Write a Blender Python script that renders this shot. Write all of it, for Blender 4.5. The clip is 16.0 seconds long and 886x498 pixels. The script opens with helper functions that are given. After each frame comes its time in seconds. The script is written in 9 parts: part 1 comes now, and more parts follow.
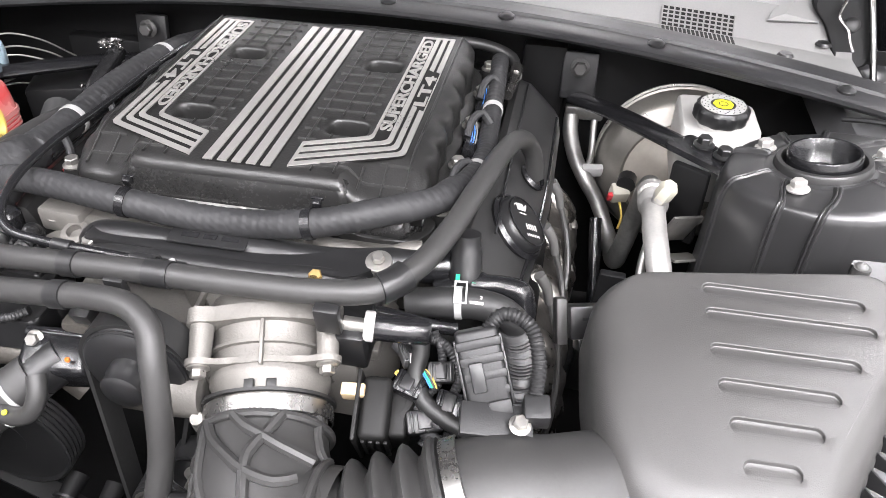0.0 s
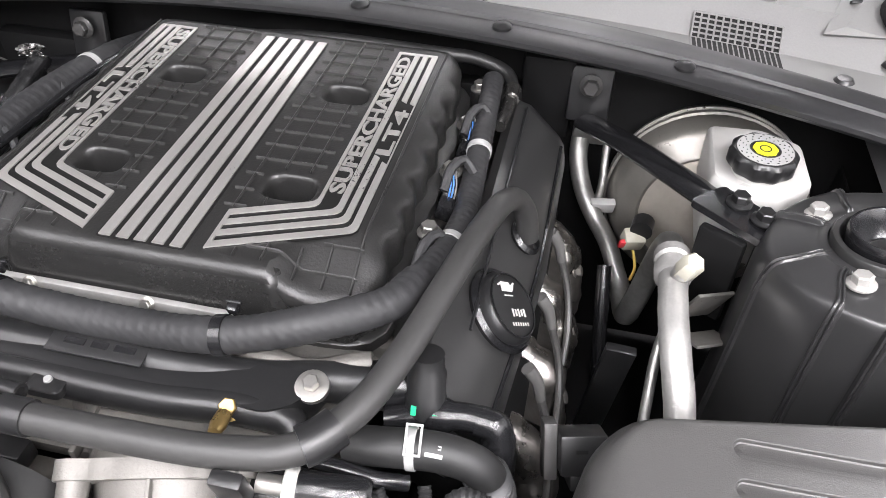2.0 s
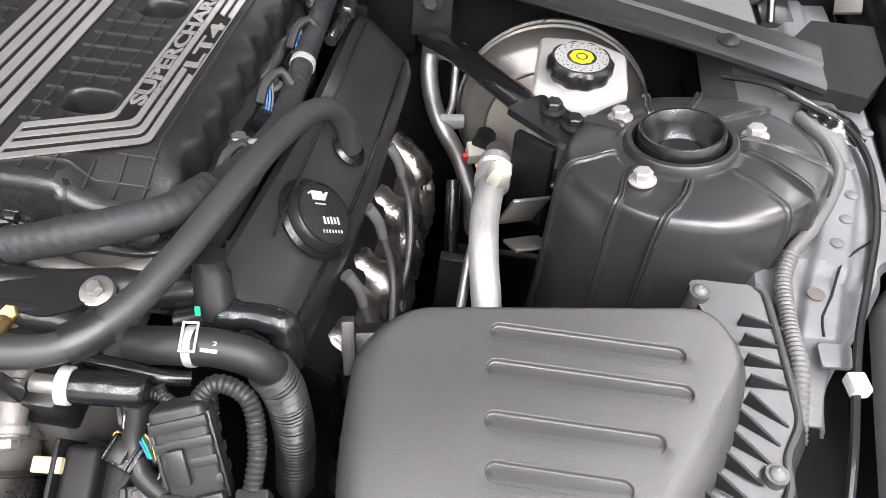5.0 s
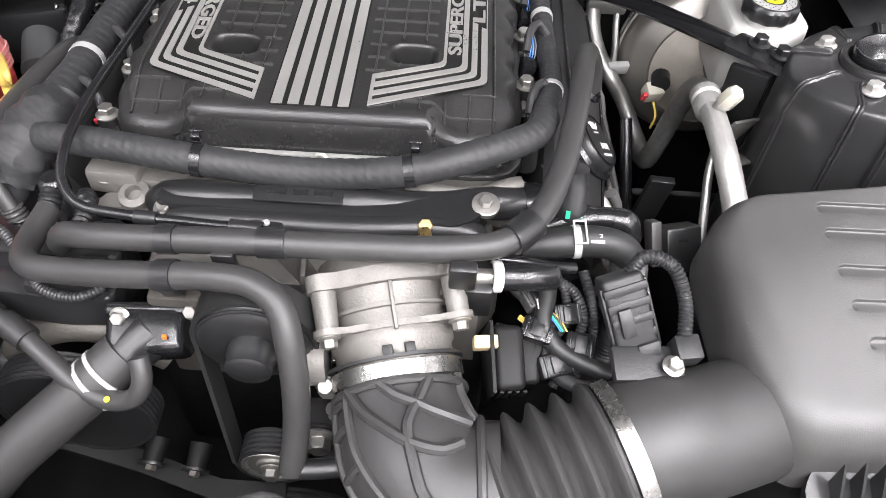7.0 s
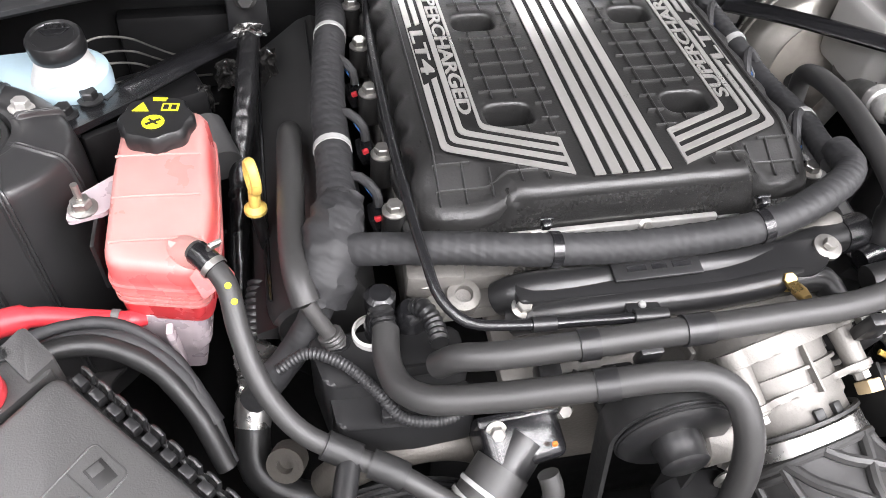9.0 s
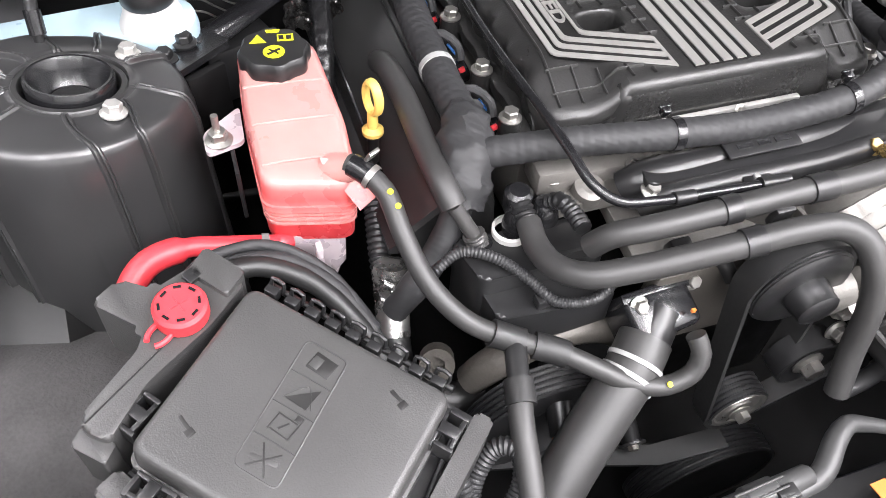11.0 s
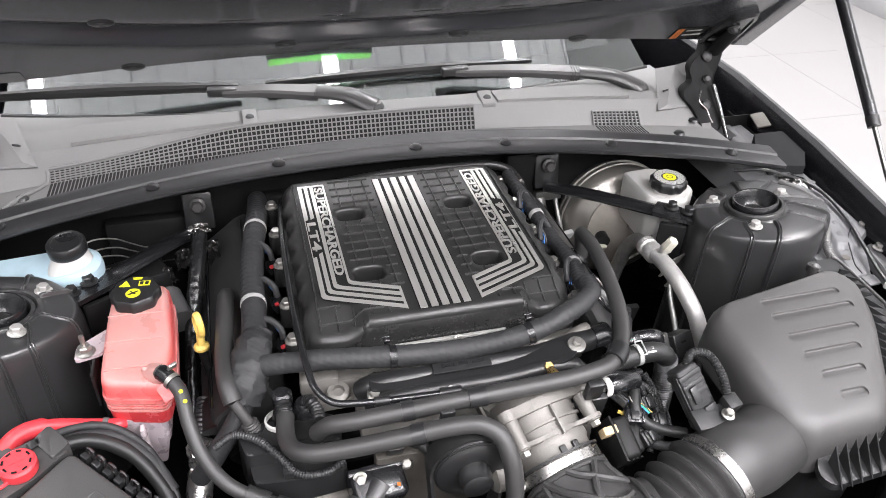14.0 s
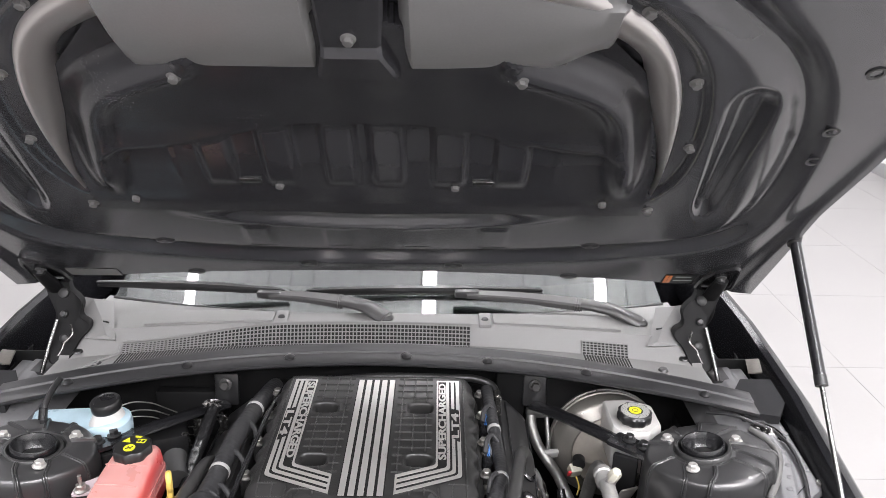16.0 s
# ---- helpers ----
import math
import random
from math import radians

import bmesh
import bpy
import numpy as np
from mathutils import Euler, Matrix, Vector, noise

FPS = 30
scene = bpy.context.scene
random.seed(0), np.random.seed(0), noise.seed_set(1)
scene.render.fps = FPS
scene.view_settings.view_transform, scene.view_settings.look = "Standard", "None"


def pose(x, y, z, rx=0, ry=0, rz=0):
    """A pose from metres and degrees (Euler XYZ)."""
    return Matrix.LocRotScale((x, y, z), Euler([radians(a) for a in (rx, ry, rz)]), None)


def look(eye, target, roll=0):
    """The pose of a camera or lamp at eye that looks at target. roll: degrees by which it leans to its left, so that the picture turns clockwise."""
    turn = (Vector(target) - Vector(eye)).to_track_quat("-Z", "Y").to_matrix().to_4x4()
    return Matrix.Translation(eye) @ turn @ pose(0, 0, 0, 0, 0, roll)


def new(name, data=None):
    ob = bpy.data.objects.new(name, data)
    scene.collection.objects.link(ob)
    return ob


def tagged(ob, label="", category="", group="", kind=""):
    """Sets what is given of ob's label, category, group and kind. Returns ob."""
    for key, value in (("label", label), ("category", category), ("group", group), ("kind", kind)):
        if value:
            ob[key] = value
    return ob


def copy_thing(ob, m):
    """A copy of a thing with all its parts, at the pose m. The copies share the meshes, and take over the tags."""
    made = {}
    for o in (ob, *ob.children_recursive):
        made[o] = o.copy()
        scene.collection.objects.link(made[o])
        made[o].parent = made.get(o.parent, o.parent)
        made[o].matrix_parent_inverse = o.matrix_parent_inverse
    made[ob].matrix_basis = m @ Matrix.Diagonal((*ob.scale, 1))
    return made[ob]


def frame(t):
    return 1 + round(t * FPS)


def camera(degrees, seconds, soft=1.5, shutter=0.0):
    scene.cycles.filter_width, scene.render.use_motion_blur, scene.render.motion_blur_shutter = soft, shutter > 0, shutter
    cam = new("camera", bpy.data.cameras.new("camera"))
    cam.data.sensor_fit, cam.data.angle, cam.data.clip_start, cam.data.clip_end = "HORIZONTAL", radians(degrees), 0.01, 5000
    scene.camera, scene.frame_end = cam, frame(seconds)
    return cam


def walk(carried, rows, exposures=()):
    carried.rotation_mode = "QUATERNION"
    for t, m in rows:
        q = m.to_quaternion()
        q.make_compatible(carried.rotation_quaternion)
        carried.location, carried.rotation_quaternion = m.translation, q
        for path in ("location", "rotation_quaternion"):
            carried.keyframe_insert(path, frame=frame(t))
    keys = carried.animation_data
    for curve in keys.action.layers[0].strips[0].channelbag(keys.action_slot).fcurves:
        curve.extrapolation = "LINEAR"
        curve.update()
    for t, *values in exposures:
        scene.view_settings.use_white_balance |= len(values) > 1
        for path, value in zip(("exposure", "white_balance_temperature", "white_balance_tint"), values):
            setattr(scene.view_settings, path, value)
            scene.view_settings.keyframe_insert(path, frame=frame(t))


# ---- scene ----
cam = camera(60.8, 16.0, soft=0.6)
PATH = [
    (0, (0.341, -0.831, 1.313), (0.071, 0.715, 0.073), 1.3),
    (0.5, (0.39, -0.784, 1.31), (0.114, 0.752, 0.059), 1.3),
    (1, (0.411, -0.726, 1.305), (0.138, 0.785, 0.024), 1.3),
    (1.5, (0.381, -0.643, 1.305), (0.104, 0.83, -0.018), 1.3),
    (2, (0.347, -0.6, 1.306), (0.049, 0.851, -0.037), 1.2),
    (2.5, (0.34, -0.597, 1.3), (0.01, 0.83, -0.062), 1.0),
    (3, (0.419, -0.565, 1.296), (0.077, 0.84, -0.086), 1.0),
    (3.5, (0.483, -0.55, 1.294), (0.154, 0.844, -0.101), 1.2),
    (3.7, (0.507, -0.548, 1.293), (0.189, 0.85, -0.102), 1.3),
    (5.8, (0.431, -0.706, 1.322), (0.361, 0.629, -0.166), 3.8),
    (6, (0.375, -0.739, 1.342), (0.316, 0.595, -0.148), 3.7),
    (6.5, (0.244, -0.814, 1.361), (0.219, 0.534, -0.115), 3.5),
    (7, (0.14, -0.785, 1.34), (0.139, 0.556, -0.144), 3.4),
    (7.5, (0.041, -0.724, 1.31), (0.086, 0.618, -0.172), 3.3),
    (8, (-0.059, -0.686, 1.306), (0.058, 0.648, -0.179), 3.4),
    (8.5, (-0.176, -0.672, 1.327), (0.042, 0.648, -0.159), 4.1),
    (9, (-0.306, -0.666, 1.346), (0.039, 0.629, -0.139), 5.2),
    (9.5, (-0.396, -0.64, 1.365), (0.03, 0.611, -0.136), 5.2),
    (10, (-0.474, -0.635, 1.348), (0.0, 0.595, -0.157), 5.2),
    (10.2, (-0.495, -0.646, 1.333), (-0.019, 0.581, -0.173), 4.9),
    (12.3, (-0.505, -0.77, 1.321), (-0.012, 0.383, -0.237), 4.7),
    (12.5, (-0.481, -0.786, 1.356), (0.011, 0.365, -0.205), 4.6),
    (13, (-0.403, -0.854, 1.454), (0.097, 0.389, -0.03), 3.7),
    (13.5, (-0.318, -0.915, 1.534), (0.181, 0.486, 0.197), 3.0),
    (14, (-0.254, -1.002, 1.585), (0.215, 0.558, 0.425), 2.5),
    (14.5, (-0.169, -1.1, 1.646), (0.212, 0.571, 0.615), 2.1),
    (15, (-0.069, -1.155, 1.691), (0.192, 0.602, 0.772), 1.6),
    (15.5, (0.059, -1.186, 1.731), (0.18, 0.636, 0.915), 1.1),
    (16, (0.127, -1.233, 1.733), (0.14, 0.633, 1.013), 0.9),
]
walk(cam, [(t, look(eye, target, roll)) for t, eye, target, roll in PATH], ((0, 0.42, 6300, 15), (0.5, 0.3, 6300, 15), (3.5, 0.17, 6300, 15), (6.5, 0.22, 6300, 15), (8.5, 0.29, 6300, 15), (10, 0.38, 6300, 15), (12.5, 0.48, 6300, 15), (13.5, 0.36, 6300, 15), (14, -0.08, 6300, 15), (14.5, -0.34, 6300, 15), (16, -0.13, 6300, 15)))

# ---- light: a bright showroom with long ceiling tubes ----
world = bpy.data.worlds.new("room_air")
world.use_nodes = True
world.node_tree.nodes["Background"].inputs[0].default_value = (0.9, 0.93, 1.0, 1)
world.node_tree.nodes["Background"].inputs[1].default_value = 0.25
scene.world = world


def tube_light(x, y, length, width, watts):
    d = bpy.data.lights.new("ceiling_tube", "AREA")
    d.shape, d.size, d.size_y, d.energy, d.color = "RECTANGLE", width, length, watts, (1.0, 0.985, 0.96)
    ob = new("ceiling_tube", d)
    ob.matrix_world = pose(x, y, 3.86)
    return ob


for lx, watts in ((-4.6, 90), (-2.35, 190), (0.22, 250), (2.05, 400)):
    tube_light(lx, 0.0, 11.0, 0.13, watts)
for lx, watts in ((-3.4, 60), (-1.1, 120), (1.2, 160), (3.2, 260)):
    tube_light(lx, -3.4, 4.0, 0.16, watts)


d = bpy.data.lights.new("ceiling_panel_light", "AREA")
d.shape, d.size, d.size_y, d.energy, d.color = "RECTANGLE", 8.4, 13.6, 8.4 * 13.6 * 3.1416 * 1.34, (1.0, 0.99, 0.97)
new("ceiling_panel_light", d).matrix_world = pose(-0.25, 0.0, 5.30)


# ---- materials ----
def mat(name, col, rough=0.5, metal=0.0, var=0.18, bump=0.0, fine=220.0, coarse=9.0, coat=0.0, rvar=0.12, spec=0.5):
    m = bpy.data.materials.new(name)
    m.use_nodes = True
    nt = m.node_tree
    b = nt.nodes["Principled BSDF"]
    b.inputs["Roughness"].default_value = rough
    b.inputs["Metallic"].default_value = metal
    b.inputs["Coat Weight"].default_value = coat
    b.inputs["Specular IOR Level"].default_value = spec
    tc = nt.nodes.new("ShaderNodeTexCoord")
    n1 = nt.nodes.new("ShaderNodeTexNoise")
    n1.inputs["Scale"].default_value, n1.inputs["Detail"].default_value = fine, 3
    n2 = nt.nodes.new("ShaderNodeTexNoise")
    n2.inputs["Scale"].default_value, n2.inputs["Detail"].default_value = coarse, 5
    nt.links.new(tc.outputs["Object"], n1.inputs["Vector"])
    nt.links.new(tc.outputs["Object"], n2.inputs["Vector"])
    add = nt.nodes.new("ShaderNodeMath")
    add.operation = "MULTIPLY_ADD"
    nt.links.new(n2.outputs["Fac"], add.inputs[0])
    add.inputs[1].default_value = 2.0
    nt.links.new(n1.outputs["Fac"], add.inputs[2])
    mr = nt.nodes.new("ShaderNodeMapRange")
    mr.inputs["From Min"].default_value, mr.inputs["From Max"].default_value = 0.9, 2.1
    mr.inputs["To Min"].default_value, mr.inputs["To Max"].default_value = 1 - var, 1 + var
    nt.links.new(add.outputs[0], mr.inputs["Value"])
    mul = nt.nodes.new("ShaderNodeVectorMath")
    mul.operation = "SCALE"
    mul.inputs[0].default_value = col
    nt.links.new(mr.outputs["Result"], mul.inputs["Scale"])
    nt.links.new(mul.outputs["Vector"], b.inputs["Base Color"])
    rr = nt.nodes.new("ShaderNodeMapRange")
    rr.inputs["From Min"].default_value, rr.inputs["From Max"].default_value = 0.9, 2.1
    rr.inputs["To Min"].default_value, rr.inputs["To Max"].default_value = max(0.02, rough - rvar), min(1, rough + rvar)
    nt.links.new(add.outputs[0], rr.inputs["Value"])
    nt.links.new(rr.outputs["Result"], b.inputs["Roughness"])
    if bump:
        bp = nt.nodes.new("ShaderNodeBump")
        bp.inputs["Strength"].default_value, bp.inputs["Distance"].default_value = bump, 0.001
        nt.links.new(n1.outputs["Fac"], bp.inputs["Height"])
        nt.links.new(bp.outputs["Normal"], b.inputs["Normal"])
    return m


def wrap_mat(name, col, rough, pitch):
    """Cloth tape: diagonal wraps along the bundle."""
    m = mat(name, col, rough, 0, 0.25, 0, 300, 14)
    nt = m.node_tree
    w = nt.nodes.new("ShaderNodeTexWave")
    w.bands_direction = "DIAGONAL"
    w.inputs["Scale"].default_value, w.inputs["Distortion"].default_value = pitch, 5.0
    w.inputs["Detail"].default_value = 2
    tc = next(n for n in nt.nodes if n.type == "TEX_COORD")
    nt.links.new(tc.outputs["Object"], w.inputs["Vector"])
    bp = nt.nodes.new("ShaderNodeBump")
    bp.inputs["Strength"].default_value, bp.inputs["Distance"].default_value = 0.16, 0.001
    nt.links.new(w.outputs["Fac"], bp.inputs["Height"])
    nt.links.new(bp.outputs["Normal"], nt.nodes["Principled BSDF"].inputs["Normal"])
    return m


M_LID = mat("black_textured_plastic", (0.01795, 0.01772, 0.01736), 0.33, 0, 0.2, 0.3, 420, 12, rvar=0.06)
M_RIB = mat("black_rib_plastic", (0.030, 0.0297, 0.029), 0.30, 0, 0.15, 0.0, 300, 10, rvar=0.04)
M_PLA = mat("black_plastic", (0.0145, 0.0145, 0.015), 0.31, 0, 0.2, 0.03, 300, 10, rvar=0.03)
M_PLG = mat("grey_black_plastic", (0.051, 0.0497, 0.0485), 0.38, 0, 0.16, 0.2, 900, 8, rvar=0.06)
M_FUSE = mat("grained_black_plastic", (0.050, 0.0493, 0.0487), 0.36, 0, 0.18, 0.25, 700, 10, rvar=0.06)
M_GLOSS = mat("gloss_black_plastic", (0.0105, 0.0105, 0.0115), 0.215, 0, 0.2, 0.0, 120, 6, 0.0, 0.025, 0.6)
M_RUB = mat("matt_rubber_hose", (0.031, 0.0305, 0.030), 0.45, 0, 0.14, 0.08, 260, 7, rvar=0.06)
M_RUBD = mat("dark_rubber", (0.01556, 0.01556, 0.01556), 0.45, 0, 0.25, 0.1, 200, 9)
M_TAPE = wrap_mat("cloth_tape", (0.02035, 0.02035, 0.02154), 0.62, 55)
M_CORR = mat("corrugated_conduit", (0.024, 0.024, 0.025), 0.42, 0, 0.25, 0.0)
M_SILV = mat("brushed_silver_film", (0.598, 0.5807, 0.5577), 0.36, 0.75, 0.08, 0.15, 500, 10)
M_ALU = mat("cast_aluminium", (0.165, 0.157, 0.145), 0.48, 0.40, 0.14, 0.35, 420, 22)
M_CASTD = mat("dull_grey_casting", (0.085, 0.078, 0.069), 0.5, 0.35, 0.25, 0.5, 260, 14)
M_ALUP = mat("drawn_aluminium_pipe", (0.30, 0.298, 0.288), 0.42, 0.85, 0.3, 0.12, 140, 22)
M_ALUC = mat("weathered_cast_fitting", (0.48, 0.472, 0.456), 0.42, 0.6, 0.18, 0.35, 220, 30)
M_STEEL = mat("zinc_plated_steel", (0.40, 0.388, 0.365), 0.36, 0.85, 0.18, 0.1, 200, 25)
M_BAND = mat("stainless_band", (0.36, 0.352, 0.34), 0.26, 0.95, 0.06, 0.0)
M_SHEET = mat("heat_shield_steel", (0.20, 0.188, 0.175), 0.30, 0.9, 0.6, 1.0, 75, 14)
M_FOIL = mat("crumpled_foil", (0.5208, 0.5084, 0.496), 0.26, 0.95, 0.3, 1.0, 60, 30)
M_FOILD = mat("dull_heat_foil", (0.16, 0.156, 0.152), 0.24, 0.95, 0.5, 1.0, 70, 30)
M_BRASS = mat("brass", (0.552, 0.3864, 0.1564), 0.35, 0.9, 0.15)
M_PAINT = mat("black_body_paint", (0.01197, 0.01197, 0.01436), 0.16, 0, 0.2, 0.0, 40, 3, 0.6)
M_HOOD = mat("hood_underside_paint", (0.031, 0.031, 0.0345), 0.20, 0, 0.06, 0.0, 40, 3, 0.0, 0.015, 0.85)
M_TOWER = mat("satin_black_tower_paint", (0.029, 0.0287, 0.0292), 0.29, 0, 0.06, 0.0, 90, 6, 0.0, 0.008, 0.8)
M_VALV = mat("satin_black_cover_plastic", (0.025, 0.0248, 0.0248), 0.34, 0, 0.12, 0.05, 420, 8, rvar=0.04)
M_LINER = mat("hood_liner_moulding", (0.020, 0.020, 0.0225), 0.25, 0, 0.12, 0.0, 300, 4, rvar=0.03, spec=0.5)
M_DUCT = mat("vent_duct_moulding", (0.140, 0.138, 0.1365), 0.30, 0, 0.10, 0.0, 300, 4, rvar=0.03)
M_APRON = mat("grey_primed_steel", (0.115, 0.115, 0.118), 0.5, 0.2, 0.25, 0.05, 80, 7, rvar=0.06)
# Near-black for black parts; also holds the shade deep in the bay.
M_DARK = mat("shade_deep_black", (0.0060, 0.0060, 0.0062), 0.6, 0, 0.4, 0.2, 60, 7, spec=0.2)
M_FELT = mat("wheel_arch_felt", (0.058, 0.056, 0.056), 0.95, 0, 0.4, 1.0, 260, 16)
M_SEAL = mat("cowl_seal_rubber", (0.019, 0.019, 0.020), 0.47, 0, 0.12, 0.05, 200, 5)
M_COWL = mat("cowl_plastic", (0.175, 0.173, 0.17), 0.55, 0, 0.10, 0.2, 420, 5)
M_TANKW = mat("white_translucent_plastic", (0.50, 0.492, 0.474), 0.38, 0, 0.06, 0.05, 60, 14)
M_REDT = mat("coolant_red", (0.6422, 0.05557, 0.06175), 0.3, 0, 0.1, 0.0, 50, 10)
M_TANKC = mat("clear_tank_foot", (0.50, 0.43, 0.455), 0.30, 0, 0.06, 0.05, 50, 22)
M_TANKC.node_tree.nodes["Principled BSDF"].inputs["Transmission Weight"].default_value = 0.18
M_BLUE = mat("washer_fluid_tank", (0.36, 0.475, 0.535), 0.35, 0, 0.12, 0.05, 50, 8)
M_RED = mat("red_cable_sleeve", (0.56, 0.036, 0.046), 0.4, 0, 0.12, 0.05, 200, 20)
M_YEL = mat("yellow_plastic", (0.60, 0.43, 0.105), 0.42, 0, 0.1, 0.0)
M_YELP = mat("yellow_print", (0.68, 0.6624, 0.0184), 0.5, 0, 0.05)
M_WHT = mat("white_print", (0.506, 0.4968, 0.4784), 0.5, 0, 0.06)
M_LABEL = mat("grey_label", (0.3348, 0.3348, 0.3292), 0.5, 0, 0.1)
M_LABD = mat("dull_label", (0.125, 0.125, 0.123), 0.5, 0, 0.1)
M_BOOT = mat("grey_rubber_boot", (0.10, 0.098, 0.095), 0.5, 0, 0.1)
M_FASC = mat("smooth_black_plastic", (0.0155, 0.0153, 0.015), 0.27, 0, 0.15, 0.0, 300, 10, rvar=0.02)
M_ORAN = mat("orange_label", (0.56, 0.16, 0.03), 0.5, 0, 0.1)
M_GRN = mat("green_paint_mark", (0.0248, 0.5208, 0.248), 0.5, 0, 0.1)
M_BLUW = mat("blue_wire", (0.0552, 0.2024, 0.5704), 0.4, 0, 0.1)
M_TAN = mat("tan_label", (0.44, 0.335, 0.20), 0.6, 0, 0.1)
M_GREYC = mat("grey_connector", (0.046, 0.046, 0.046), 0.45, 0, 0.15, 0.1)
M_MAF = mat("dark_sensor_plastic", (0.019, 0.019, 0.0195), 0.38, 0, 0.2, 0.15, 500, 14, rvar=0.05, spec=0.35)
M_BEIGE = mat("beige_connector", (0.4784, 0.46, 0.3864), 0.45, 0, 0.1)
M_TILE = mat("light_floor_tile", (0.25, 0.243, 0.238), 0.36, 0, 0.03, 0.0, 60, 1.5, rvar=0.015)
M_GROUT = mat("tile_grout", (0.215, 0.209, 0.204), 0.4, 0, 0.03, rvar=0.02)
M_WALL = mat("white_wall_paint", (0.66, 0.66, 0.655), 0.7, 0, 0.03, 0.1, 60, 1.5)
M_CEIL = mat("grey_ceiling", (0.72, 0.73, 0.735), 0.7, 0, 0.05, 0.1, 40, 2)
M_FEND = mat("black_wing_paint", (0.00768, 0.00768, 0.00896), 0.24, 0, 0.2, 0.0, 40, 3, 0.0, 0.04, 0.35)
M_DRUM = mat("gold_zinc_drum", (0.40, 0.37, 0.325), 0.42, 0.35, 0.12, 0.05, 120, 9)
M_WIPER = mat("satin_wiper_paint", (0.055, 0.054, 0.054), 0.33, 0, 0.10, 0.05, 300, 10, rvar=0.03)
M_GAP = mat("matt_black_insert", (0.0095, 0.0094, 0.0092), 0.5, 0, 0.15, 0.1, 420, 12, rvar=0.05, spec=0.22)
M_WRAP = mat("shiny_black_wrap", (0.0085, 0.0085, 0.009), 0.24, 0, 0.3, 1.0, 75, 30, rvar=0.05)
# Near-black painted as the shade inside pockets and slots.
M_CAVE = mat("recess_shade_black", (0.007181, 0.007181, 0.007181), 0.6, 0, 0.2)
# Grey of the unseen west wall, chosen to dim reflections on that side.
M_WALLD = mat("unseen_wall_grey", (0.22, 0.22, 0.222), 0.7, 0, 0.05, 0.1, 60, 1.5)
M_RAD = mat("grained_support_plastic", (0.030, 0.0297, 0.0295), 0.36, 0, 0.18, 0.25, 500, 9, rvar=0.06)
M_ZINC = mat("pale_zinc_bolt", (0.48, 0.468, 0.448), 0.42, 0.55, 0.12, 0.1, 200, 25)
M_FOAM = mat("black_seal_foam", (0.019, 0.019, 0.02), 0.9, 0, 0.2, 0.3, 300, 12, spec=0.12)
M_DRUMD = mat("zinc_drum_shell", (0.25, 0.238, 0.218), 0.36, 0.65, 0.10, 0.0)
M_ROD = mat("polished_strut_rod", (0.16, 0.158, 0.155), 0.16, 0.95, 0.05)
M_BASE = mat("grey_skirting", (0.3125, 0.3125, 0.3125), 0.5, 0, 0.08)


def glass_mat():
    m = bpy.data.materials.new("windshield_glass")
    m.use_nodes = True
    b = m.node_tree.nodes["Principled BSDF"]
    b.inputs["Base Color"].default_value = (0.90, 0.945, 0.93, 1)
    b.inputs["Roughness"].default_value = 0.02
    b.inputs["Transmission Weight"].default_value = 1.0
    b.inputs["IOR"].default_value = 1.75
    return m


M_GLASS = glass_mat()


# ---- mesh helpers ----
def V(*a):
    return Vector(a)


def thing(name, base, label, category, group="", kind=""):
    e = new(name)
    e.empty_display_size = 0.05
    e.location = base
    return tagged(e, label, category, group, kind)


def part(name, bm, material, parent=None, label="", smooth=True, angle=40):
    me = bpy.data.meshes.new(name)
    bmesh.ops.remove_doubles(bm, verts=bm.verts, dist=1e-6)
    bmesh.ops.recalc_face_normals(bm, faces=bm.faces)
    if smooth:
        lim = radians(angle)
        for f in bm.faces:
            f.smooth = True
        for e in bm.edges:
            if len(e.link_faces) == 2 and e.calc_face_angle(0) > lim:
                e.smooth = False
    bm.to_mesh(me)
    bm.free()
    me.materials.append(material)
    return under(new(name, me), parent, label)


def under(ob, parent, label=""):
    if parent is not None:
        ob.parent = parent
        ob.matrix_parent_inverse = Matrix.Translation(-parent.location) if parent.type == "EMPTY" else Matrix()
    if label:
        ob["label"] = label
    return ob


def again(ob, m, parent):
    """Another object on the same mesh at the pose m."""
    o = new(ob.name.split(".")[0], ob.data)
    under(o, parent)
    o.matrix_basis = m
    return o


def frame_to(p, q):
    """Pose at p with its z axis towards q."""
    p, q = Vector(p), Vector(q)
    return Matrix.Translation(p) @ (q - p).to_track_quat("Z", "Y").to_matrix().to_4x4()


def add_box(bm, size, m, bevel=0.0, seg=2):
    r = bmesh.ops.create_cube(bm, size=1.0, matrix=m @ Matrix.Diagonal((*size, 1)))
    if bevel:
        es = list({e for v in r["verts"] for e in v.link_edges})
        bmesh.ops.bevel(bm, geom=es, offset=bevel, segments=seg, profile=0.5, affect="EDGES")


def box(size, m, bevel=0.0, seg=2):
    bm = bmesh.new()
    add_box(bm, size, m, bevel, seg)
    return bm


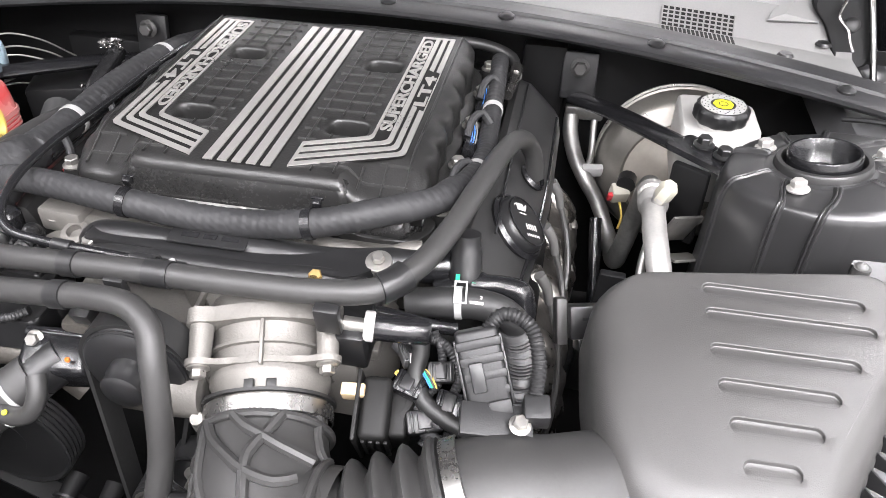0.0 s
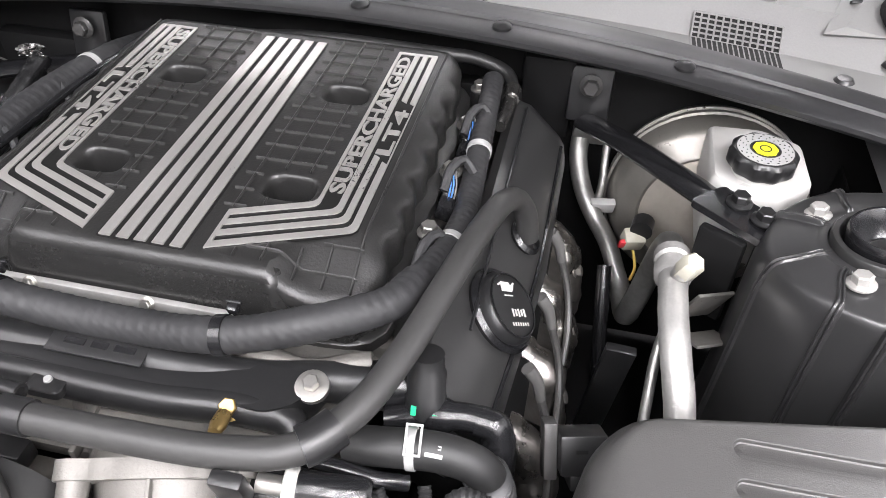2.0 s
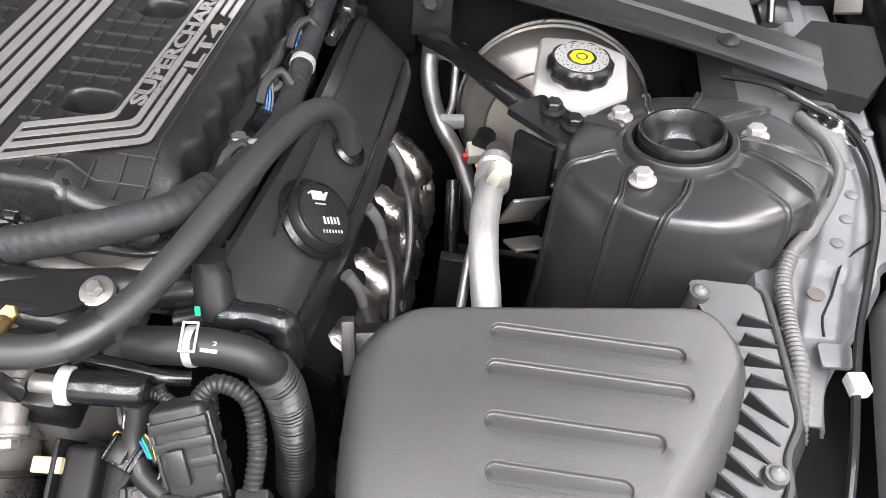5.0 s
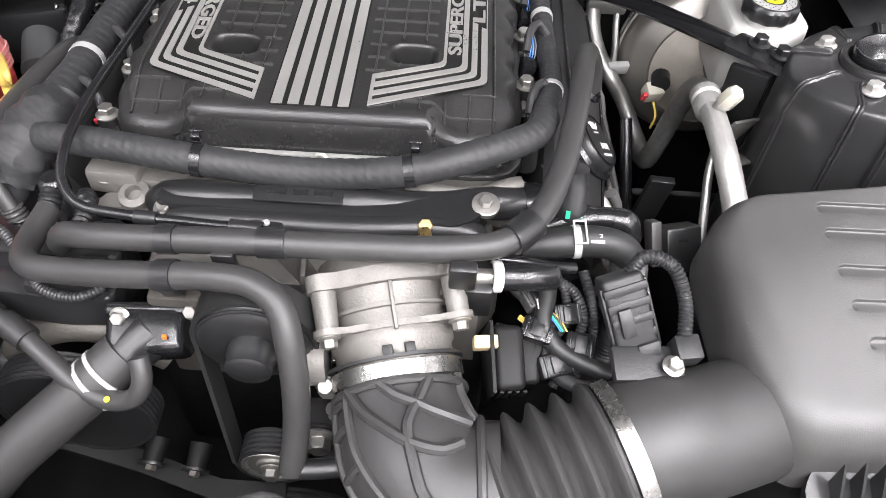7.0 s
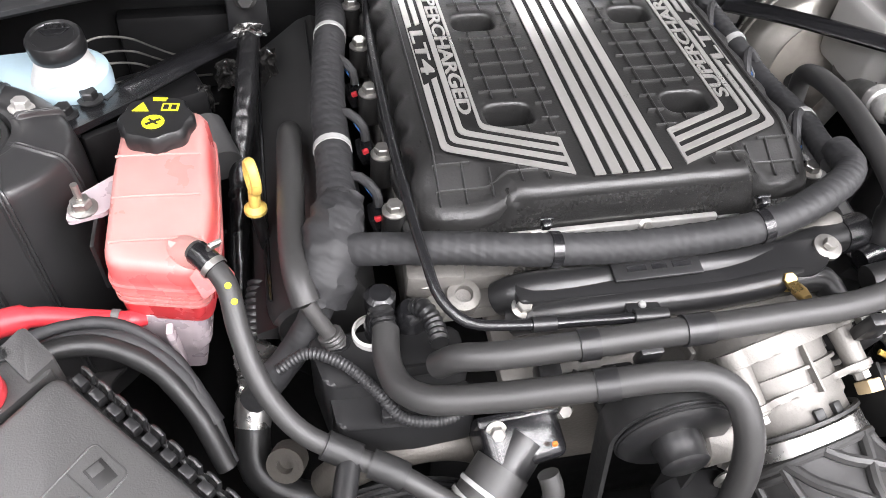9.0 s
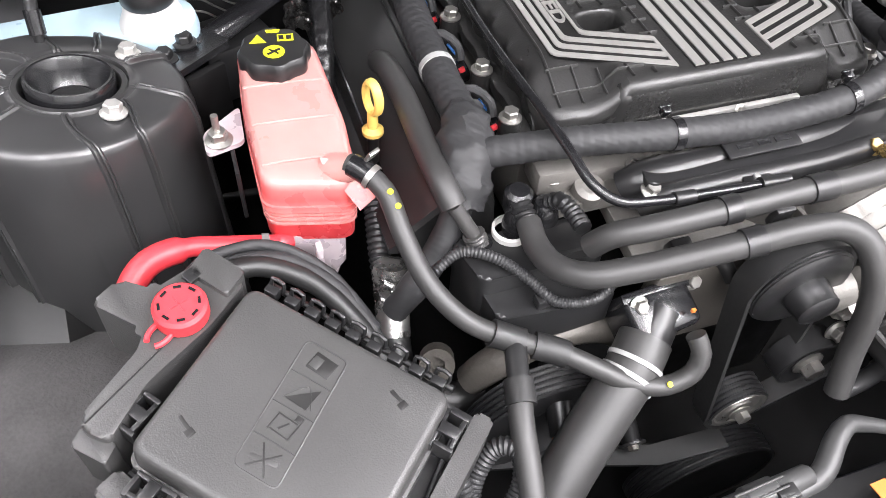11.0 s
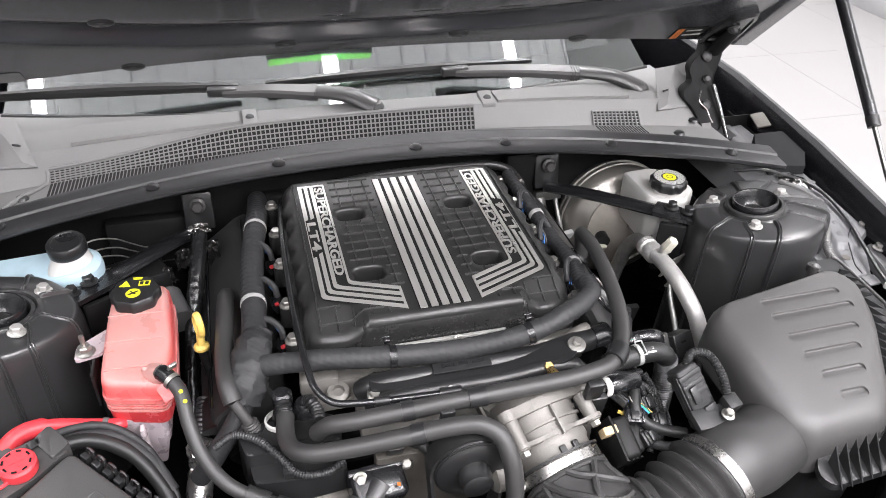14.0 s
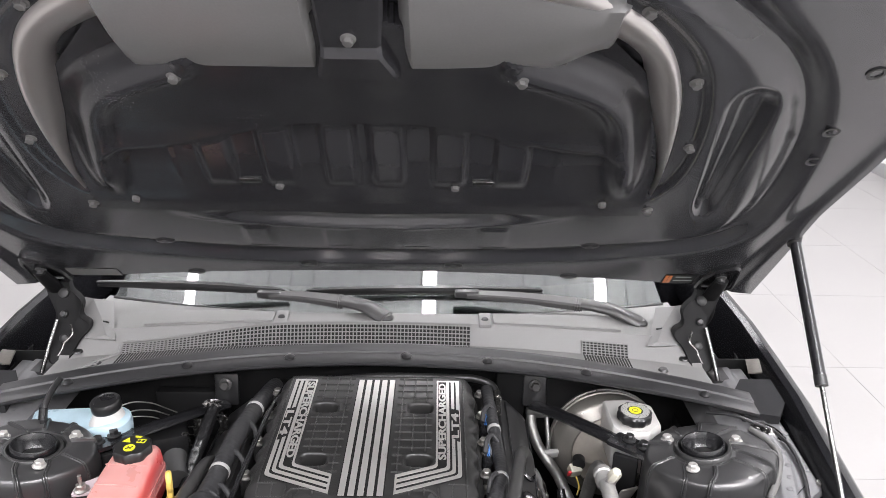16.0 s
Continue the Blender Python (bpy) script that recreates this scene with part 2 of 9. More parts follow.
def add_lathe(bm, prof, m, n=24, wave=None, close=False):
    """Turn the profile [(r, z)] round the z axis of m; wave(a) scales the radius."""
    rings = []
    for r, z in prof:
        if r < 1e-6:
            rings.append([bm.verts.new(m @ V(0, 0, z))])
            continue
        ring = []
        for i in range(n):
            a = 2 * math.pi * i / n
            k = r * (wave(a) if wave else 1)
            ring.append(bm.verts.new(m @ V(k * math.cos(a), k * math.sin(a), z)))
        rings.append(ring)
    pairs = list(zip(rings, rings[1:])) + ([(rings[-1], rings[0])] if close else [])
    for a, b in pairs:
        for i in range(n):
            j = (i + 1) % n
            vs = [a[i % len(a)], a[j % len(a)], b[j % len(b)], b[i % len(b)]]
            u = list(dict.fromkeys(vs))
            if len(u) >= 3:
                bm.faces.new(u)


def lathe(prof, m, n=24, wave=None):
    bm = bmesh.new()
    add_lathe(bm, prof, m, n, wave)
    return bm


def smooth_path(pts, step=0.008):
    """A Catmull-Rom curve through the points (centripetal)."""
    P = [Vector(p) for p in pts]
    P = [P[0] * 2 - P[1]] + P + [P[-1] * 2 - P[-2]]
    out = []
    for i in range(1, len(P) - 2):
        p0, p1, p2, p3 = P[i - 1:i + 3]
        t0 = 0.0
        t1 = t0 + max(1e-4, (p1 - p0).length ** 0.5)
        t2 = t1 + max(1e-4, (p2 - p1).length ** 0.5)
        t3 = t2 + max(1e-4, (p3 - p2).length ** 0.5)
        n = max(2, int((p2 - p1).length / step))
        for k in range(n):
            t = t1 + (t2 - t1) * k / n
            a1 = (t1 - t) / (t1 - t0) * p0 + (t - t0) / (t1 - t0) * p1
            a2 = (t2 - t) / (t2 - t1) * p1 + (t - t1) / (t2 - t1) * p2
            a3 = (t3 - t) / (t3 - t2) * p2 + (t - t2) / (t3 - t2) * p3
            b1 = (t2 - t) / (t2 - t0) * a1 + (t - t0) / (t2 - t0) * a2
            b2 = (t3 - t) / (t3 - t1) * a2 + (t - t1) / (t3 - t1) * a3
            out.append((t2 - t) / (t2 - t1) * b1 + (t - t1) / (t2 - t1) * b2)
    out.append(P[-2])
    return out


def add_sweep(bm, path, rad, n=14, cap=True, flat=1.0):
    """A tube along a dense path; rad: number or function of (distance, whole length)."""
    L = [0.0]
    for a, b in zip(path, path[1:]):
        L.append(L[-1] + (b - a).length)
    d0 = (path[1] - path[0]).normalized()
    up = V(0, 0, 1) if abs(d0.z) < 0.9 else V(0, 1, 0)
    x = d0.cross(up).normalized()
    rings = []
    for i, p in enumerate(path):
        d = (path[min(i + 1, len(path) - 1)] - path[max(i - 1, 0)]).normalized()
        x = (x - d * x.dot(d)).normalized()
        y = d.cross(x)
        r = rad(L[i], L[-1]) if callable(rad) else rad
        rings.append([bm.verts.new(p + (x * math.cos(a) + y * math.sin(a) * flat) * r) for a in (2 * math.pi * k / n for k in range(n))])
    for a, b in zip(rings, rings[1:]):
        for k in range(n):
            bm.faces.new((a[k], a[(k + 1) % n], b[(k + 1) % n], b[k]))
    if cap:
        bm.faces.new(rings[0][::-1])
        bm.faces.new(rings[-1])


def tube(pts, rad, n=14, step=0.008, cap=True, flat=1.0):
    bm = bmesh.new()
    add_sweep(bm, smooth_path(pts, step), rad, n, cap, flat)
    return bm


def corrugated(pts, r, pitch=0.004, n=12):
    """Split conduit: rings along the path."""
    bm = bmesh.new()
    add_sweep(bm, smooth_path(pts, pitch / 4), lambda s, L: r * (1 + 0.09 * math.sin(2 * math.pi * s / pitch)), n)
    return bm


def wobbly(r, amp, k, seed=0.0):
    return lambda s, L: r * (1 + amp * noise.noise(V(s * k, seed, 0.3)) + 0.5 * amp * noise.noise(V(s * k * 3, seed, 7.3)))


def taped(r, pitch, seed=0.0):
    """Radius of a bundle wound with overlapping tape."""
    return lambda s, L: r * (1 + 0.05 * noise.noise(V(s * 30, seed, 0))) + 0.0008 * (1 - (s / pitch + 0.3 * noise.noise(V(s * 55, seed, 3))) % 1.0)


def ring_on(path_pts, at, half, r, n=20, step=0.004, bump=0.0):
    """A short sleeve round a hose: between the shares at-half and at+half (metres) of its smooth path."""
    path = smooth_path(path_pts, step)
    L = [0.0]
    for a, b in zip(path, path[1:]):
        L.append(L[-1] + (b - a).length)
    s0 = at * L[-1]
    sel = []
    for k in range(5):
        d = min(L[-1] - 1e-4, max(0.0, s0 + half * (k - 2) / 2))
        i = max(j for j in range(len(L)) if L[j] <= d)
        i = min(i, len(path) - 2)
        sel.append(path[i].lerp(path[i + 1], (d - L[i]) / max(1e-6, L[i + 1] - L[i])))
    bm = bmesh.new()
    add_sweep(bm, sel, r, n)
    return bm


def crumple(bm, amp, k):
    """Push every point about by noise: foil and loose wrap."""
    for v in bm.verts:
        c = v.co.copy()
        v.co = c + noise.noise_vector(c * k) * amp + noise.noise_vector(c * k * 2.3) * amp * 0.4
    return bm


def prism(poly, z0, z1, m=None, bevel=0.0, seg=2):
    """A plate with the outline poly [(x, y)] between z0 and z1."""
    bm = bmesh.new()
    m = m or Matrix()
    lo = [bm.verts.new(m @ V(x, y, z0)) for x, y in poly]
    hi = [bm.verts.new(m @ V(x, y, z1)) for x, y in poly]
    n = len(poly)
    top = bm.faces.new(hi)
    bm.faces.new(lo[::-1])
    for i in range(n):
        bm.faces.new((lo[i], lo[(i + 1) % n], hi[(i + 1) % n], hi[i]))
    if bevel:
        bmesh.ops.bevel(bm, geom=list(top.edges), offset=bevel, segments=seg, profile=0.5, affect="EDGES")
    return bm


def round_poly(pts, r, n=5):
    """The polygon with its corners rounded."""
    out = []
    k = len(pts)
    for i in range(k):
        p, a, b = (Vector(pts[j % k]).to_2d() for j in (i, i - 1, i + 1))
        u, w = (a - p), (b - p)
        rr = min(r, u.length * 0.45, w.length * 0.45)
        s, e = p + u.normalized() * rr, p + w.normalized() * rr
        for j in range(n + 1):
            t = j / n
            q = s * (1 - t) ** 2 + p * 2 * t * (1 - t) + e * t * t
            out.append((q.x, q.y))
    return out


def loft(rings, cap0=True, cap1=True, closed=True):
    bm = bmesh.new()
    vs = [[bm.verts.new(p) for p in r] for r in rings]
    n = len(vs[0])
    for a, b in zip(vs, vs[1:]):
        for i in range(n if closed else n - 1):
            bm.faces.new((a[i], a[(i + 1) % n], b[(i + 1) % n], b[i]))
    if cap0:
        bm.faces.new(vs[0][::-1])
    if cap1:
        bm.faces.new(vs[-1])
    return bm


def sheet(f, nu, nv, thick=0.0):
    """A surface f(u, v) over the unit square, with an optional thickness along -normal."""
    bm = bmesh.new()
    g = [[bm.verts.new(f(i / nu, j / nv)) for j in range(nv + 1)] for i in range(nu + 1)]
    for i in range(nu):
        for j in range(nv):
            bm.faces.new((g[i][j], g[i + 1][j], g[i + 1][j + 1], g[i][j + 1]))
    if thick:
        bmesh.ops.recalc_face_normals(bm, faces=bm.faces)
        bmesh.ops.solidify(bm, geom=list(bm.faces), thickness=thick)
    return bm


def words(text, m, height, length, material, parent, depth=0.0008, name="lettering", bold=0.0):
    """Raised lettering with the built-in font, from the pose m along its x axis."""
    c = bpy.data.curves.new(name, "FONT")
    c.body, c.size, c.extrude, c.offset, c.resolution_u = text, 1.0, 0.02, bold, 3
    ob = bpy.data.objects.new(name, c)
    scene.collection.objects.link(ob)
    me = bpy.data.meshes.new_from_object(ob)
    bpy.data.objects.remove(ob)
    bpy.data.curves.remove(c)
    xs, ys = [v.co.x for v in me.vertices], [v.co.y for v in me.vertices]
    x0, y0, w, h = min(xs), min(ys), max(xs) - min(xs), max(ys) - min(ys)
    me.transform(m @ Matrix.Diagonal((length / w, height / h, depth / 0.04, 1)) @ Matrix.Translation((-x0, -y0, 0.02)))
    me.name = name
    me.materials.append(material)
    return under(new(name, me), parent)


def sst(a, b, t):
    t = min(1.0, max(0.0, (t - a) / (b - a)))
    return t * t * (3 - 2 * t)


BOLTS = {}


def bolt(parent, p, axis, r, material=None, name="bolt", flange=True):
    """Hexagon head bolt with a flange, r: half the width across the flats, seated at p."""
    material = material or M_STEEL
    key = (round(r, 4), material.name, flange, name)
    m = frame_to(p, Vector(p) + Vector(axis))
    if key not in BOLTS:
        bm = bmesh.new()
        if flange:
            add_lathe(bm, [(0, 0), (r * 1.55, 0), (r * 1.6, r * 0.25), (r * 1.15, r * 0.5), (0, r * 0.5)], Matrix(), 20)
        h = r * 1.5
        add_lathe(bm, [(r * 1.1, r * 0.4), (r * 1.1, h * 0.9), (r * 0.95, h), (0, h)], Matrix(), 6)
        BOLTS[key] = part(name, bm, material, parent, angle=25)
        BOLTS[key].matrix_basis = m
        return BOLTS[key]
    return again(BOLTS[key], m, parent)


def bars(parent, m, rows, width, pitch, h, material, name="print_bar", seed=1):
    """Unreadable print as plain bars on the plane of m."""
    rnd = random.Random(seed)
    for r in range(rows):
        w = width * rnd.uniform(0.6, 1.0)
        part(name, box((w, h, 0.0004), m @ pose((w - width) / 2, -r * pitch, 0)), material, parent, smooth=False)


# ---- room ----
floor = part("floor", box((14, 14, 0.1), pose(0, 0, -0.0455)), M_GROUT)
tagged(floor, "pale grey showroom floor of large square tiles", "floor", kind="structure")
for nm, sz, at in (("wall_north", (14.4, 0.2, 5.6), (0, 7.1, 2.75)), ("wall_south", (14.4, 0.2, 5.6), (0, -7.1, 2.75)),
                   ("wall_east", (0.2, 14, 5.6), (4.1, 0, 2.75)), ("wall_west", (0.2, 14, 5.6), (-5.6, 0, 2.75))):
    # The west wall is out of view; its grey darkens what the hood mirrors.
    west = nm == "wall_west"
    tagged(part(nm, box(sz, pose(*at)), M_WALLD if west else M_WALL), "unseen grey wall added to darken reflections on the left" if west else "plain white painted showroom wall", "wall", kind="structure")
bm = box((14.4, 14.4, 0.15), pose(0, 0, 5.45))
for i in range(30):
    add_box(bm, (0.30, 13.8, 0.04), pose(-5.4 + i * 0.325, 0, 5.36), 0.006, 1)
for i in range(31):
    add_box(bm, (0.010, 13.8, 0.02), pose(-5.56 + i * 0.325, 0, 5.275))
tagged(part("ceiling", bm, M_CEIL), "luminous ceiling of long narrow light panels", "ceiling", kind="structure")
for nm, sz, at in (("baseboard", (0.02, 14, 0.12), (3.99, 0, 0.06)), ("baseboard", (0.02, 14, 0.12), (-5.49, 0, 0.06))):
    tagged(part(nm, box(sz, pose(*at), 0.004), M_BASE), "grey skirting along the white wall", "baseboard", kind="structure")

sign = thing("exit_sign", (0.3, 1.45, 3.80), "small green lit exit sign hung from the ceiling", "sign")
M_SIGN = mat("green_sign_face", (0.02, 0.5, 0.12), 0.4, 0, 0.05)
M_SIGN.node_tree.nodes["Principled BSDF"].inputs["Emission Color"].default_value = (0.30, 1.0, 0.10, 1)
M_SIGN.node_tree.nodes["Principled BSDF"].inputs["Emission Strength"].default_value = 3.0
part("case", box((0.92, 0.05, 0.16), pose(0.14, 1.45, 3.86), 0.006), M_PLA, sign)
part("face", box((0.90, 0.004, 0.14), pose(0.14, 1.422, 3.86), 0.001), M_SIGN, sign, "glowing green face")
for x in (0.15, 0.45):
    part("rod", tube([(x, 1.45, 3.93), (x, 1.45, 5.38)], 0.006, 8, 0.5), M_PLA, sign)

# ---- car shell ----
car = thing("car_body", (0, 0, 0), "black coupe body with its engine bay laid open", "car")


def fender(side):
    sec = []
    for i in range(13):
        y = -0.95 + 1.85 * i / 12
        q = min(1.0, max(0.0, (y + 0.95) / 1.4))
        zt = 0.80 + 0.115 * q
        xi = 0.80 + 0.075 * min(1, max(0, (y + 0.75) / 0.9))
        prof = [(xi - 0.012, zt - 0.14), (xi - 0.01, zt - 0.03), (xi, zt - 0.006), (xi + 0.012, zt), (xi + 0.026, zt - 0.004), (xi + 0.042, zt - 0.022), (xi + 0.056, zt - 0.08), (xi + 0.070, zt - 0.3), (xi + 0.06, 0.3)]
        sec.append([V(side * x, y, z) for x, z in prof])
    bm = loft(sec, False, False, closed=False)
    bmesh.ops.recalc_face_normals(bm, faces=bm.faces)
    bmesh.ops.solidify(bm, geom=list(bm.faces), thickness=0.003)
    return bm


part("fender", fender(1), M_FEND, car, "gloss black front wing")
part("fender", fender(-1), M_FEND, car, "gloss black front wing")
# inner aprons: a grey rail shelf beside each strut tower, cut back towards the lamp
def apron_edge(y):
    return 0.853 - 0.030 * sst(-0.085, -0.112, y) - 0.062 * sst(-0.105, -0.25, y)


def apron_z(x, y):
    z = 0.776 + 0.05 * min(1, max(0, (y + 0.6) / 0.7)) + 0.08 * (x - 0.70)
    z += 0.006 * sst(0.020, 0.012, abs(x - 0.800 + 0.25 * max(0, -0.02 - y))) - 0.010 * sst(-0.115, -0.125, y + 0.4 * (x - 0.78)) - 0.012 * sst(-0.185, -0.192, y)
    return z


for s in (1, -1):
    def shelf(u, v, s=s):
        y0 = -0.262 if s > 0 else -0.10
        y = y0 + (0.33 - y0) * v
        x = 0.70 + (apron_edge(y) - 0.70) * u
        return V(s * x, y, apron_z(x, y) - 0.045 * (1 - min(1, u * 8)) - 0.010 * sst(0.94, 1.0, u))
    part("inner_apron", sheet(shelf, 54, 110, 0.003), M_APRON, car, "grey painted apron rail with spot welds")
    if s > 0:
        def flange(u, v, s=s):
            y = -0.112 - 0.20 * v
            x0 = 0.822 - 0.028 * v + 0.010 * sst(0.12, 0.0, v)
            return V(s * (x0 + (0.868 - 0.02 * v - x0) * u), y, 0.806 - 0.018 * v + 0.010 * u - 0.02 * sst(0.10, 0.0, u))
        # Grey here stands for the ceiling's reflection on a gloss black flange.
        part("wing_flange", sheet(flange, 14, 24, 0.003), M_APRON, car, "wing mounting flange, its bright reflection painted as grey")
        # Dark disc painted as the shade in a hole.
        part("flange_hole", lathe([(0.0085, 0.0), (0.0085, 0.0006), (0, 0.0006)], pose(s * 0.842, -0.185, 0.8095, 0, -7 * s), 20), M_DARK, car)
        part("apron_hole", lathe([(0.0075, 0.0), (0.0075, 0.0008), (0.006, 0.0012), (0, 0.0004)], pose(s * 0.762, -0.142, apron_z(0.762, -0.142) + 0.0005, 0, -4 * s), 20), M_CASTD, car)
        part("seam", tube([(s * x, y, apron_z(x, y) + 0.0004) for x, y in ((0.822, -0.075), (0.797, -0.098), (0.782, -0.118), (0.775, -0.142), (0.764, -0.165), (0.762, -0.185))], 0.0011, 6, 0.01), M_DARK, car)
        part("apron_tab", prism(round_poly([(s * 0.757, -0.190), (s * 0.785, -0.188), (s * 0.781, -0.212), (s * 0.757, -0.214)], 0.003), 0.800, 0.8035, bevel=0.001), M_APRON, car)
    def well(u, v, s=s):
        return V(s * (0.70 - 0.03 * (1 - v)), -0.72 + 1.05 * u, 0.35 + (0.37 if s > 0 else 0.28) * v)
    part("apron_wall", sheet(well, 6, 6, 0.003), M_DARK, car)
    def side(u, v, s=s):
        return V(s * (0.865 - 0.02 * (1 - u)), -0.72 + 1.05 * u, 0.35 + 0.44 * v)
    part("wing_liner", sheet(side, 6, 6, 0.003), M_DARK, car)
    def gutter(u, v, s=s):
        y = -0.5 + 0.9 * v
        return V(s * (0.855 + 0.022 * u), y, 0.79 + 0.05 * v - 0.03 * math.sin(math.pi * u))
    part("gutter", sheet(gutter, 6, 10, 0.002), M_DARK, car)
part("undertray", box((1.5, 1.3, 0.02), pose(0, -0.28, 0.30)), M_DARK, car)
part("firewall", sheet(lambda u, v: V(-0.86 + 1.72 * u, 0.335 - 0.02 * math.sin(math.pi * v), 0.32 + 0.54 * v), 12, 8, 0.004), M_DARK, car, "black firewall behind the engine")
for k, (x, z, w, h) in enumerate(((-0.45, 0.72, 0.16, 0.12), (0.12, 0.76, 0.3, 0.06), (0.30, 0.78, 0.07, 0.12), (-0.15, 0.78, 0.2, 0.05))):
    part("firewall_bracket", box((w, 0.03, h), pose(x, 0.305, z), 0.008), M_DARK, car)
for s in (1, -1):
    rp = part("spot_weld", lathe([(0.0062, 0), (0.0062, 0.0006), (0.0048, 0.0014), (0, 0.0010)], Matrix(), 14), M_APRON, car)
    rp.matrix_basis = pose(s * 0.807, -0.028, apron_z(0.807, -0.028), 0, -5 * s)
    for x, y in ((0.797, -0.060), (0.784, -0.090), (0.812, 0.012), (0.838, -0.035), (0.842, 0.07), (0.80, 0.10), (0.765, 0.13)):
        again(rp, pose(s * x, y, apron_z(x, y), 0, -5 * s), car)
    if s > 0:
        bolt(car, (0.842, -0.132, 0.811), (0, 0, 1), 0.0075)
    bolt(car, (s * 0.846, -0.075, apron_z(0.846, -0.075) - 0.004), (0, 0, 1), 0.0065)

# ---- windshield, cowl ----
def q77(x):
    return (x / 0.77) ** 2


def glass_pt(u, v):
    x = -0.72 + 1.44 * u
    y0, z0 = 0.44 + 0.17 * q77(x) * 0.9, 0.905 - 0.02 * q77(x)
    return V(x * (1 - 0.12 * v), y0 + 0.85 * v, z0 + 0.43 * v - 0.05 * v * v)


ws = thing("windshield", glass_pt(0.5, 0.0), "curved car windshield glass mirroring the ceiling lights", "windshield")
part("pane", sheet(glass_pt, 30, 12, 0.005), M_GLASS, ws)
part("black_border", sheet(lambda u, v: glass_pt(u, 0.002 + 0.10 * v) - V(0, -0.004, 0.0085), 30, 2, 0.0006), M_GLOSS, ws, "black printed border")
part("rubber_foot", tube([glass_pt(i / 16, 0.0) for i in range(17)], 0.006, 8, 0.03), M_RUBD, ws)
dash = part("dashboard", sheet(lambda u, v: V(-0.68 + 1.36 * u, 0.53 + 0.13 * (2 * u - 1) ** 2 + 0.7 * v, 0.895 + 0.03 * math.sin(math.pi * v)), 16, 8, 0.01), M_PLA)
tagged(dash, "black dashboard top under the windshield", "dashboard")
def shell_ring(y, zr, zb, w, wr):
    """Half-round section of the closed rear body: sill, side, belt line, roof."""
    P = [(w - 0.06, 0.28), (w, 0.42), (w + 0.01, 0.66), (w - 0.02, zb), (wr + 0.02, zb + 0.6 * (zr - zb)), (wr - 0.05, zr - 0.015), (wr * 0.5, zr), (0.0, zr + 0.006)]
    return [V(x, y, z) for x, z in P] + [V(-x, y, z) for x, z in P[-2::-1]]


part("cabin", loft([shell_ring(*r) for r in ((1.285, 1.295, 0.96, 0.90, 0.60), (1.55, 1.345, 0.965, 0.90, 0.60), (2.0, 1.345, 0.97, 0.905, 0.59), (2.5, 1.25, 0.985, 0.915, 0.585), (2.95, 1.08, 0.99, 0.91, 0.62), (3.4, 1.02, 0.96, 0.88, 0.66), (3.62, 0.93, 0.86, 0.82, 0.66))]), M_FEND, car, "gloss black closed rear body and roof")
for s in (1, -1):
    part("door_skin", loft([[V(s * x, y, z) for x, z in ((0.84, 0.28), (0.905, 0.42), (0.915, 0.66), (0.89, 0.955), (0.84, 0.955), (0.80, 0.66), (0.80, 0.28))] for y in (0.905, 1.284)]), M_FEND, car, "gloss black side panel behind the wing")
bump = []
for i in range(25):
    x = -0.90 + 1.80 * i / 24
    b = 0.16 * abs(x / 0.9) ** 2.6
    bump.append([V(x, -0.83 + b, 0.655), V(x, -0.90 + b, 0.62), V(x, -0.945 + b, 0.54), V(x, -0.95 + b, 0.40), V(x, -0.90 + b, 0.24), V(x, -0.80 + b, 0.22), V(x, -0.80 + b, 0.60)])
part("front_bumper", loft(bump), M_FEND, car, "gloss black front bumper")
for s in (1, -1):
    part("tyre", lathe([(0.20, -0.12), (0.30, -0.125), (0.335, -0.10), (0.338, 0.0), (0.335, 0.10), (0.30, 0.125), (0.20, 0.12)], pose(s * 0.80, -0.03, 0.340, 0, 90, 0), 40), M_RUBD, car, "black tyre under the wing")

cowl = thing("cowl", (0, 0.36, 0.88), "dark grey plastic cowl panel with air inlet grilles", "cowl")


def cowl_pt(x, k):
    """Points of the cowl's section at x: 0 front, 1 grille foot, 2 grille top, 3 rear lip, 4 glass edge."""
    q = q77(x)
    P = [(0.268 - 0.10 * q, 0.895 - 0.035 * q), (0.338 - 0.05 * q, 0.888 - 0.030 * q), (0.358 - 0.012 * q, 0.934 - 0.035 * q),
         (0.405 + 0.07 * q, 0.934 - 0.045 * q), (0.452 + 0.15 * q, 0.906 - 0.022 * q)]
    i = min(3, int(k))
    f = k - i
    f = f * f * (3 - 2 * f) if i in (2, 3) else f
    return V(x, P[i][0] * (1 - f) + P[i + 1][0] * f, P[i][1] * (1 - f) + P[i + 1][1] * f)


part("panel", sheet(lambda u, v: cowl_pt(-0.74 + 1.48 * u, 4 * v), 60, 32, 0.003), M_COWL, cowl)


def mouth(x):
    """How high the inlet reaches up the cowl's face: low at its outer end."""
    return 1.38 + 0.52 * sst(-0.56, -0.22, x) if x < 0.3 else 1.55


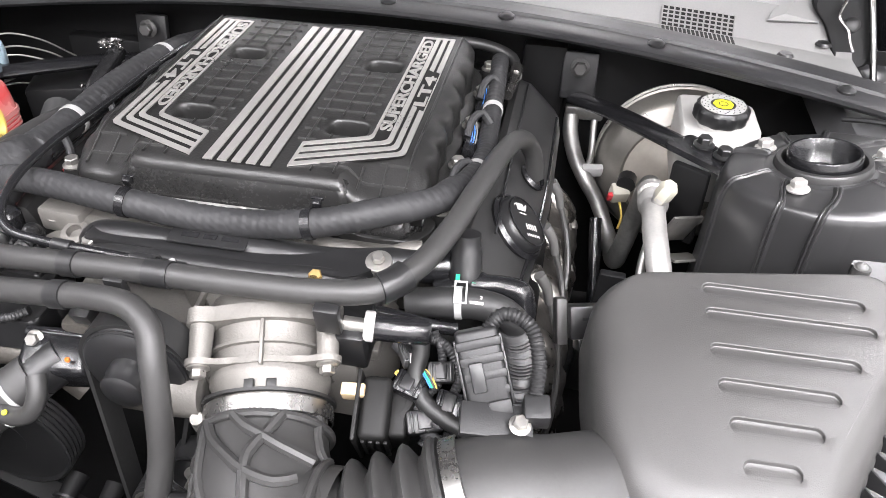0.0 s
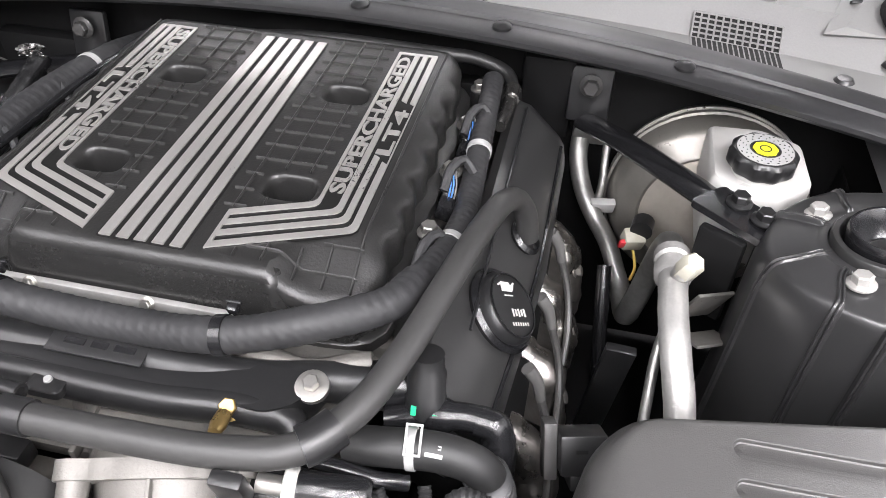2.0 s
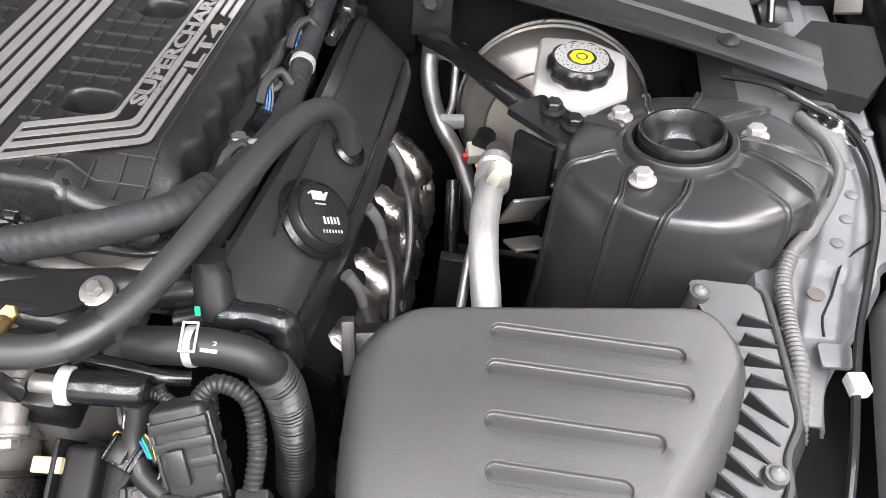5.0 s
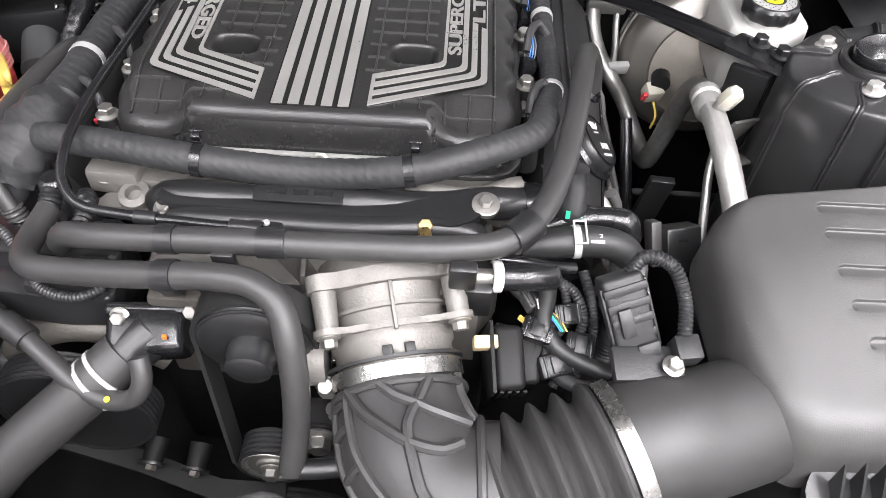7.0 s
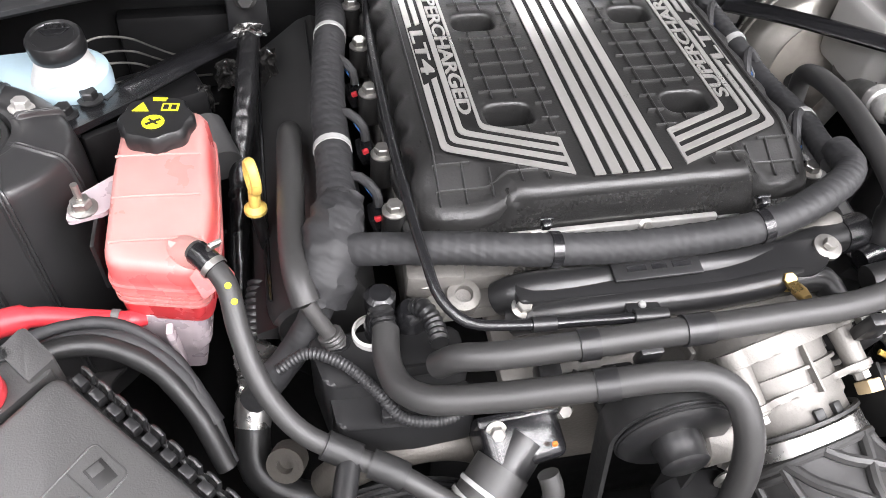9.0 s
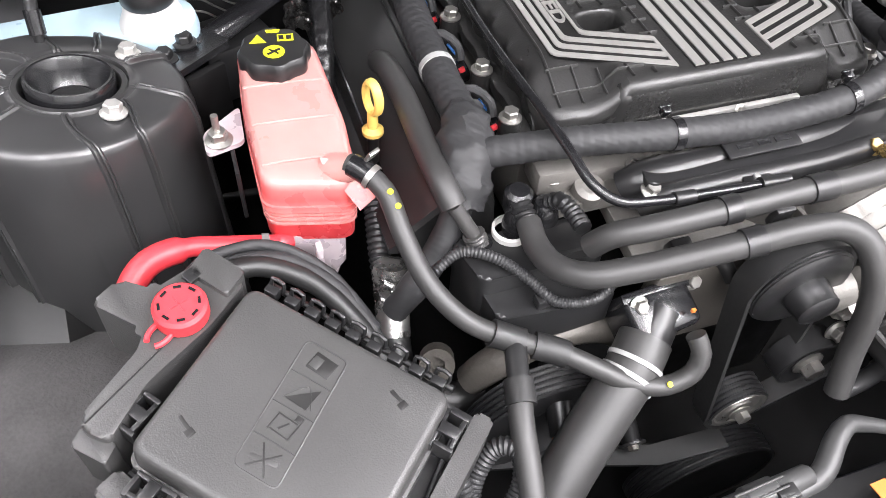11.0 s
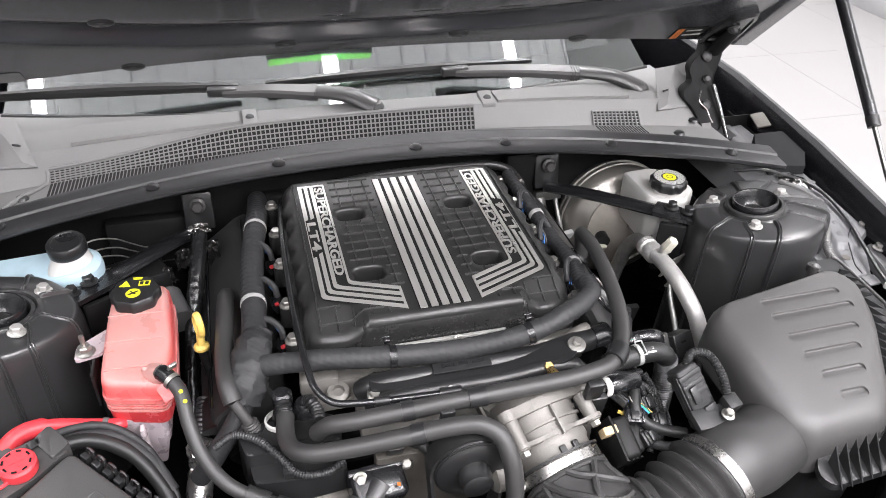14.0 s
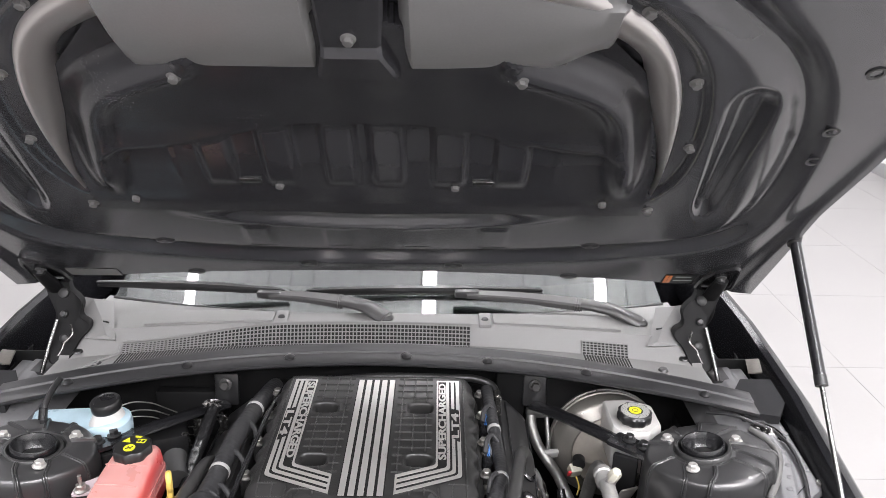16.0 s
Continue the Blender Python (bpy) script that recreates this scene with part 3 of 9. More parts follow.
def grille(x0, x1, k0, upper, pitch, rows, lift):
    bm = bmesh.new()
    n = int((x1 - x0) / pitch)
    nor = V(0, -0.95, 0.3).normalized()
    def strip(a, b, w, t):
        d = (b - a).normalized()
        s = d.cross(nor).normalized() * w / 2
        vs = [bm.verts.new(p) for p in (a - s, a + s, b + s, b - s, a - s + nor * t, a + s + nor * t, b + s + nor * t, b - s + nor * t)]
        for f in ((0, 1, 2, 3), (4, 7, 6, 5), (0, 4, 5, 1), (1, 5, 6, 2), (2, 6, 7, 3), (3, 7, 4, 0)):
            bm.faces.new([vs[i] for i in f])
    for i in range(n + 1):
        x = x0 + (x1 - x0) * i / n
        strip(cowl_pt(x, k0) + nor * lift, cowl_pt(x, upper(x)) + nor * lift, pitch * 0.24, 0.004)
    for r in range(rows + 1):
        for i in range(0, n, 4):
            a, b = x0 + (x1 - x0) * i / n, x0 + (x1 - x0) * min(n, i + 4) / n
            strip(cowl_pt(a, k0 + (upper(a) - k0) * r / rows) + nor * lift, cowl_pt(b, k0 + (upper(b) - k0) * r / rows) + nor * lift, 0.0019, 0.0035)
    return bm


# Near-black sheet on the closed panel, painted as the shade inside the inlets.
M_HOLE = mat("inlet_shade_black", (0.007181, 0.007181, 0.007181), 0.8, 0, 0.2)
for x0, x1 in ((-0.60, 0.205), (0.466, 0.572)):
    part("inlet", sheet(lambda u, v, x0=x0, x1=x1: cowl_pt(x0 + (x1 - x0) * u, 0.35 + (mouth(x0 + (x1 - x0) * u) - 0.35) * v) + V(0, -0.001, 0.0012), 60, 12), M_HOLE, cowl, "black sheet painted as the shade in the inlet opening")
    g = part("grille", grille(x0, x1, 1.0, mouth, 0.0085, 5, 0.002), M_COWL, cowl, "fine square mesh air inlet grille", smooth=False)
    g["kind"] = "stuff"
    g = part("grille", grille(x0, x1, 0.35, lambda x: 1.0, 0.0062, 1, 0.002), M_COWL, cowl, "flat air inlet grille of fine slots", smooth=False)
    g["kind"] = "stuff"
part("grille_border", tube([cowl_pt(-0.665, 0.35) + V(0, -0.003, 0.004), cowl_pt(-0.635, 0.7) + V(0, -0.003, 0.004), cowl_pt(-0.604, 1.0) + V(0, -0.004, 0.004), cowl_pt(-0.602, 1.36) + V(0, -0.004, 0.003)], 0.004, 8, 0.02), M_COWL, cowl)
part("grille_border", tube([cowl_pt(-0.60 + 0.805 * i / 20, mouth(-0.60 + 0.805 * i / 20) + 0.03) + V(0, -0.002, 0.004) for i in range(21)], 0.003, 8, 0.03), M_COWL, cowl)
for x in (-0.24, 0.24):
    part("clip_pin", lathe([(0.0, 0.006), (0.008, 0.005), (0.011, 0.001), (0.011, -0.003)], frame_to(cowl_pt(x, 2.35) + V(0, 0, 0.003), cowl_pt(x, 2.35) + V(0, -0.4, 1)), 16), M_PLA, cowl)
    part("pin_tower", box((0.03, 0.05, 0.012), pose(x, 0.376, 0.932, 10), 0.004), M_COWL, cowl)
for s in (-1, 1):
    part("raised_pad", loft([[cowl_pt(s * (0.26 + 0.3 * t), 2.1 + 0.05 * t) + V(0, 0, h) for t in (0, 0.35, 0.7, 1)] + [cowl_pt(s * (0.26 + 0.3 * t), 2.8 + 0.1 * t) + V(0, 0, h) for t in (1, 0.7, 0.35, 0)] for h in (-0.002, 0.006)]), M_COWL, cowl)
    O = [V(s * x, y, z) for x, y, z in ((0.617, 0.322, 0.897), (0.690, 0.328, 0.897), (0.705, 0.372, 0.916), (0.722, 0.402, 0.930), (0.742, 0.436, 0.955), (0.708, 0.438, 0.947), (0.660, 0.436, 0.943), (0.642, 0.385, 0.922))]
    bm = bmesh.new()
    ov = [bm.verts.new(p) for p in O]
    mid = [bm.verts.new(V(s * x, y, z)) for x, y, z in ((0.640, 0.328, 0.906), (0.668, 0.376, 0.930), (0.704, 0.428, 0.950))]
    for f in ((0, 1, mid[0]), (1, 2, mid[1], mid[0]), (2, 3, mid[2], mid[1]), (3, 4, 5, mid[2]), (5, 6, mid[2]), (6, 7, mid[1], mid[2]), (7, 0, mid[0], mid[1])):
        bm.faces.new([ov[k] if isinstance(k, int) else k for k in f])
    bmesh.ops.recalc_face_normals(bm, faces=bm.faces)
    bmesh.ops.solidify(bm, geom=list(bm.faces), thickness=0.004)
    cc = part("corner_cap", bm, M_COWL, cowl, "angular grey cowl corner cap", angle=12)
    part("cap_notch", box((0.014, 0.006, 0.004), pose(s * 0.652, 0.364, 0.922, -40, 0, 20 * s), 0.001), M_PLA, cc)
    for x, k in ((0.64, 0.6), (0.70, 1.2)):
        part("clip_pin", lathe([(0.0, 0.005), (0.009, 0.004), (0.012, 0.0)], Matrix.Translation(cowl_pt(s * x, k) + V(0, 0, 0.001)), 16), M_PLA, cowl)

seal = thing("cowl_seal", (0, 0.245, 0.88), "long dark rubber cowl seal curving across the bay", "seal")


def seal_pt(x):
    q = q77(x)
    return V(x, 0.243 - 0.118 * q, 0.897 - 0.036 * q)


def seal_sec(x):
    b = seal_pt(x)
    out = []
    for dy, dz in ((-0.004, -0.013), (-0.010, -0.007), (-0.010, -0.001), (-0.004, 0.0025), (0.014, 0.003), (0.024, 0.0045), (0.027, 0.0085), (0.044, 0.0105), (0.050, 0.0120), (0.056, 0.0115), (0.058, 0.0), (0.05, -0.004), (0.0, -0.008)):
        out.append(b + V(0, dy, dz))
    return out


part("strip", loft([seal_sec(-0.80 + 1.60 * i / 70) for i in range(71)]), M_SEAL, seal)
for x in (-0.66, -0.42, -0.2, 0.06, 0.24, 0.455, 0.70):
    part("push_pin", lathe([(0.0, 0.006), (0.007, 0.005), (0.012, 0.001), (0.012, -0.002)], Matrix.Translation(seal_pt(x) + V(0, 0.012, 0.005)), 16), M_PLA, seal)
for s in (1, -1):
    part("end_block", loft([[V(s * x, y, z + h) for x, y, z in ((0.772, 0.118, 0.852), (0.775, 0.185, 0.866), (0.800, 0.225, 0.866), (0.868, 0.222, 0.868), (0.872, 0.150, 0.862), (0.840, 0.100, 0.852))] for h in (-0.02, -0.002, 0.0045)]), M_FOAM, seal, "matt black foam seal end", angle=30)

# ---- wipers ----
def flat_bar(pts, wide, high):
    """Bar with a flat top, bevelled edges and a hollow belly, along smoothed points."""
    path = smooth_path([Vector(p) for p in pts], 0.012)
    rings, n = [], len(path) - 1
    for i, p in enumerate(path):
        d = (path[min(n, i + 1)] - path[max(0, i - 1)]).normalized()
        side = d.cross(V(0, -0.35, 1)).normalized()
        up = side.cross(d).normalized()
        w, h = wide(i / n) / 2, high(i / n) / 2
        rings.append([p + side * a * w + up * b * h for a, b in ((-1, -1), (-1, 0.45), (-0.78, 1), (0.55, 1), (1, 0.2), (1, -1))])
    return loft(rings)


def wiper(piv, elbow, tip, blade0, blade1, label):
    w = thing("wiper", piv, label, "wiper", "windshield wipers")
    piv, elbow, tip = Vector(piv), Vector(elbow), Vector(tip)
    part("arm_head", tube([piv, piv.lerp(elbow, 0.45) + V(0, 0, 0.010), elbow], lambda s, L: 0.026 - 0.006 * s / L, 14, 0.01, True, 0.6), M_WIPER, w)
    part("pivot_cap", lathe([(0.0, 0.012), (0.012, 0.011), (0.018, 0.004), (0.018, -0.02)], Matrix.Translation(piv), 18), M_WIPER, w)
    part("arm", flat_bar([elbow, elbow.lerp(tip, 0.55) + V(0, 0, 0.004), tip], lambda t: 0.036 - 0.014 * t, lambda t: 0.020 - 0.006 * t), M_WIPER, w, angle=20)
    for k in range(3):
        p = elbow.lerp(tip, 0.02 + 0.022 * k)
        part("arm_step", flat_bar([p, p.lerp(tip, 0.008)], lambda t: 0.039, lambda t: 0.023), M_WIPER, w, angle=20)
    a, b = Vector(blade0), Vector(blade1)
    lift = lambda t: 0.35 + 0.65 * math.sin(math.pi * min(1, max(0, t))) ** 0.5
    bl = part("blade", flat_bar([a, a.lerp(b, 0.5) + V(0, 0, 0.004), b], lambda t: 0.015 * lift(t), lambda t: 0.016 * lift(t)), M_PLA, w, angle=20)
    part("rubber_edge", tube([a + V(0, 0.004, -0.010), b + V(0, 0.004, -0.010)], 0.0035, 6, 0.05), M_RUBD, bl)
    part("blade_joint", box((0.06, 0.020, 0.018), pose(*tip, 0, 0, math.degrees(math.atan2(b.y - a.y, b.x - a.x))), 0.004), M_PLA, w)


wiper((0.006, 0.376, 0.934), (-0.100, 0.436, 0.950), (-0.285, 0.458, 0.955), (-0.74, 0.530, 0.950), (-0.254, 0.490, 0.952), "black wiper arm and blade resting at the windshield foot")
wiper((0.622, 0.420, 0.908), (0.487, 0.468, 0.936), (0.20, 0.478, 0.955), (-0.20, 0.490, 0.952), (0.394, 0.520, 0.948), "black wiper arm and blade lying along the windshield foot")

# ---- hood, standing open ----
HO, HD, HN = V(0, 0.122, 1.293), V(0, -0.732, 0.681), V(0, -0.681, -0.732)


def hood_at(x, s, h=0.0):
    return HO + V(x, 0, 0) + HD * s + HN * h


RIM = [(0.512, 0.06), (0.512, 0.132), (0.492, 0.282), (0.461, 0.402), (0.421, 0.484), (0.366, 0.540), (0.293, 0.582), (0.18, 0.615), (0.0, 0.625)]
RIDGE = [(0.520, 0.045), (0.550, 0.133), (0.538, 0.283), (0.510, 0.393), (0.476, 0.468), (0.429, 0.525), (0.364, 0.583), (0.2, 0.655), (0.0, 0.670)]
CHANNEL = [(0.0, -0.262), (0.133, -0.260), (0.312, -0.250), (0.525, -0.212), (0.665, -0.178), (0.728, -0.105), (0.736, -0.01), (0.729, 0.075), (0.707, 0.237), (0.658, 0.376), (0.595, 0.471), (0.513, 0.543), (0.40, 0.64), (0.25, 0.71), (0.0, 0.74)]
LIP = [(0.457, 0.049), (0.447, 0.14), (0.432, 0.242), (0.406, 0.326), (0.359, 0.379), (0.243, 0.435)]


def rounded(P, n=4):
    """Corner-cutting of a polyline."""
    for _ in range(n):
        Q = [P[0]]
        for a, b in zip(P, P[1:]):
            Q += [(a[0] * 0.75 + b[0] * 0.25, a[1] * 0.75 + b[1] * 0.25), (a[0] * 0.25 + b[0] * 0.75, a[1] * 0.25 + b[1] * 0.75)]
        P = Q + [P[-1]]
    return P


RIM_C, RIDGE_C, CHAN_C, LIP_C = (rounded(P, 2) for P in (RIM, RIDGE, CHANNEL, LIP))


def away(P, x, s):
    """Distance from the polyline; positive on the side of the hood's middle."""
    best, sign = 9.0, 1.0
    for (ax, ay), (bx, by) in zip(P, P[1:]):
        dx, dy = bx - ax, by - ay
        L2 = dx * dx + dy * dy
        t = min(1.0, max(0.0, ((x - ax) * dx + (s - ay) * dy) / L2)) if L2 else 0.0
        ex, ey = x - ax - t * dx, s - ay - t * dy
        d = math.hypot(ex, ey)
        if d < best - 1e-9:
            best, sign = d, (1.0 if dx * ey - dy * ex > 0 else -1.0)
    return best * sign


def hood_h(x, s):
    """Relief of the inner panel, positive towards the engine."""
    x = abs(x)
    h = 0.004
    # broad channel that runs round the panel
    d = away(CHAN_C, x, s)
    h -= 0.020 * math.exp(-(d / 0.024) ** 2) + 0.006 * sst(-0.02, 0.02, d)
    # elongated dimple beside the opening
    t = (s + 0.030) / 0.43
    if -0.2 < t < 1.2:
        c = 0.632 - 0.052 * t
        wd = 0.022 + 0.020 * t
        h -= 0.021 * sst(1.12, 0.25, math.hypot((x - c) / wd, max(0.0, (t - 0.86) / 0.15, (0.16 - t) / 0.18)))
    # step down to the gutter round the opening
    if s > 0.0:
        dr = away(RIDGE_C, x, s)
        h -= 0.010 * sst(-0.004, 0.010, dr) * sst(0.03, 0.07, s)
        dm = away(RIM_C, x, s)
        h -= 0.085 * sst(-0.003, 0.016, dm) * sst(0.045, 0.075, s)
    # lens-shaped recess behind the opening
    e = (x / 0.325) ** 2 + ((s + 0.032) / 0.062) ** 2
    h += 0.006 * sst(1.5, 1.05, e) - 0.022 * sst(1.0, 0.35, e)
    # low pads along the rear edge
    h += 0.004 * sst(0.030, 0.024, abs((x % 0.16) - 0.08)) * sst(-0.095, -0.105, s) * sst(-0.20, -0.19, s) * sst(0.34, 0.32, x)
    # edge rolls
    h += 0.010 * sst(0.80, 0.84, x)
    return h


def hood_rear(x):
    return -0.335 - 0.085 * (x / 0.8) ** 2


def hood_side(s):
    return 0.885 - 0.048 * min(1, max(0, (s + 0.43) / 0.45)) - 0.055 * sst(0.2, 0.75, s)


hood = thing("hood", (0, 0.35, 1.05), "black car hood propped open, seen from below", "hood")


def hood_in(u, v):
    s0 = -0.43 + 1.28 * v
    x = (2 * u - 1) * hood_side(s0)
    s = hood_rear(x) + (0.85 - hood_rear(x)) * v
    return hood_at(x, s, hood_h(x, s))


part("inner_panel", sheet(hood_in, 300, 190), M_HOOD, hood, "satin black pressed inner panel", angle=60)


def hood_out(u, v):
    s0 = -0.43 + 1.28 * v
    x = (2 * u - 1) * (hood_side(s0) + 0.004)
    s = hood_rear(x) - 0.006 + (0.86 - hood_rear(x)) * v
    return hood_at(x, s, -0.095 + 0.098 * abs(2 * u - 1) ** 8)


part("outer_panel", sheet(hood_out, 50, 30), M_PAINT, hood, "gloss black outer skin")
from mathutils.geometry import delaunay_2d_cdt


# ---- supercharger cover ----
sc = thing("supercharger_cover", (0, 0, 0.80), "black ribbed supercharger lid with silver stripes and lettering", "engine cover")
ZT = 0.8775


def lid_drop(x, y):
    """How far the top sinks below its flat middle."""
    return 0.026 * sst(-0.120, -0.200, y) * sst(0.118, 0.140, abs(x)) + 0.007 * sst(0.178, 0.206, abs(x))


def lid_outline(grow, scallop=1.0):
    pts = []
    def edge_x(y):
        w = math.sin(2 * math.pi * (y + 0.02) / 0.0486)
        return 0.203 + grow + scallop * 0.0048 * (w - 0.35 * w * abs(w) + 0.3 * math.sin(2 * math.pi * y / 0.11)) * sst(-0.185, -0.15, y) * sst(0.175, 0.14, y)
    n = 88
    for i in range(n + 1):
        y = -0.175 + 0.35 * i / n
        pts.append((edge_x(y), y))
    for a in (20, 45, 70):
        pts.append((0.172 + (0.031 + grow) * math.cos(radians(a)), 0.178 + (0.036 + grow) * math.sin(radians(a))))
    for i in range(13):
        pts.append((0.16 - 0.32 * i / 12, 0.214 + grow))
    for a in (110, 135, 160):
        pts.append((-0.172 + (0.031 + grow) * math.cos(radians(a)), 0.178 + (0.036 + grow) * math.sin(radians(a))))
    for i in range(n + 1):
        y = 0.175 - 0.35 * i / n
        pts.append((-edge_x(y), y))
    for a in (200, 225, 250):
        pts.append((-0.172 + (0.031 + grow) * math.cos(radians(a)), -0.172 + (0.026 + grow) * math.sin(radians(a))))
    for i in range(21):
        pts.append((-0.165 + 0.33 * i / 20, -0.198 - grow))
    for a in (290, 315, 340):
        pts.append((0.172 + (0.031 + grow) * math.cos(radians(a)), -0.172 + (0.026 + grow) * math.sin(radians(a))))
    return pts


POCKETS = [(-0.096, -0.087), (0.096, -0.087), (-0.096, 0.083), (0.096, 0.083)]


def pocket_ring(cx, cy, k, z):
    return [V(cx + 0.0235 * k * (abs(math.cos(a)) ** 0.6) * (1 if math.cos(a) >= 0 else -1), cy + 0.0165 * k * (abs(math.sin(a)) ** 0.6) * (1 if math.sin(a) >= 0 else -1), z) for a in (2 * math.pi * i / 24 for i in range(24))]


def within(x, y, poly):
    """Is the point inside the closed outline?"""
    hit = False
    for (ax, ay), (bx, by) in zip(poly, poly[1:] + poly[:1]):
        if (ay > y) != (by > y) and x < ax + (bx - ax) * (y - ay) / (by - ay):
            hit = not hit
    return hit


def lid_mesh():
    bm = bmesh.new()
    levels = [(-0.014, 0.0), (-0.007, -0.0010), (-0.002, -0.0038), (0.0012, -0.0085), (0.0018, -0.016), (0.0008, -0.030), (0.0012, -0.0465), (0.012, -0.0485), (0.0135, -0.050), (0.0135, -0.062)]
    rings = []
    for g, dz in levels:
        rings.append([bm.verts.new(V(x, y, ZT + dz - lid_drop(x, y) * (1 if dz > -0.02 else 0.4))) for x, y in lid_outline(g, 1.0 if dz > -0.02 else 0.75 if dz > -0.047 else 0.35)])
    n = len(rings[0])
    for a, b in zip(rings, rings[1:]):
        for i in range(n):
            bm.faces.new((a[i], a[(i + 1) % n], b[(i + 1) % n], b[i]))
    mouths = []
    for cx, cy in POCKETS:
        prs = []
        for k, z in ((1.22, ZT), (1.12, ZT - 0.0012), (1.04, ZT - 0.004), (0.98, ZT - 0.012), (0.92, ZT - 0.05)):
            prs.append([bm.verts.new(p) for p in pocket_ring(cx, cy, k, z)])
        for a, b in zip(prs, prs[1:]):
            for i in range(24):
                bm.faces.new((a[i], a[(i + 1) % 24], b[(i + 1) % 24], b[i]))
        bm.faces.new(prs[-1])
        mouths.append(prs[0])
    loops = [rings[0]] + mouths
    vs = [v for loop in loops for v in loop]
    edges, base = [], 0
    for loop in loops:
        edges += [(base + i, base + (i + 1) % len(loop)) for i in range(len(loop))]
        base += len(loop)
    rim = [(v.co.x, v.co.y) for v in rings[0]]
    inside = lambda x, y: within(x, y, rim) and not any(abs(x - a) < 0.0292 and abs(y - b) < 0.0206 for a, b in POCKETS)
    grid = [(-0.184 + 0.008 * i, -0.186 + 0.008 * j) for i in range(47) for j in range(50)]
    grid = [p for p in grid if inside(*p) and min((p[0] - q[0]) ** 2 + (p[1] - q[1]) ** 2 for q in rim) > 0.000016]
    flat = [Vector((v.co.x, v.co.y)) for v in vs] + [Vector(p) for p in grid]
    vs += [bm.verts.new(V(x, y, ZT - lid_drop(x, y))) for x, y in grid]
    out = delaunay_2d_cdt(flat, edges, [], 0, 1e-6)
    holes = [[(v.co.x, v.co.y) for v in loop] for loop in mouths]
    for f in out[2]:
        ids = [out[3][i][0] for i in f if out[3][i]]
        if len(set(ids)) != 3:
            continue
        cx = sum(flat[i].x for i in ids) / 3
        cy = sum(flat[i].y for i in ids) / 3
        if within(cx, cy, rim) and not any(within(cx, cy, h) for h in holes):
            bm.faces.new([vs[i] for i in ids])
    bmesh.ops.recalc_face_normals(bm, faces=bm.faces[:])
    return bm


part("lid", lid_mesh(), M_LID, sc)
# Black floors put the shade of deep pockets into the colour.
for cx, cy in POCKETS:
    part("pocket_shade_floor", prism([(p.x, p.y) for p in pocket_ring(cx, cy, 0.9, 0)], ZT - 0.0495, ZT - 0.047), M_CAVE, sc)


def in_pocket(x, y):
    return any(abs(x - a) < 0.030 and abs(y - b) < 0.021 for a, b in POCKETS)


def in_graphic(x, y):
    """Under the stripes, the side panels or the slanting feet of the graphic."""
    x = abs(x)
    foot = 0.054 < x < 0.135 and leg(x, 0.049) < y < leg(x, -0.002)
    return x < 0.046 or (0.122 < x < 0.178 and y > -0.145) or foot or (0.122 < x < 0.178 and leg(x, 0.049) < y < -0.14)


def leg(x, d):
    return -0.131 - 1.106 * d + 0.402 * (x - 0.056)


def ribs_along(f, n, along):
    """Low rounded ribs along f(t), one for each stretch that is free of pockets and graphics."""
    runs = [[]]
    for i in range(n + 1):
        x, y = f(i / n)
        if in_pocket(x, y) or in_graphic(x, y):
            runs.append([])
        else:
            runs[-1].append((x, y))
    s = V(0.0010, 0, 0) if along == "y" else V(0, 0.0010, 0)
    for run in runs:
        if len(run) < 4:
            continue
        bm = bmesh.new()
        prev = None
        for x, y in run:
            z = ZT - lid_drop(x, y)
            ring = [bm.verts.new(p) for p in (V(x, y, z - 0.001) - s * 1.3, V(x, y, z + 0.0024) - s * 0.8, V(x, y, z + 0.0029), V(x, y, z + 0.0024) + s * 0.8, V(x, y, z - 0.001) + s * 1.3)]
            if prev:
                for a in range(4):
                    bm.faces.new((prev[a], prev[a + 1], ring[a + 1], ring[a]))
            prev = ring
        part("rib", bm, M_RIB, sc)


for gx in (-0.183, -0.158, -0.133, -0.108, -0.083, -0.058, 0.058, 0.083, 0.108, 0.133, 0.158, 0.183):
    ribs_along(lambda t, gx=gx: (gx, -0.186 + 0.384 * t), 128, "y")
for i in range(16):
    gy = -0.172 + 0.0243 * i
    ribs_along(lambda t, gy=gy: (-0.186 + 0.372 * t, gy), 124, "x")
# front fascia, with a raised middle
fas = []
for i in range(81):
    x = -0.205 + 0.41 * i / 80
    m_ = sst(0.136, 0.120, abs(x))
    e_ = sst(0.205, 0.185, abs(x))
    top = ZT - 0.0035 - lid_drop(x, -0.198) - 0.006 * (1 - e_)
    y = -0.190 - 0.003 * m_ + 0.02 * (1 - e_)
    fas.append([V(x, y + 0.022, top - 0.004), V(x, y + 0.006, top), V(x, y - 0.004, top - 0.004), V(x, y - 0.010, top - 0.016), V(x, y - 0.017, 0.824), V(x, y - 0.019, 0.810), V(x, y - 0.010, 0.804), V(x, y + 0.022, 0.804)])
part("front_fascia", loft(fas), M_FASC, sc, "smooth black front edge of the lid")
# silver graphics on matt black inserts
part("insert", prism(round_poly([(-0.0405, -0.1885), (0.0405, -0.1885), (0.0405, 0.1895), (-0.0405, 0.1895)], 0.002, 2), ZT - 0.001, ZT + 0.0004), M_GAP, sc, "matt black stripe insert", smooth=False)
for i in range(5):
    x = -0.0385 + 0.0165 * i
    part("stripe", prism([(x, -0.187), (x + 0.0108, -0.187), (x + 0.0108, 0.188), (x, 0.188)], ZT - 0.001, ZT + 0.0017), M_SILV, sc, smooth=False)


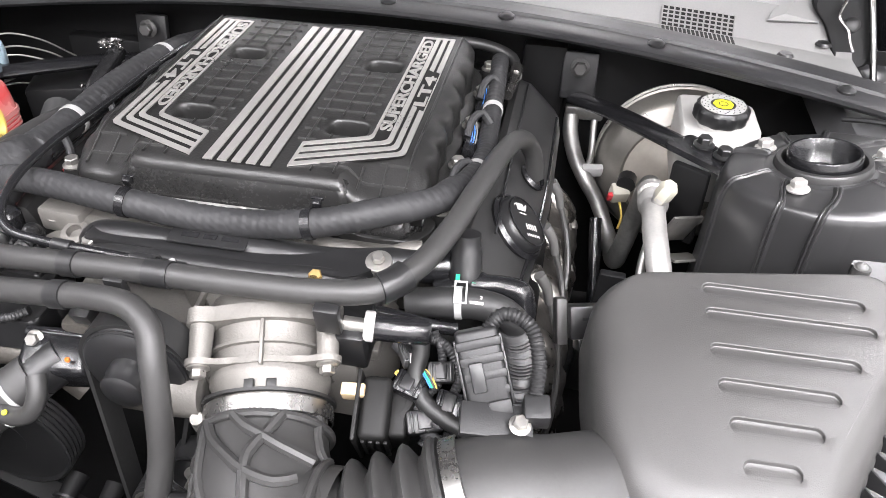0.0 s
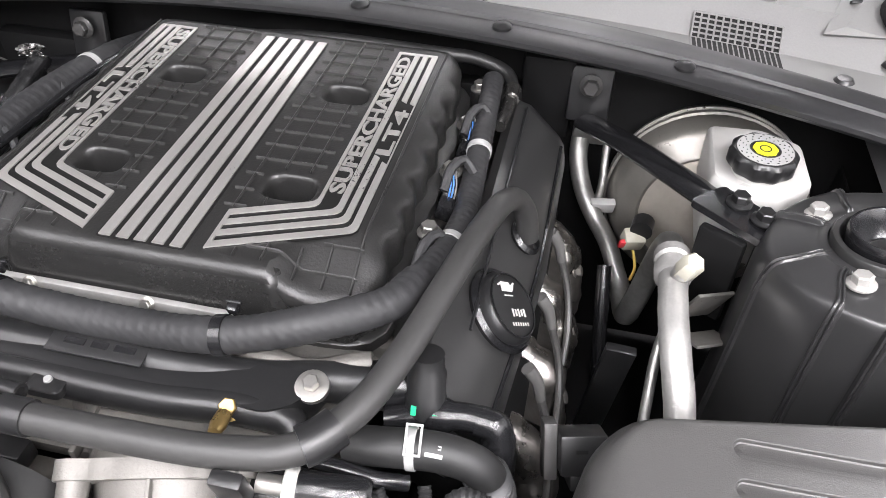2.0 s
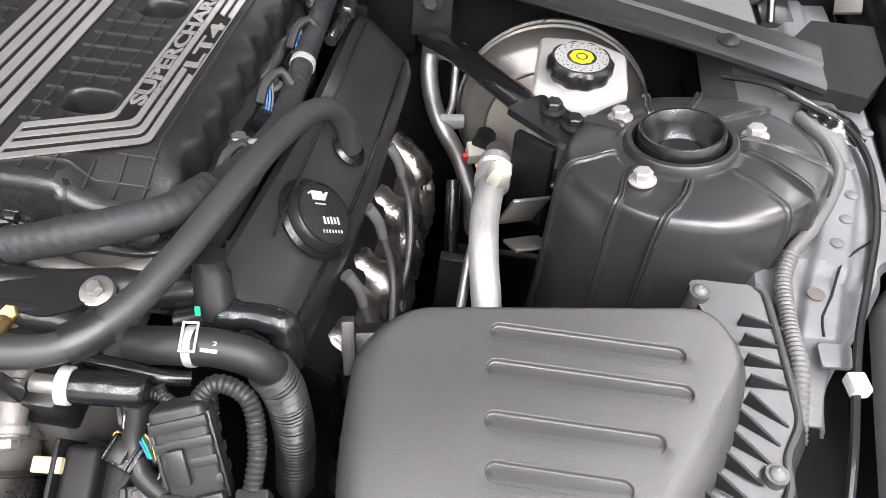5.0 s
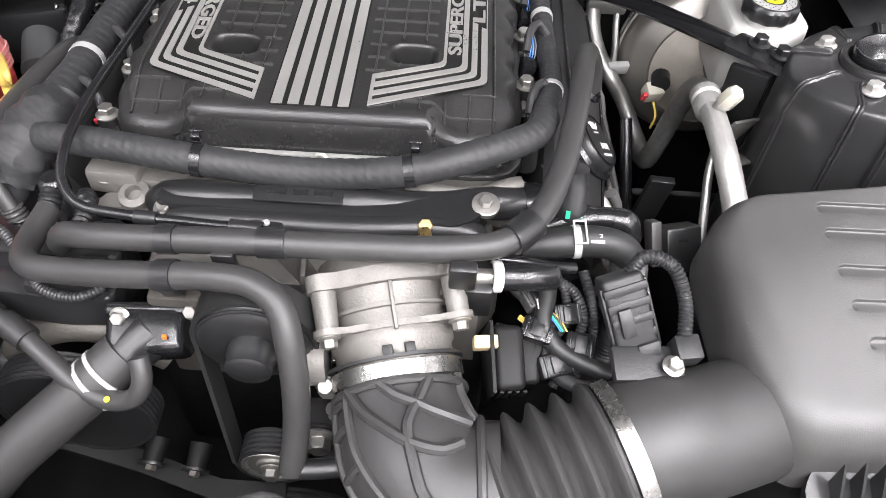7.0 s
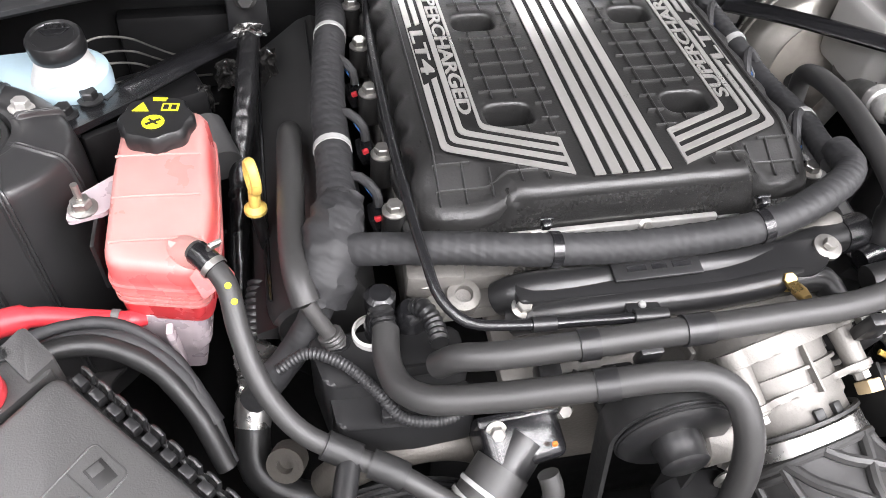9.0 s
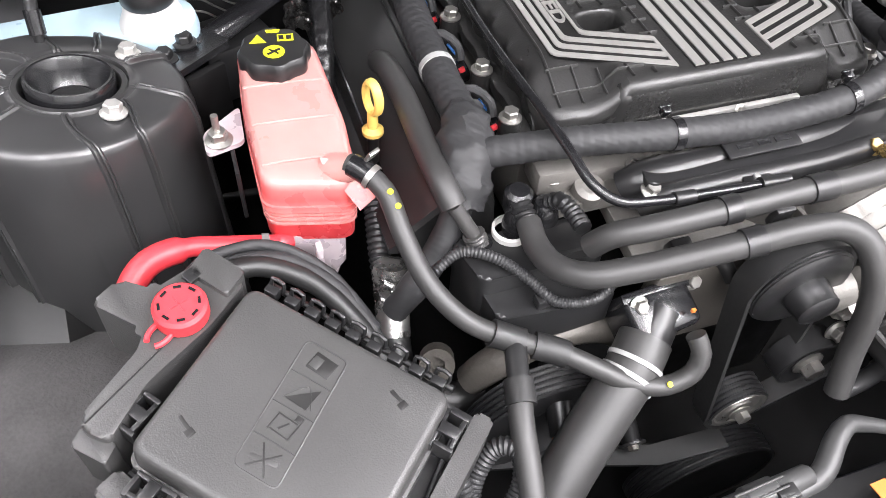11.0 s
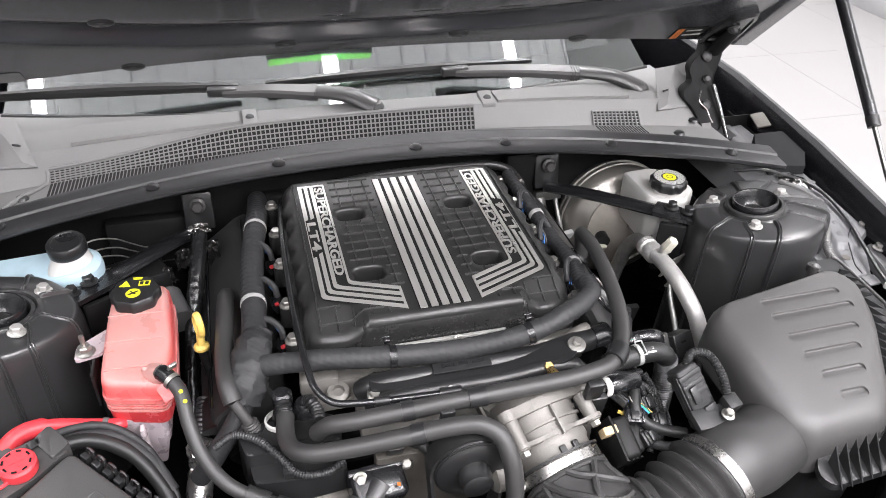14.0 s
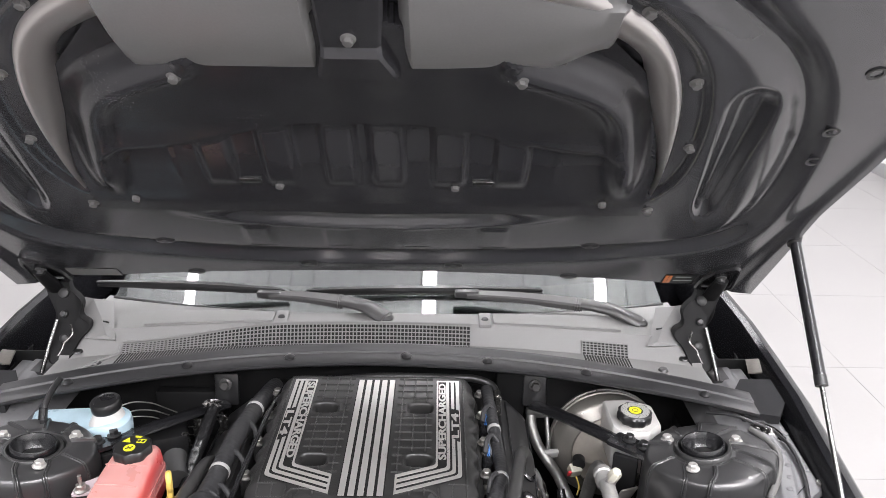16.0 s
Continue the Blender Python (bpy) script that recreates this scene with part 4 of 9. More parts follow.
def graphic(side):
    def plate(poly, name="graphic_line"):
        pp = [(side * x, y) for x, y in poly]
        return part(name, prism(pp if side > 0 else pp[::-1], ZT - 0.0012, ZT + 0.0017), M_SILV, sc, smooth=False)
    gap = [(0.0575, leg(0.0575, 0.0)), (0.128, leg(0.128, 0.0)), (0.1275, 0.1855), (0.1755, 0.1855), (0.1755, leg(0.1755, 0.0475) + 0.004), (0.171, leg(0.171, 0.0475)), (0.0575, leg(0.0575, 0.0475))]
    gp = [(side * x, y) for x, y in gap]
    part("insert", prism(gp if side > 0 else gp[::-1], ZT - 0.001, ZT + 0.0004), M_GAP, sc, smooth=False)
    lines = [((0.0, 0.0035), (0.0, 0.0068)), ((0.0200, 0.0260), (0.0132, 0.0200)), ((0.0300, 0.0362), (0.0264, 0.0332)), ((0.0402, 0.0470), (0.0398, 0.0470))]
    for j, ((a, b), (la, lb)) in enumerate(lines):
        xa, xb = 0.128 + a, 0.128 + b
        ca, cb = (xa, leg(xa, la)), (xb, leg(xb, lb))
        def bend(c, tx, d, r=0.007):
            p, q = (c[0], c[1] + r), (c[0] - r * 0.92, leg(c[0] - r * 0.92, d))
            return [((1 - t) ** 2 * p[0] + 2 * t * (1 - t) * c[0] + t * t * q[0], (1 - t) ** 2 * p[1] + 2 * t * (1 - t) * c[1] + t * t * q[1]) for t in (0, 0.33, 0.67, 1)]
        foot = bend(ca, 0, la)[::-1]
        if j >= 2:
            plate([(0.0597, leg(0.0597, la))] + bend(ca, 0, la)[::-1] + [(xa, -0.030 if j == 3 else -0.020), (xb, -0.034 if j == 3 else -0.024)] + bend(cb, 0, lb) + [(0.0597, leg(0.0597, lb))])
            plate([(xa, 0.083 - 0.004 * (j - 2)), (xb, 0.079 - 0.004 * (j - 2)), (xb, 0.1838), (xa, 0.1838)])
        else:
            plate([(0.0597, leg(0.0597, la))] + bend(ca, 0, la)[::-1] + [(xa, 0.1838), (xb, 0.1838)] + bend(cb, 0, lb) + [(0.0597, leg(0.0597, lb))])
    plate([(0.056, -0.131), (0.0597, leg(0.0597, 0)), (0.0597, leg(0.0597, 0.047)), (0.056, -0.183)], "graphic_end")
    plate(round_poly([(0.128, 0.1838), (0.175, 0.1838), (0.175, 0.188), (0.128, 0.188)], 0.002, 2), "graphic_end")
    part("graphic_line", prism([(side * x, y) for x, y in ([(0.1737, -0.0330), (0.175, -0.0338), (0.175, 0.0748), (0.1737, 0.0756)])][::side], ZT - 0.0012, ZT + 0.0017), M_SILV, sc, smooth=False)
    if side > 0:
        words("SUPERCHARGED", Matrix.Translation((0.1470, -0.086, ZT)) @ pose(0, 0, 0, 0, 0, 90), 0.0148, 0.262, M_SILV, sc, 0.0018, bold=0.022)
        words("LT4", Matrix.Translation((0.1722, -0.018, ZT)) @ pose(0, 0, 0, 0, 0, 90), 0.0145, 0.082, M_SILV, sc, 0.0018, bold=0.022)
    else:
        words("SUPERCHARGED", Matrix.Translation((-0.1470, 0.178, ZT)) @ pose(0, 0, 0, 0, 0, -90), 0.0148, 0.262, M_SILV, sc, 0.0018, bold=0.022)
        words("LT4", Matrix.Translation((-0.1722, 0.068, ZT)) @ pose(0, 0, 0, 0, 0, -90), 0.0145, 0.082, M_SILV, sc, 0.0018, bold=0.022)


graphic(1)
graphic(-1)
for s in (1, -1):
    for y in ((-0.160, -0.064, 0.036, 0.128, 0.212) if s > 0 else (-0.160, -0.077, 0.028, 0.121, 0.212)):
        part("bolt_boss", lathe([(0, 0), (0.013, 0.0), (0.012, 0.036), (0, 0.036)], pose(s * 0.223, y, 0.792), 16), M_LID, sc)
        bolt(sc, (s * 0.223, y, 0.828), (0, 0, 1), 0.0076, M_STEEL)
part("rear_tube", tube([(-0.14, 0.235, 0.845), (0.0, 0.243, 0.855), (0.15, 0.245, 0.853), (0.215, 0.255, 0.845), (0.252, 0.245, 0.835), (0.262, 0.223, 0.826)], 0.0085), M_RUBD, sc, "black vacuum hose behind the lid")
part("tube_ferrule", tube([(0.262, 0.225, 0.827), (0.262, 0.205, 0.824)], 0.0105), M_BAND, sc)
part("metal_tube", tube([(0.262, 0.205, 0.824), (0.261, 0.175, 0.823), (0.258, 0.145, 0.822)], 0.0075), M_BAND, sc, "bright metal vacuum pipe")

# ---- engine block, heads, intake base ----
eng = thing("engine_block", (0, -0.05, 0.40), "cast aluminium engine block and cylinder heads", "engine")
bm = box((0.43, 0.40, 0.10), pose(0, 0.02, 0.735), 0.008)
part("intake_base", bm, M_ALU, eng)
# Block and heads coloured near-black for the shade under the intake.
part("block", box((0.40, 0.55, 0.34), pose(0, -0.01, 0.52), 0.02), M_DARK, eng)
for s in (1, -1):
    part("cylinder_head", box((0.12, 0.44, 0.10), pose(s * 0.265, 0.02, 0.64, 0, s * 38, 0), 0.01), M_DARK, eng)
# front flange of the intake with its bosses and webs
bm = box((0.42, 0.035, 0.040), pose(0, -0.222, 0.792), 0.006)
add_box(bm, (0.34, 0.10, 0.018), pose(0.02, -0.275, 0.765, 8), 0.004)
part("front_flange", bm, M_ALU, eng, "rough cast aluminium front flange")
for x, y, z, r in ((-0.205, -0.226, 0.806, 0.014), (-0.172, -0.248, 0.800, 0.017), (-0.118, -0.236, 0.806, 0.010), (-0.09, -0.236, 0.806, 0.009), (0.10, -0.238, 0.806, 0.010), (0.145, -0.24, 0.808, 0.010), (0.212, -0.228, 0.818, 0.012)):
    part("boss", lathe([(0, 0), (r, 0), (r * 0.92, 0.014), (r * 0.5, 0.016), (r * 0.45, 0.008), (0, 0.008)], pose(x, y, z - 0.008, 18), 18), M_ALU, eng)
part("gasket_strip", box((0.235, 0.007, 0.015), pose(-0.030, -0.2135, 0.8305), 0.002), M_ALUC, eng, "pale machined edge under the lid")
for x in (-0.10, 0.012):
    bolt(eng, (x, -0.217, 0.834), (0, -1, 0.6), 0.0045)
part("end_lug", box((0.055, 0.04, 0.030), pose(-0.195, -0.222, 0.806, 0, 0, -4), 0.005), M_ALU, eng)
part("end_lug", tube([(0.10, -0.236, 0.818), (0.14, -0.240, 0.822), (0.185, -0.236, 0.822), (0.215, -0.228, 0.826)], lambda s, L: 0.008 + 0.003 * math.sin(9 * s / L), 10), M_ALU, eng)
rib_plate = [(-0.215, -0.262), (-0.10, -0.262), (-0.12, -0.235), (-0.20, -0.235)]
part("web_plate", prism(round_poly(rib_plate, 0.01), 0.780, 0.795, bevel=0.003), M_ALU, eng)
snout = []
for k in range(9):
    t = k / 8
    w = 0.118 - 0.040 * sst(0.1, 0.9, t)
    y = -0.270 - 0.085 * t
    z = 0.800 + 0.006 * math.sin(math.pi * t)
    cx = 0.080 + 0.018 * t
    snout.append([V(cx - w, y, 0.70), V(cx + w, y, 0.70), V(cx + w, y, z - 0.020), V(cx + w * 0.86, y, z - 0.004), V(cx + w * 0.5, y, z + 0.003), V(cx, y, z + 0.006), V(cx - w * 0.5, y, z + 0.003), V(cx - w * 0.86, y, z - 0.004), V(cx - w, y, z - 0.020)])
part("snout_housing", loft(snout), M_ALU, eng, "pale cast snout behind the throttle body")
for x in (0.010, 0.045, 0.125):
    part("snout_web", box((0.005, 0.062, 0.012), pose(x, -0.318, 0.803, 0, 0, (x - 0.08) * -90), 0.0015), M_ALU, eng)

# ---- black coolant crossover rail ----
rail = thing("coolant_rail", (0, -0.275, 0.79), "black moulded coolant crossover rail with brass and steel bolts", "coolant pipe")
part("rail_tube", tube([(-0.142, -0.262, 0.806), (-0.130, -0.266, 0.816), (-0.08, -0.268, 0.822), (0.02, -0.266, 0.823), (0.10, -0.262, 0.821), (0.17, -0.250, 0.817), (0.225, -0.236, 0.812)], lambda s, L: 0.016 + 0.002 * math.sin(s * 40), 16), M_PLA, rail)
part("rail_tube", tube([(-0.132, -0.283, 0.800), (-0.115, -0.290, 0.812), (-0.05, -0.294, 0.818), (0.06, -0.296, 0.820), (0.14, -0.290, 0.820), (0.168, -0.292, 0.815), (0.18, -0.312, 0.80)], lambda s, L: 0.0155 - 0.002 * s / L, 16), M_PLA, rail)
part("rail_web", prism(round_poly([(-0.135, -0.290), (0.15, -0.298), (0.172, -0.285), (0.185, -0.250), (0.16, -0.254), (-0.13, -0.260)], 0.010), 0.800, 0.8335, bevel=0.003), M_PLA, rail)
part("label_plate", box((0.085, 0.022, 0.003), pose(0.0, -0.272, 0.8385, 8), 0.001), M_PLA, rail)
for i in range(3):
    part("print_bar", box((0.018 - 0.004 * (i % 2), 0.006, 0.0006), pose(-0.02 + 0.022 * i, -0.272, 0.8404, 8)), M_GLOSS, rail, smooth=False)
part("tab", prism(round_poly([(-0.042, -0.318), (-0.008, -0.318), (-0.012, -0.292), (-0.038, -0.292)], 0.008), 0.824, 0.831, bevel=0.002), M_PLA, rail)
part("tab_pin", lathe([(0.0, 0.003), (0.0032, 0.002), (0.0036, 0)], pose(-0.025, -0.306, 0.831), 14), M_LABEL, rail, "white alignment pin")
bolt(rail, (-0.127, -0.286, 0.821), (0, -0.3, 1), 0.0068)
part("bolt_seat", lathe([(0.0135, -0.004), (0.0135, 0.0015), (0.0115, 0.0022), (0, 0.0012)], frame_to((0.178, -0.268, 0.8345), (0.178, -0.293, 0.9345)), 24), M_STEEL, rail, "dull zinc washer")
bolt(rail, (0.178, -0.268, 0.8355), (0, -0.25, 1), 0.0060, flange=False)
bolt(rail, (0.122, -0.296, 0.826), (0, -0.5, 1), 0.0066, M_BRASS)
part("brass_neck", lathe([(0.006, 0), (0.0065, 0.012), (0.0045, 0.020), (0, 0.02)], frame_to((0.122, -0.306, 0.832), (0.125, -0.345, 0.842)), 14), M_BRASS, rail, "brass sensor fitting")
part("end_collar", tube([(0.215, -0.239, 0.813), (0.245, -0.232, 0.811)], 0.019), M_GLOSS, rail)

# ---- hoses over the front of the engine ----
HA = [(-0.212, -0.330, 0.815), (-0.198, -0.339, 0.836), (-0.170, -0.348, 0.846), (-0.117, -0.353, 0.853), (-0.043, -0.356, 0.859), (0.06, -0.357, 0.862), (0.150, -0.353, 0.863), (0.196, -0.340, 0.863), (0.226, -0.305, 0.867), (0.246, -0.255, 0.873), (0.262, -0.185, 0.877), (0.277, -0.105, 0.873), (0.290, -0.035, 0.856), (0.300, -0.004, 0.836), (0.309, 0.006, 0.812), (0.314, 0.006, 0.780)]
ha = thing("vent_hose", (0, -0.356, 0.85), "thick matt black foam-sleeved hose with plastic clips", "hose")
part("sleeve", tube(HA, 0.0118), M_RUB, ha)
for at, hw in ((0.155, 0.008), (0.262, 0.012)):
    part("clip_band", ring_on(HA, at, hw, 0.0134), M_PLA, ha)
part("clip_foot", box((0.020, 0.008, 0.022), pose(-0.047, -0.366, 0.846, 10), 0.002), M_PLA, ha)
part("clip_band", ring_on(HA, 0.520, 0.014, 0.0150), M_PLA, ha)
part("clip_foot", box((0.024, 0.012, 0.034), pose(0.158, -0.368, 0.846, 12), 0.003), M_PLA, ha)
HB = [(-0.248, -0.278, 0.802), (-0.251, -0.305, 0.800), (-0.246, -0.338, 0.806), (-0.228, -0.360, 0.815), (-0.181, -0.373, 0.826), (-0.10, -0.386, 0.844), (-0.045, -0.393, 0.855), (-0.014, -0.399, 0.856), (0.008, -0.412, 0.847), (0.018, -0.432, 0.825), (0.022, -0.448, 0.785), (0.020, -0.460, 0.735), (0.014, -0.478, 0.688)]
hb_ = thing("coolant_vent_hose", (-0.1, -0.39, 0.80), "thick matt black hose bending down past the pulley", "hose")
part("sleeve", tube(HB, 0.0122), M_RUB, hb_)
part("clip_band", ring_on(HB, 0.455, 0.009, 0.0138), M_PLA, hb_)
part("neck", corrugated([(-0.250, -0.258, 0.812), (-0.249, -0.268, 0.805), (-0.249, -0.285, 0.801)], 0.0105, 0.006), M_PLA, hb_)
part("quick_coupler", lathe([(0, 0.0), (0.013, 0.0), (0.014, 0.006), (0.014, 0.022), (0.010, 0.026), (0, 0.026)], pose(-0.2495, -0.252, 0.796), 18), M_GLOSS, hb_)
part("end_pipe", tube([(0.014, -0.478, 0.688), (0.045, -0.475, 0.688), (0.08, -0.468, 0.69)], 0.0095), M_PLA, hb_)
part("hose_end_clip", lathe([(0.012, 0), (0.012, 0.012), (0.009, 0.012)], frame_to((0.072, -0.47, 0.6895), (0.09, -0.467, 0.69)), 16), M_STEEL, hb_)
# taped loom across the front
LC = [(0.236, -0.165, 0.862), (0.222, -0.205, 0.872), (0.165, -0.241, 0.872), (0.106, -0.256, 0.862), (0.007, -0.252, 0.847), (-0.101, -0.254, 0.858), (-0.190, -0.238, 0.856), (-0.245, -0.222, 0.846), (-0.284, -0.205, 0.832)]
lc = thing("front_loom", (0, -0.25, 0.84), "black cloth-taped wiring loom across the engine front", "wiring loom")
part("trunk", tube(LC, taped(0.0145, 0.0105), 18, 0.0022), M_TAPE, lc)
for at in (0.305, 0.655):
    part("cable_tie", ring_on(LC, at, 0.0045, 0.0166), M_GLOSS, lc, "black plastic cable tie")
for x, y, z in ((0.108, -0.246, 0.880), (-0.100, -0.243, 0.876)):
    bm = box((0.009, 0.008, 0.010), pose(x, y + 0.006, z - 0.004, 20), 0.002)
    add_box(bm, (0.013, 0.003, 0.004), pose(x, y + 0.009, z, 20), 0.001)
    part("fir_tree_clip", bm, M_GLOSS, lc)
LD = [(-0.292, -0.222, 0.815), (-0.285, -0.205, 0.832), (-0.278, -0.165, 0.840), (-0.274, -0.097, 0.837), (-0.271, 0.0, 0.838), (-0.264, 0.075, 0.838), (-0.252, 0.18, 0.828), (-0.246, 0.29, 0.80)]
ld = thing("side_loom", (-0.27, 0.0, 0.82), "thick black taped wiring loom along the valve cover", "wiring loom")
part("trunk", tube(LD, taped(0.0182, 0.012, 2.1), 18, 0.0022), M_TAPE, ld)
for at in (0.30, 0.70):
    part("tie_band", ring_on(LD, at, 0.004, 0.0198), M_LABEL, ld, "grey tie band")
part("branch", tube([(-0.285, -0.21, 0.825), (-0.298, -0.228, 0.80), (-0.318, -0.245, 0.765), (-0.352, -0.262, 0.725), (-0.375, -0.262, 0.69)], wobbly(0.015, 0.08, 40), 12), M_TAPE, ld)
bm = tube([(-0.272, -0.150, 0.838), (-0.281, -0.185, 0.838), (-0.290, -0.215, 0.822), (-0.300, -0.238, 0.795)], lambda s, L: 0.0205 + 0.0075 * math.sin(math.pi * min(1, s / L)), 22, 0.004)
crumple(bm, 0.0050, 60)
crumple(bm, 0.0022, 150)
part("tape_bulge", bm, M_TAPE, ld, "lumpy taped joint")
for y in (-0.145, -0.045, 0.055):
    part("injector_lead", tube([(-0.268, y + 0.025, 0.842), (-0.252, y + 0.018, 0.846), (-0.238, y + 0.006, 0.836), (-0.236, y, 0.822)], 0.005, 8), M_TAPE, ld)
    plug = part("injector_plug", box((0.018, 0.026, 0.020), pose(-0.236, y, 0.808, 0, -20), 0.003), M_GLOSS, ld, "black injector plug")
    part("lock_tab", box((0.007, 0.004, 0.006), pose(-0.238, y - 0.012, 0.817, 0, -20), 0.001), M_RED, plug, "red lock tab")
    part("wire", tube([(-0.238, y + 0.010, 0.822), (-0.246, y + 0.018, 0.832)], 0.0016, 6), M_BLUW, plug)
# side tube and its connector
TE = [(-0.315, 0.010, 0.795), (-0.316, -0.02, 0.812), (-0.318, -0.10, 0.828), (-0.321, -0.185, 0.832), (-0.319, -0.232, 0.828), (-0.314, -0.250, 0.815)]
te = thing("breather_hose", (-0.318, -0.1, 0.80), "matt black foam-sleeved breather hose beside the loom", "hose")
part("sleeve", tube(TE, 0.0132), M_RUB, te)
part("inner_hose", tube([(-0.314, -0.25, 0.816), (-0.304, -0.258, 0.798), (-0.296, -0.264, 0.783)], 0.0075), M_PLG, te)
part("connector", corrugated([(-0.297, -0.263, 0.786), (-0.290, -0.268, 0.768)], 0.011, 0.005), M_PLG, te)
part("white_ring", lathe([(0.0135, 0), (0.0155, 0.002), (0.0155, 0.008), (0.0135, 0.010)], pose(-0.289, -0.268, 0.757), 20), M_WHT, te, "white retaining ring")
part("socket", lathe([(0.0125, -0.012), (0.014, 0), (0.013, 0.014), (0.010, 0.020), (0, 0.02)], pose(-0.289, -0.268, 0.757), 18), M_GLOSS, te)
# thin fuel pipe
PF = [(-0.206, 0.20, 0.848), (-0.214, 0.096, 0.860), (-0.218, -0.085, 0.868), (-0.217, -0.20, 0.876), (-0.213, -0.265, 0.874), (-0.206, -0.300, 0.864), (-0.188, -0.319, 0.856), (-0.15, -0.325, 0.852), (-0.09, -0.329, 0.851), (-0.02, -0.335, 0.853)]
pf = thing("fuel_pipe", (-0.2, -0.1, 0.85), "thin shiny black fuel pipe round the cover", "pipe")
part("pipe", tube(PF, 0.0048, 10), M_GLOSS, pf)
part("pipe_clip", ring_on(PF, 0.85, 0.010, 0.0065), M_PLA, pf)
part("pipe_coupler", ring_on(PF, 0.985, 0.018, 0.0072), M_PLA, pf)

# ---- throttle body, intake elbow, bellows ----
TA, TB_ = V(0.088, -0.340, 0.780), V(0.106, -0.412, 0.744)
tb = thing("throttle_body", (0.105, -0.39, 0.72), "cast aluminium throttle body with motor housing", "throttle body")
m = frame_to(TA, TB_)
L_ = (TB_ - TA).length
part("bore", lathe([(0, -0.03), (0.060, -0.03), (0.065, -0.012), (0.061, -0.004), (0.0565, 0.010), (0.056, 0.040), (0.057, 0.044), (0.057, 0.052), (0.054, 0.056), (0.0545, L_ + 0.004), (0.047, L_ + 0.004), (0.047, 0.0), (0, 0)], m, 36), M_ALU, tb)
def ear_plate(r0, r1, re, z0, z1):
    """Round plate with four bolt ears."""
    pts = []
    for i in range(120):
        a = 3.0 * i
        r = r0
        for b in (38, 142, 218, 322):
            d = radians((a - b + 180) % 360 - 180)
            k = re * re - (r1 * math.sin(d)) ** 2
            if k > 0 and math.cos(d) > 0:
                r = max(r, r1 * math.cos(d) + math.sqrt(k))
            elif abs(d) < 0.55:
                r = max(r, r0 + (r1 - r0 + re) * max(0, 1 - abs(d) / 0.5) * 0.55)
        pts.append((r * math.cos(radians(a)), r * math.sin(radians(a))))
    return prism(pts, z0, z1, m, 0.0012)


part("rear_flange", ear_plate(0.0670, 0.0735, 0.0145, -0.012, 0.003), M_ALU, tb, "thick cast rear flange")
part("front_flange", ear_plate(0.0580, 0.0735, 0.0130, 0.036, 0.042), M_ALU, tb, "thin eared front flange")
part("arc_rib", lathe([(0.055, 0.020), (0.0610, 0.0205), (0.0610, 0.0235), (0.055, 0.024)], m, 40), M_ALU, tb)
for a in (38, 142, 218, 322):
    c, s_ = math.cos(radians(a)), math.sin(radians(a))
    part("bolt_post", lathe([(0, -0.004), (0.0115, -0.004), (0.0100, 0.037), (0, 0.037)], m @ pose(0.0735 * c, 0.0735 * s_, 0), 16), M_ALU, tb)
    bolt(tb, m @ V(0.0735 * c, 0.0735 * s_, 0.042), m.to_3x3() @ V(0, 0, 1), 0.0066)
for a in (90,):
    part("web", box((0.0035, 0.012, 0.046), m @ pose(0.0575 * math.cos(radians(a)), 0.0575 * math.sin(radians(a)), 0.022, 0, 0, a - 90), 0.001), M_ALU, tb)
for a in (80, 100):
    part("rubber_tooth", box((0.009, 0.006, 0.010), m @ pose(0.0555 * math.cos(radians(a)), 0.0555 * math.sin(radians(a)), 0.062, 0, 0, a - 90), 0.001), M_RUBD, tb)
mh = pose(0.204, -0.384, 0.742, 25, 0, 6)
part("motor_housing", box((0.028, 0.060, 0.072), mh, 0.007, 3), M_GAP, tb)
part("motor_step", box((0.020, 0.046, 0.050), mh @ pose(0.020, 0, -0.006), 0.005, 3), M_GAP, tb)
part("motor_plate", box((0.004, 0.066, 0.080), mh @ pose(-0.016, 0, 0.002), 0.0015), M_GAP, tb)
for k in range(4):
    part("motor_fin", box((0.004, 0.003, 0.050), mh @ pose(-0.008 + 0.007 * k, -0.0305, 0.004), 0.001), M_GAP, tb)
part("tan_label", box((0.022, 0.012, 0.019), pose(0.183, -0.387, 0.776, 25, 0, 6), 0.0015), M_TAN, tb, "small tan label")
part("side_boss", lathe([(0, 0), (0.024, 0), (0.024, 0.03), (0.018, 0.036), (0, 0.036)], frame_to((0.04, -0.40, 0.755), (-0.02, -0.405, 0.752)), 20), M_ALU, tb)
part("throttle_plug", box((0.05, 0.03, 0.022), pose(0.214, -0.372, 0.752, 20, 0, -20), 0.004), M_GAP, tb)
part("yellow_lock", tube([(0.215, -0.352, 0.772), (0.222, -0.358, 0.770), (0.222, -0.368, 0.764)], 0.003, 6), M_YEL, tb, "yellow lock tab")

EL = [V(0.1078, -0.4195, 0.7405), V(0.114, -0.446, 0.733), V(0.129, -0.481, 0.727), V(0.158, -0.505, 0.722), V(0.199, -0.507, 0.724)]
elb = thing("intake_elbow", (0.14, -0.49, 0.66), "black ribbed rubber intake elbow", "intake duct")
dense = smooth_path(EL, 0.006)
bm = bmesh.new()
add_sweep(bm, dense, lambda s, L: 0.0565 + 0.006 * sst(0, 0.5, s / L), 36, False)
part("duct", bm, M_RUB, elb)


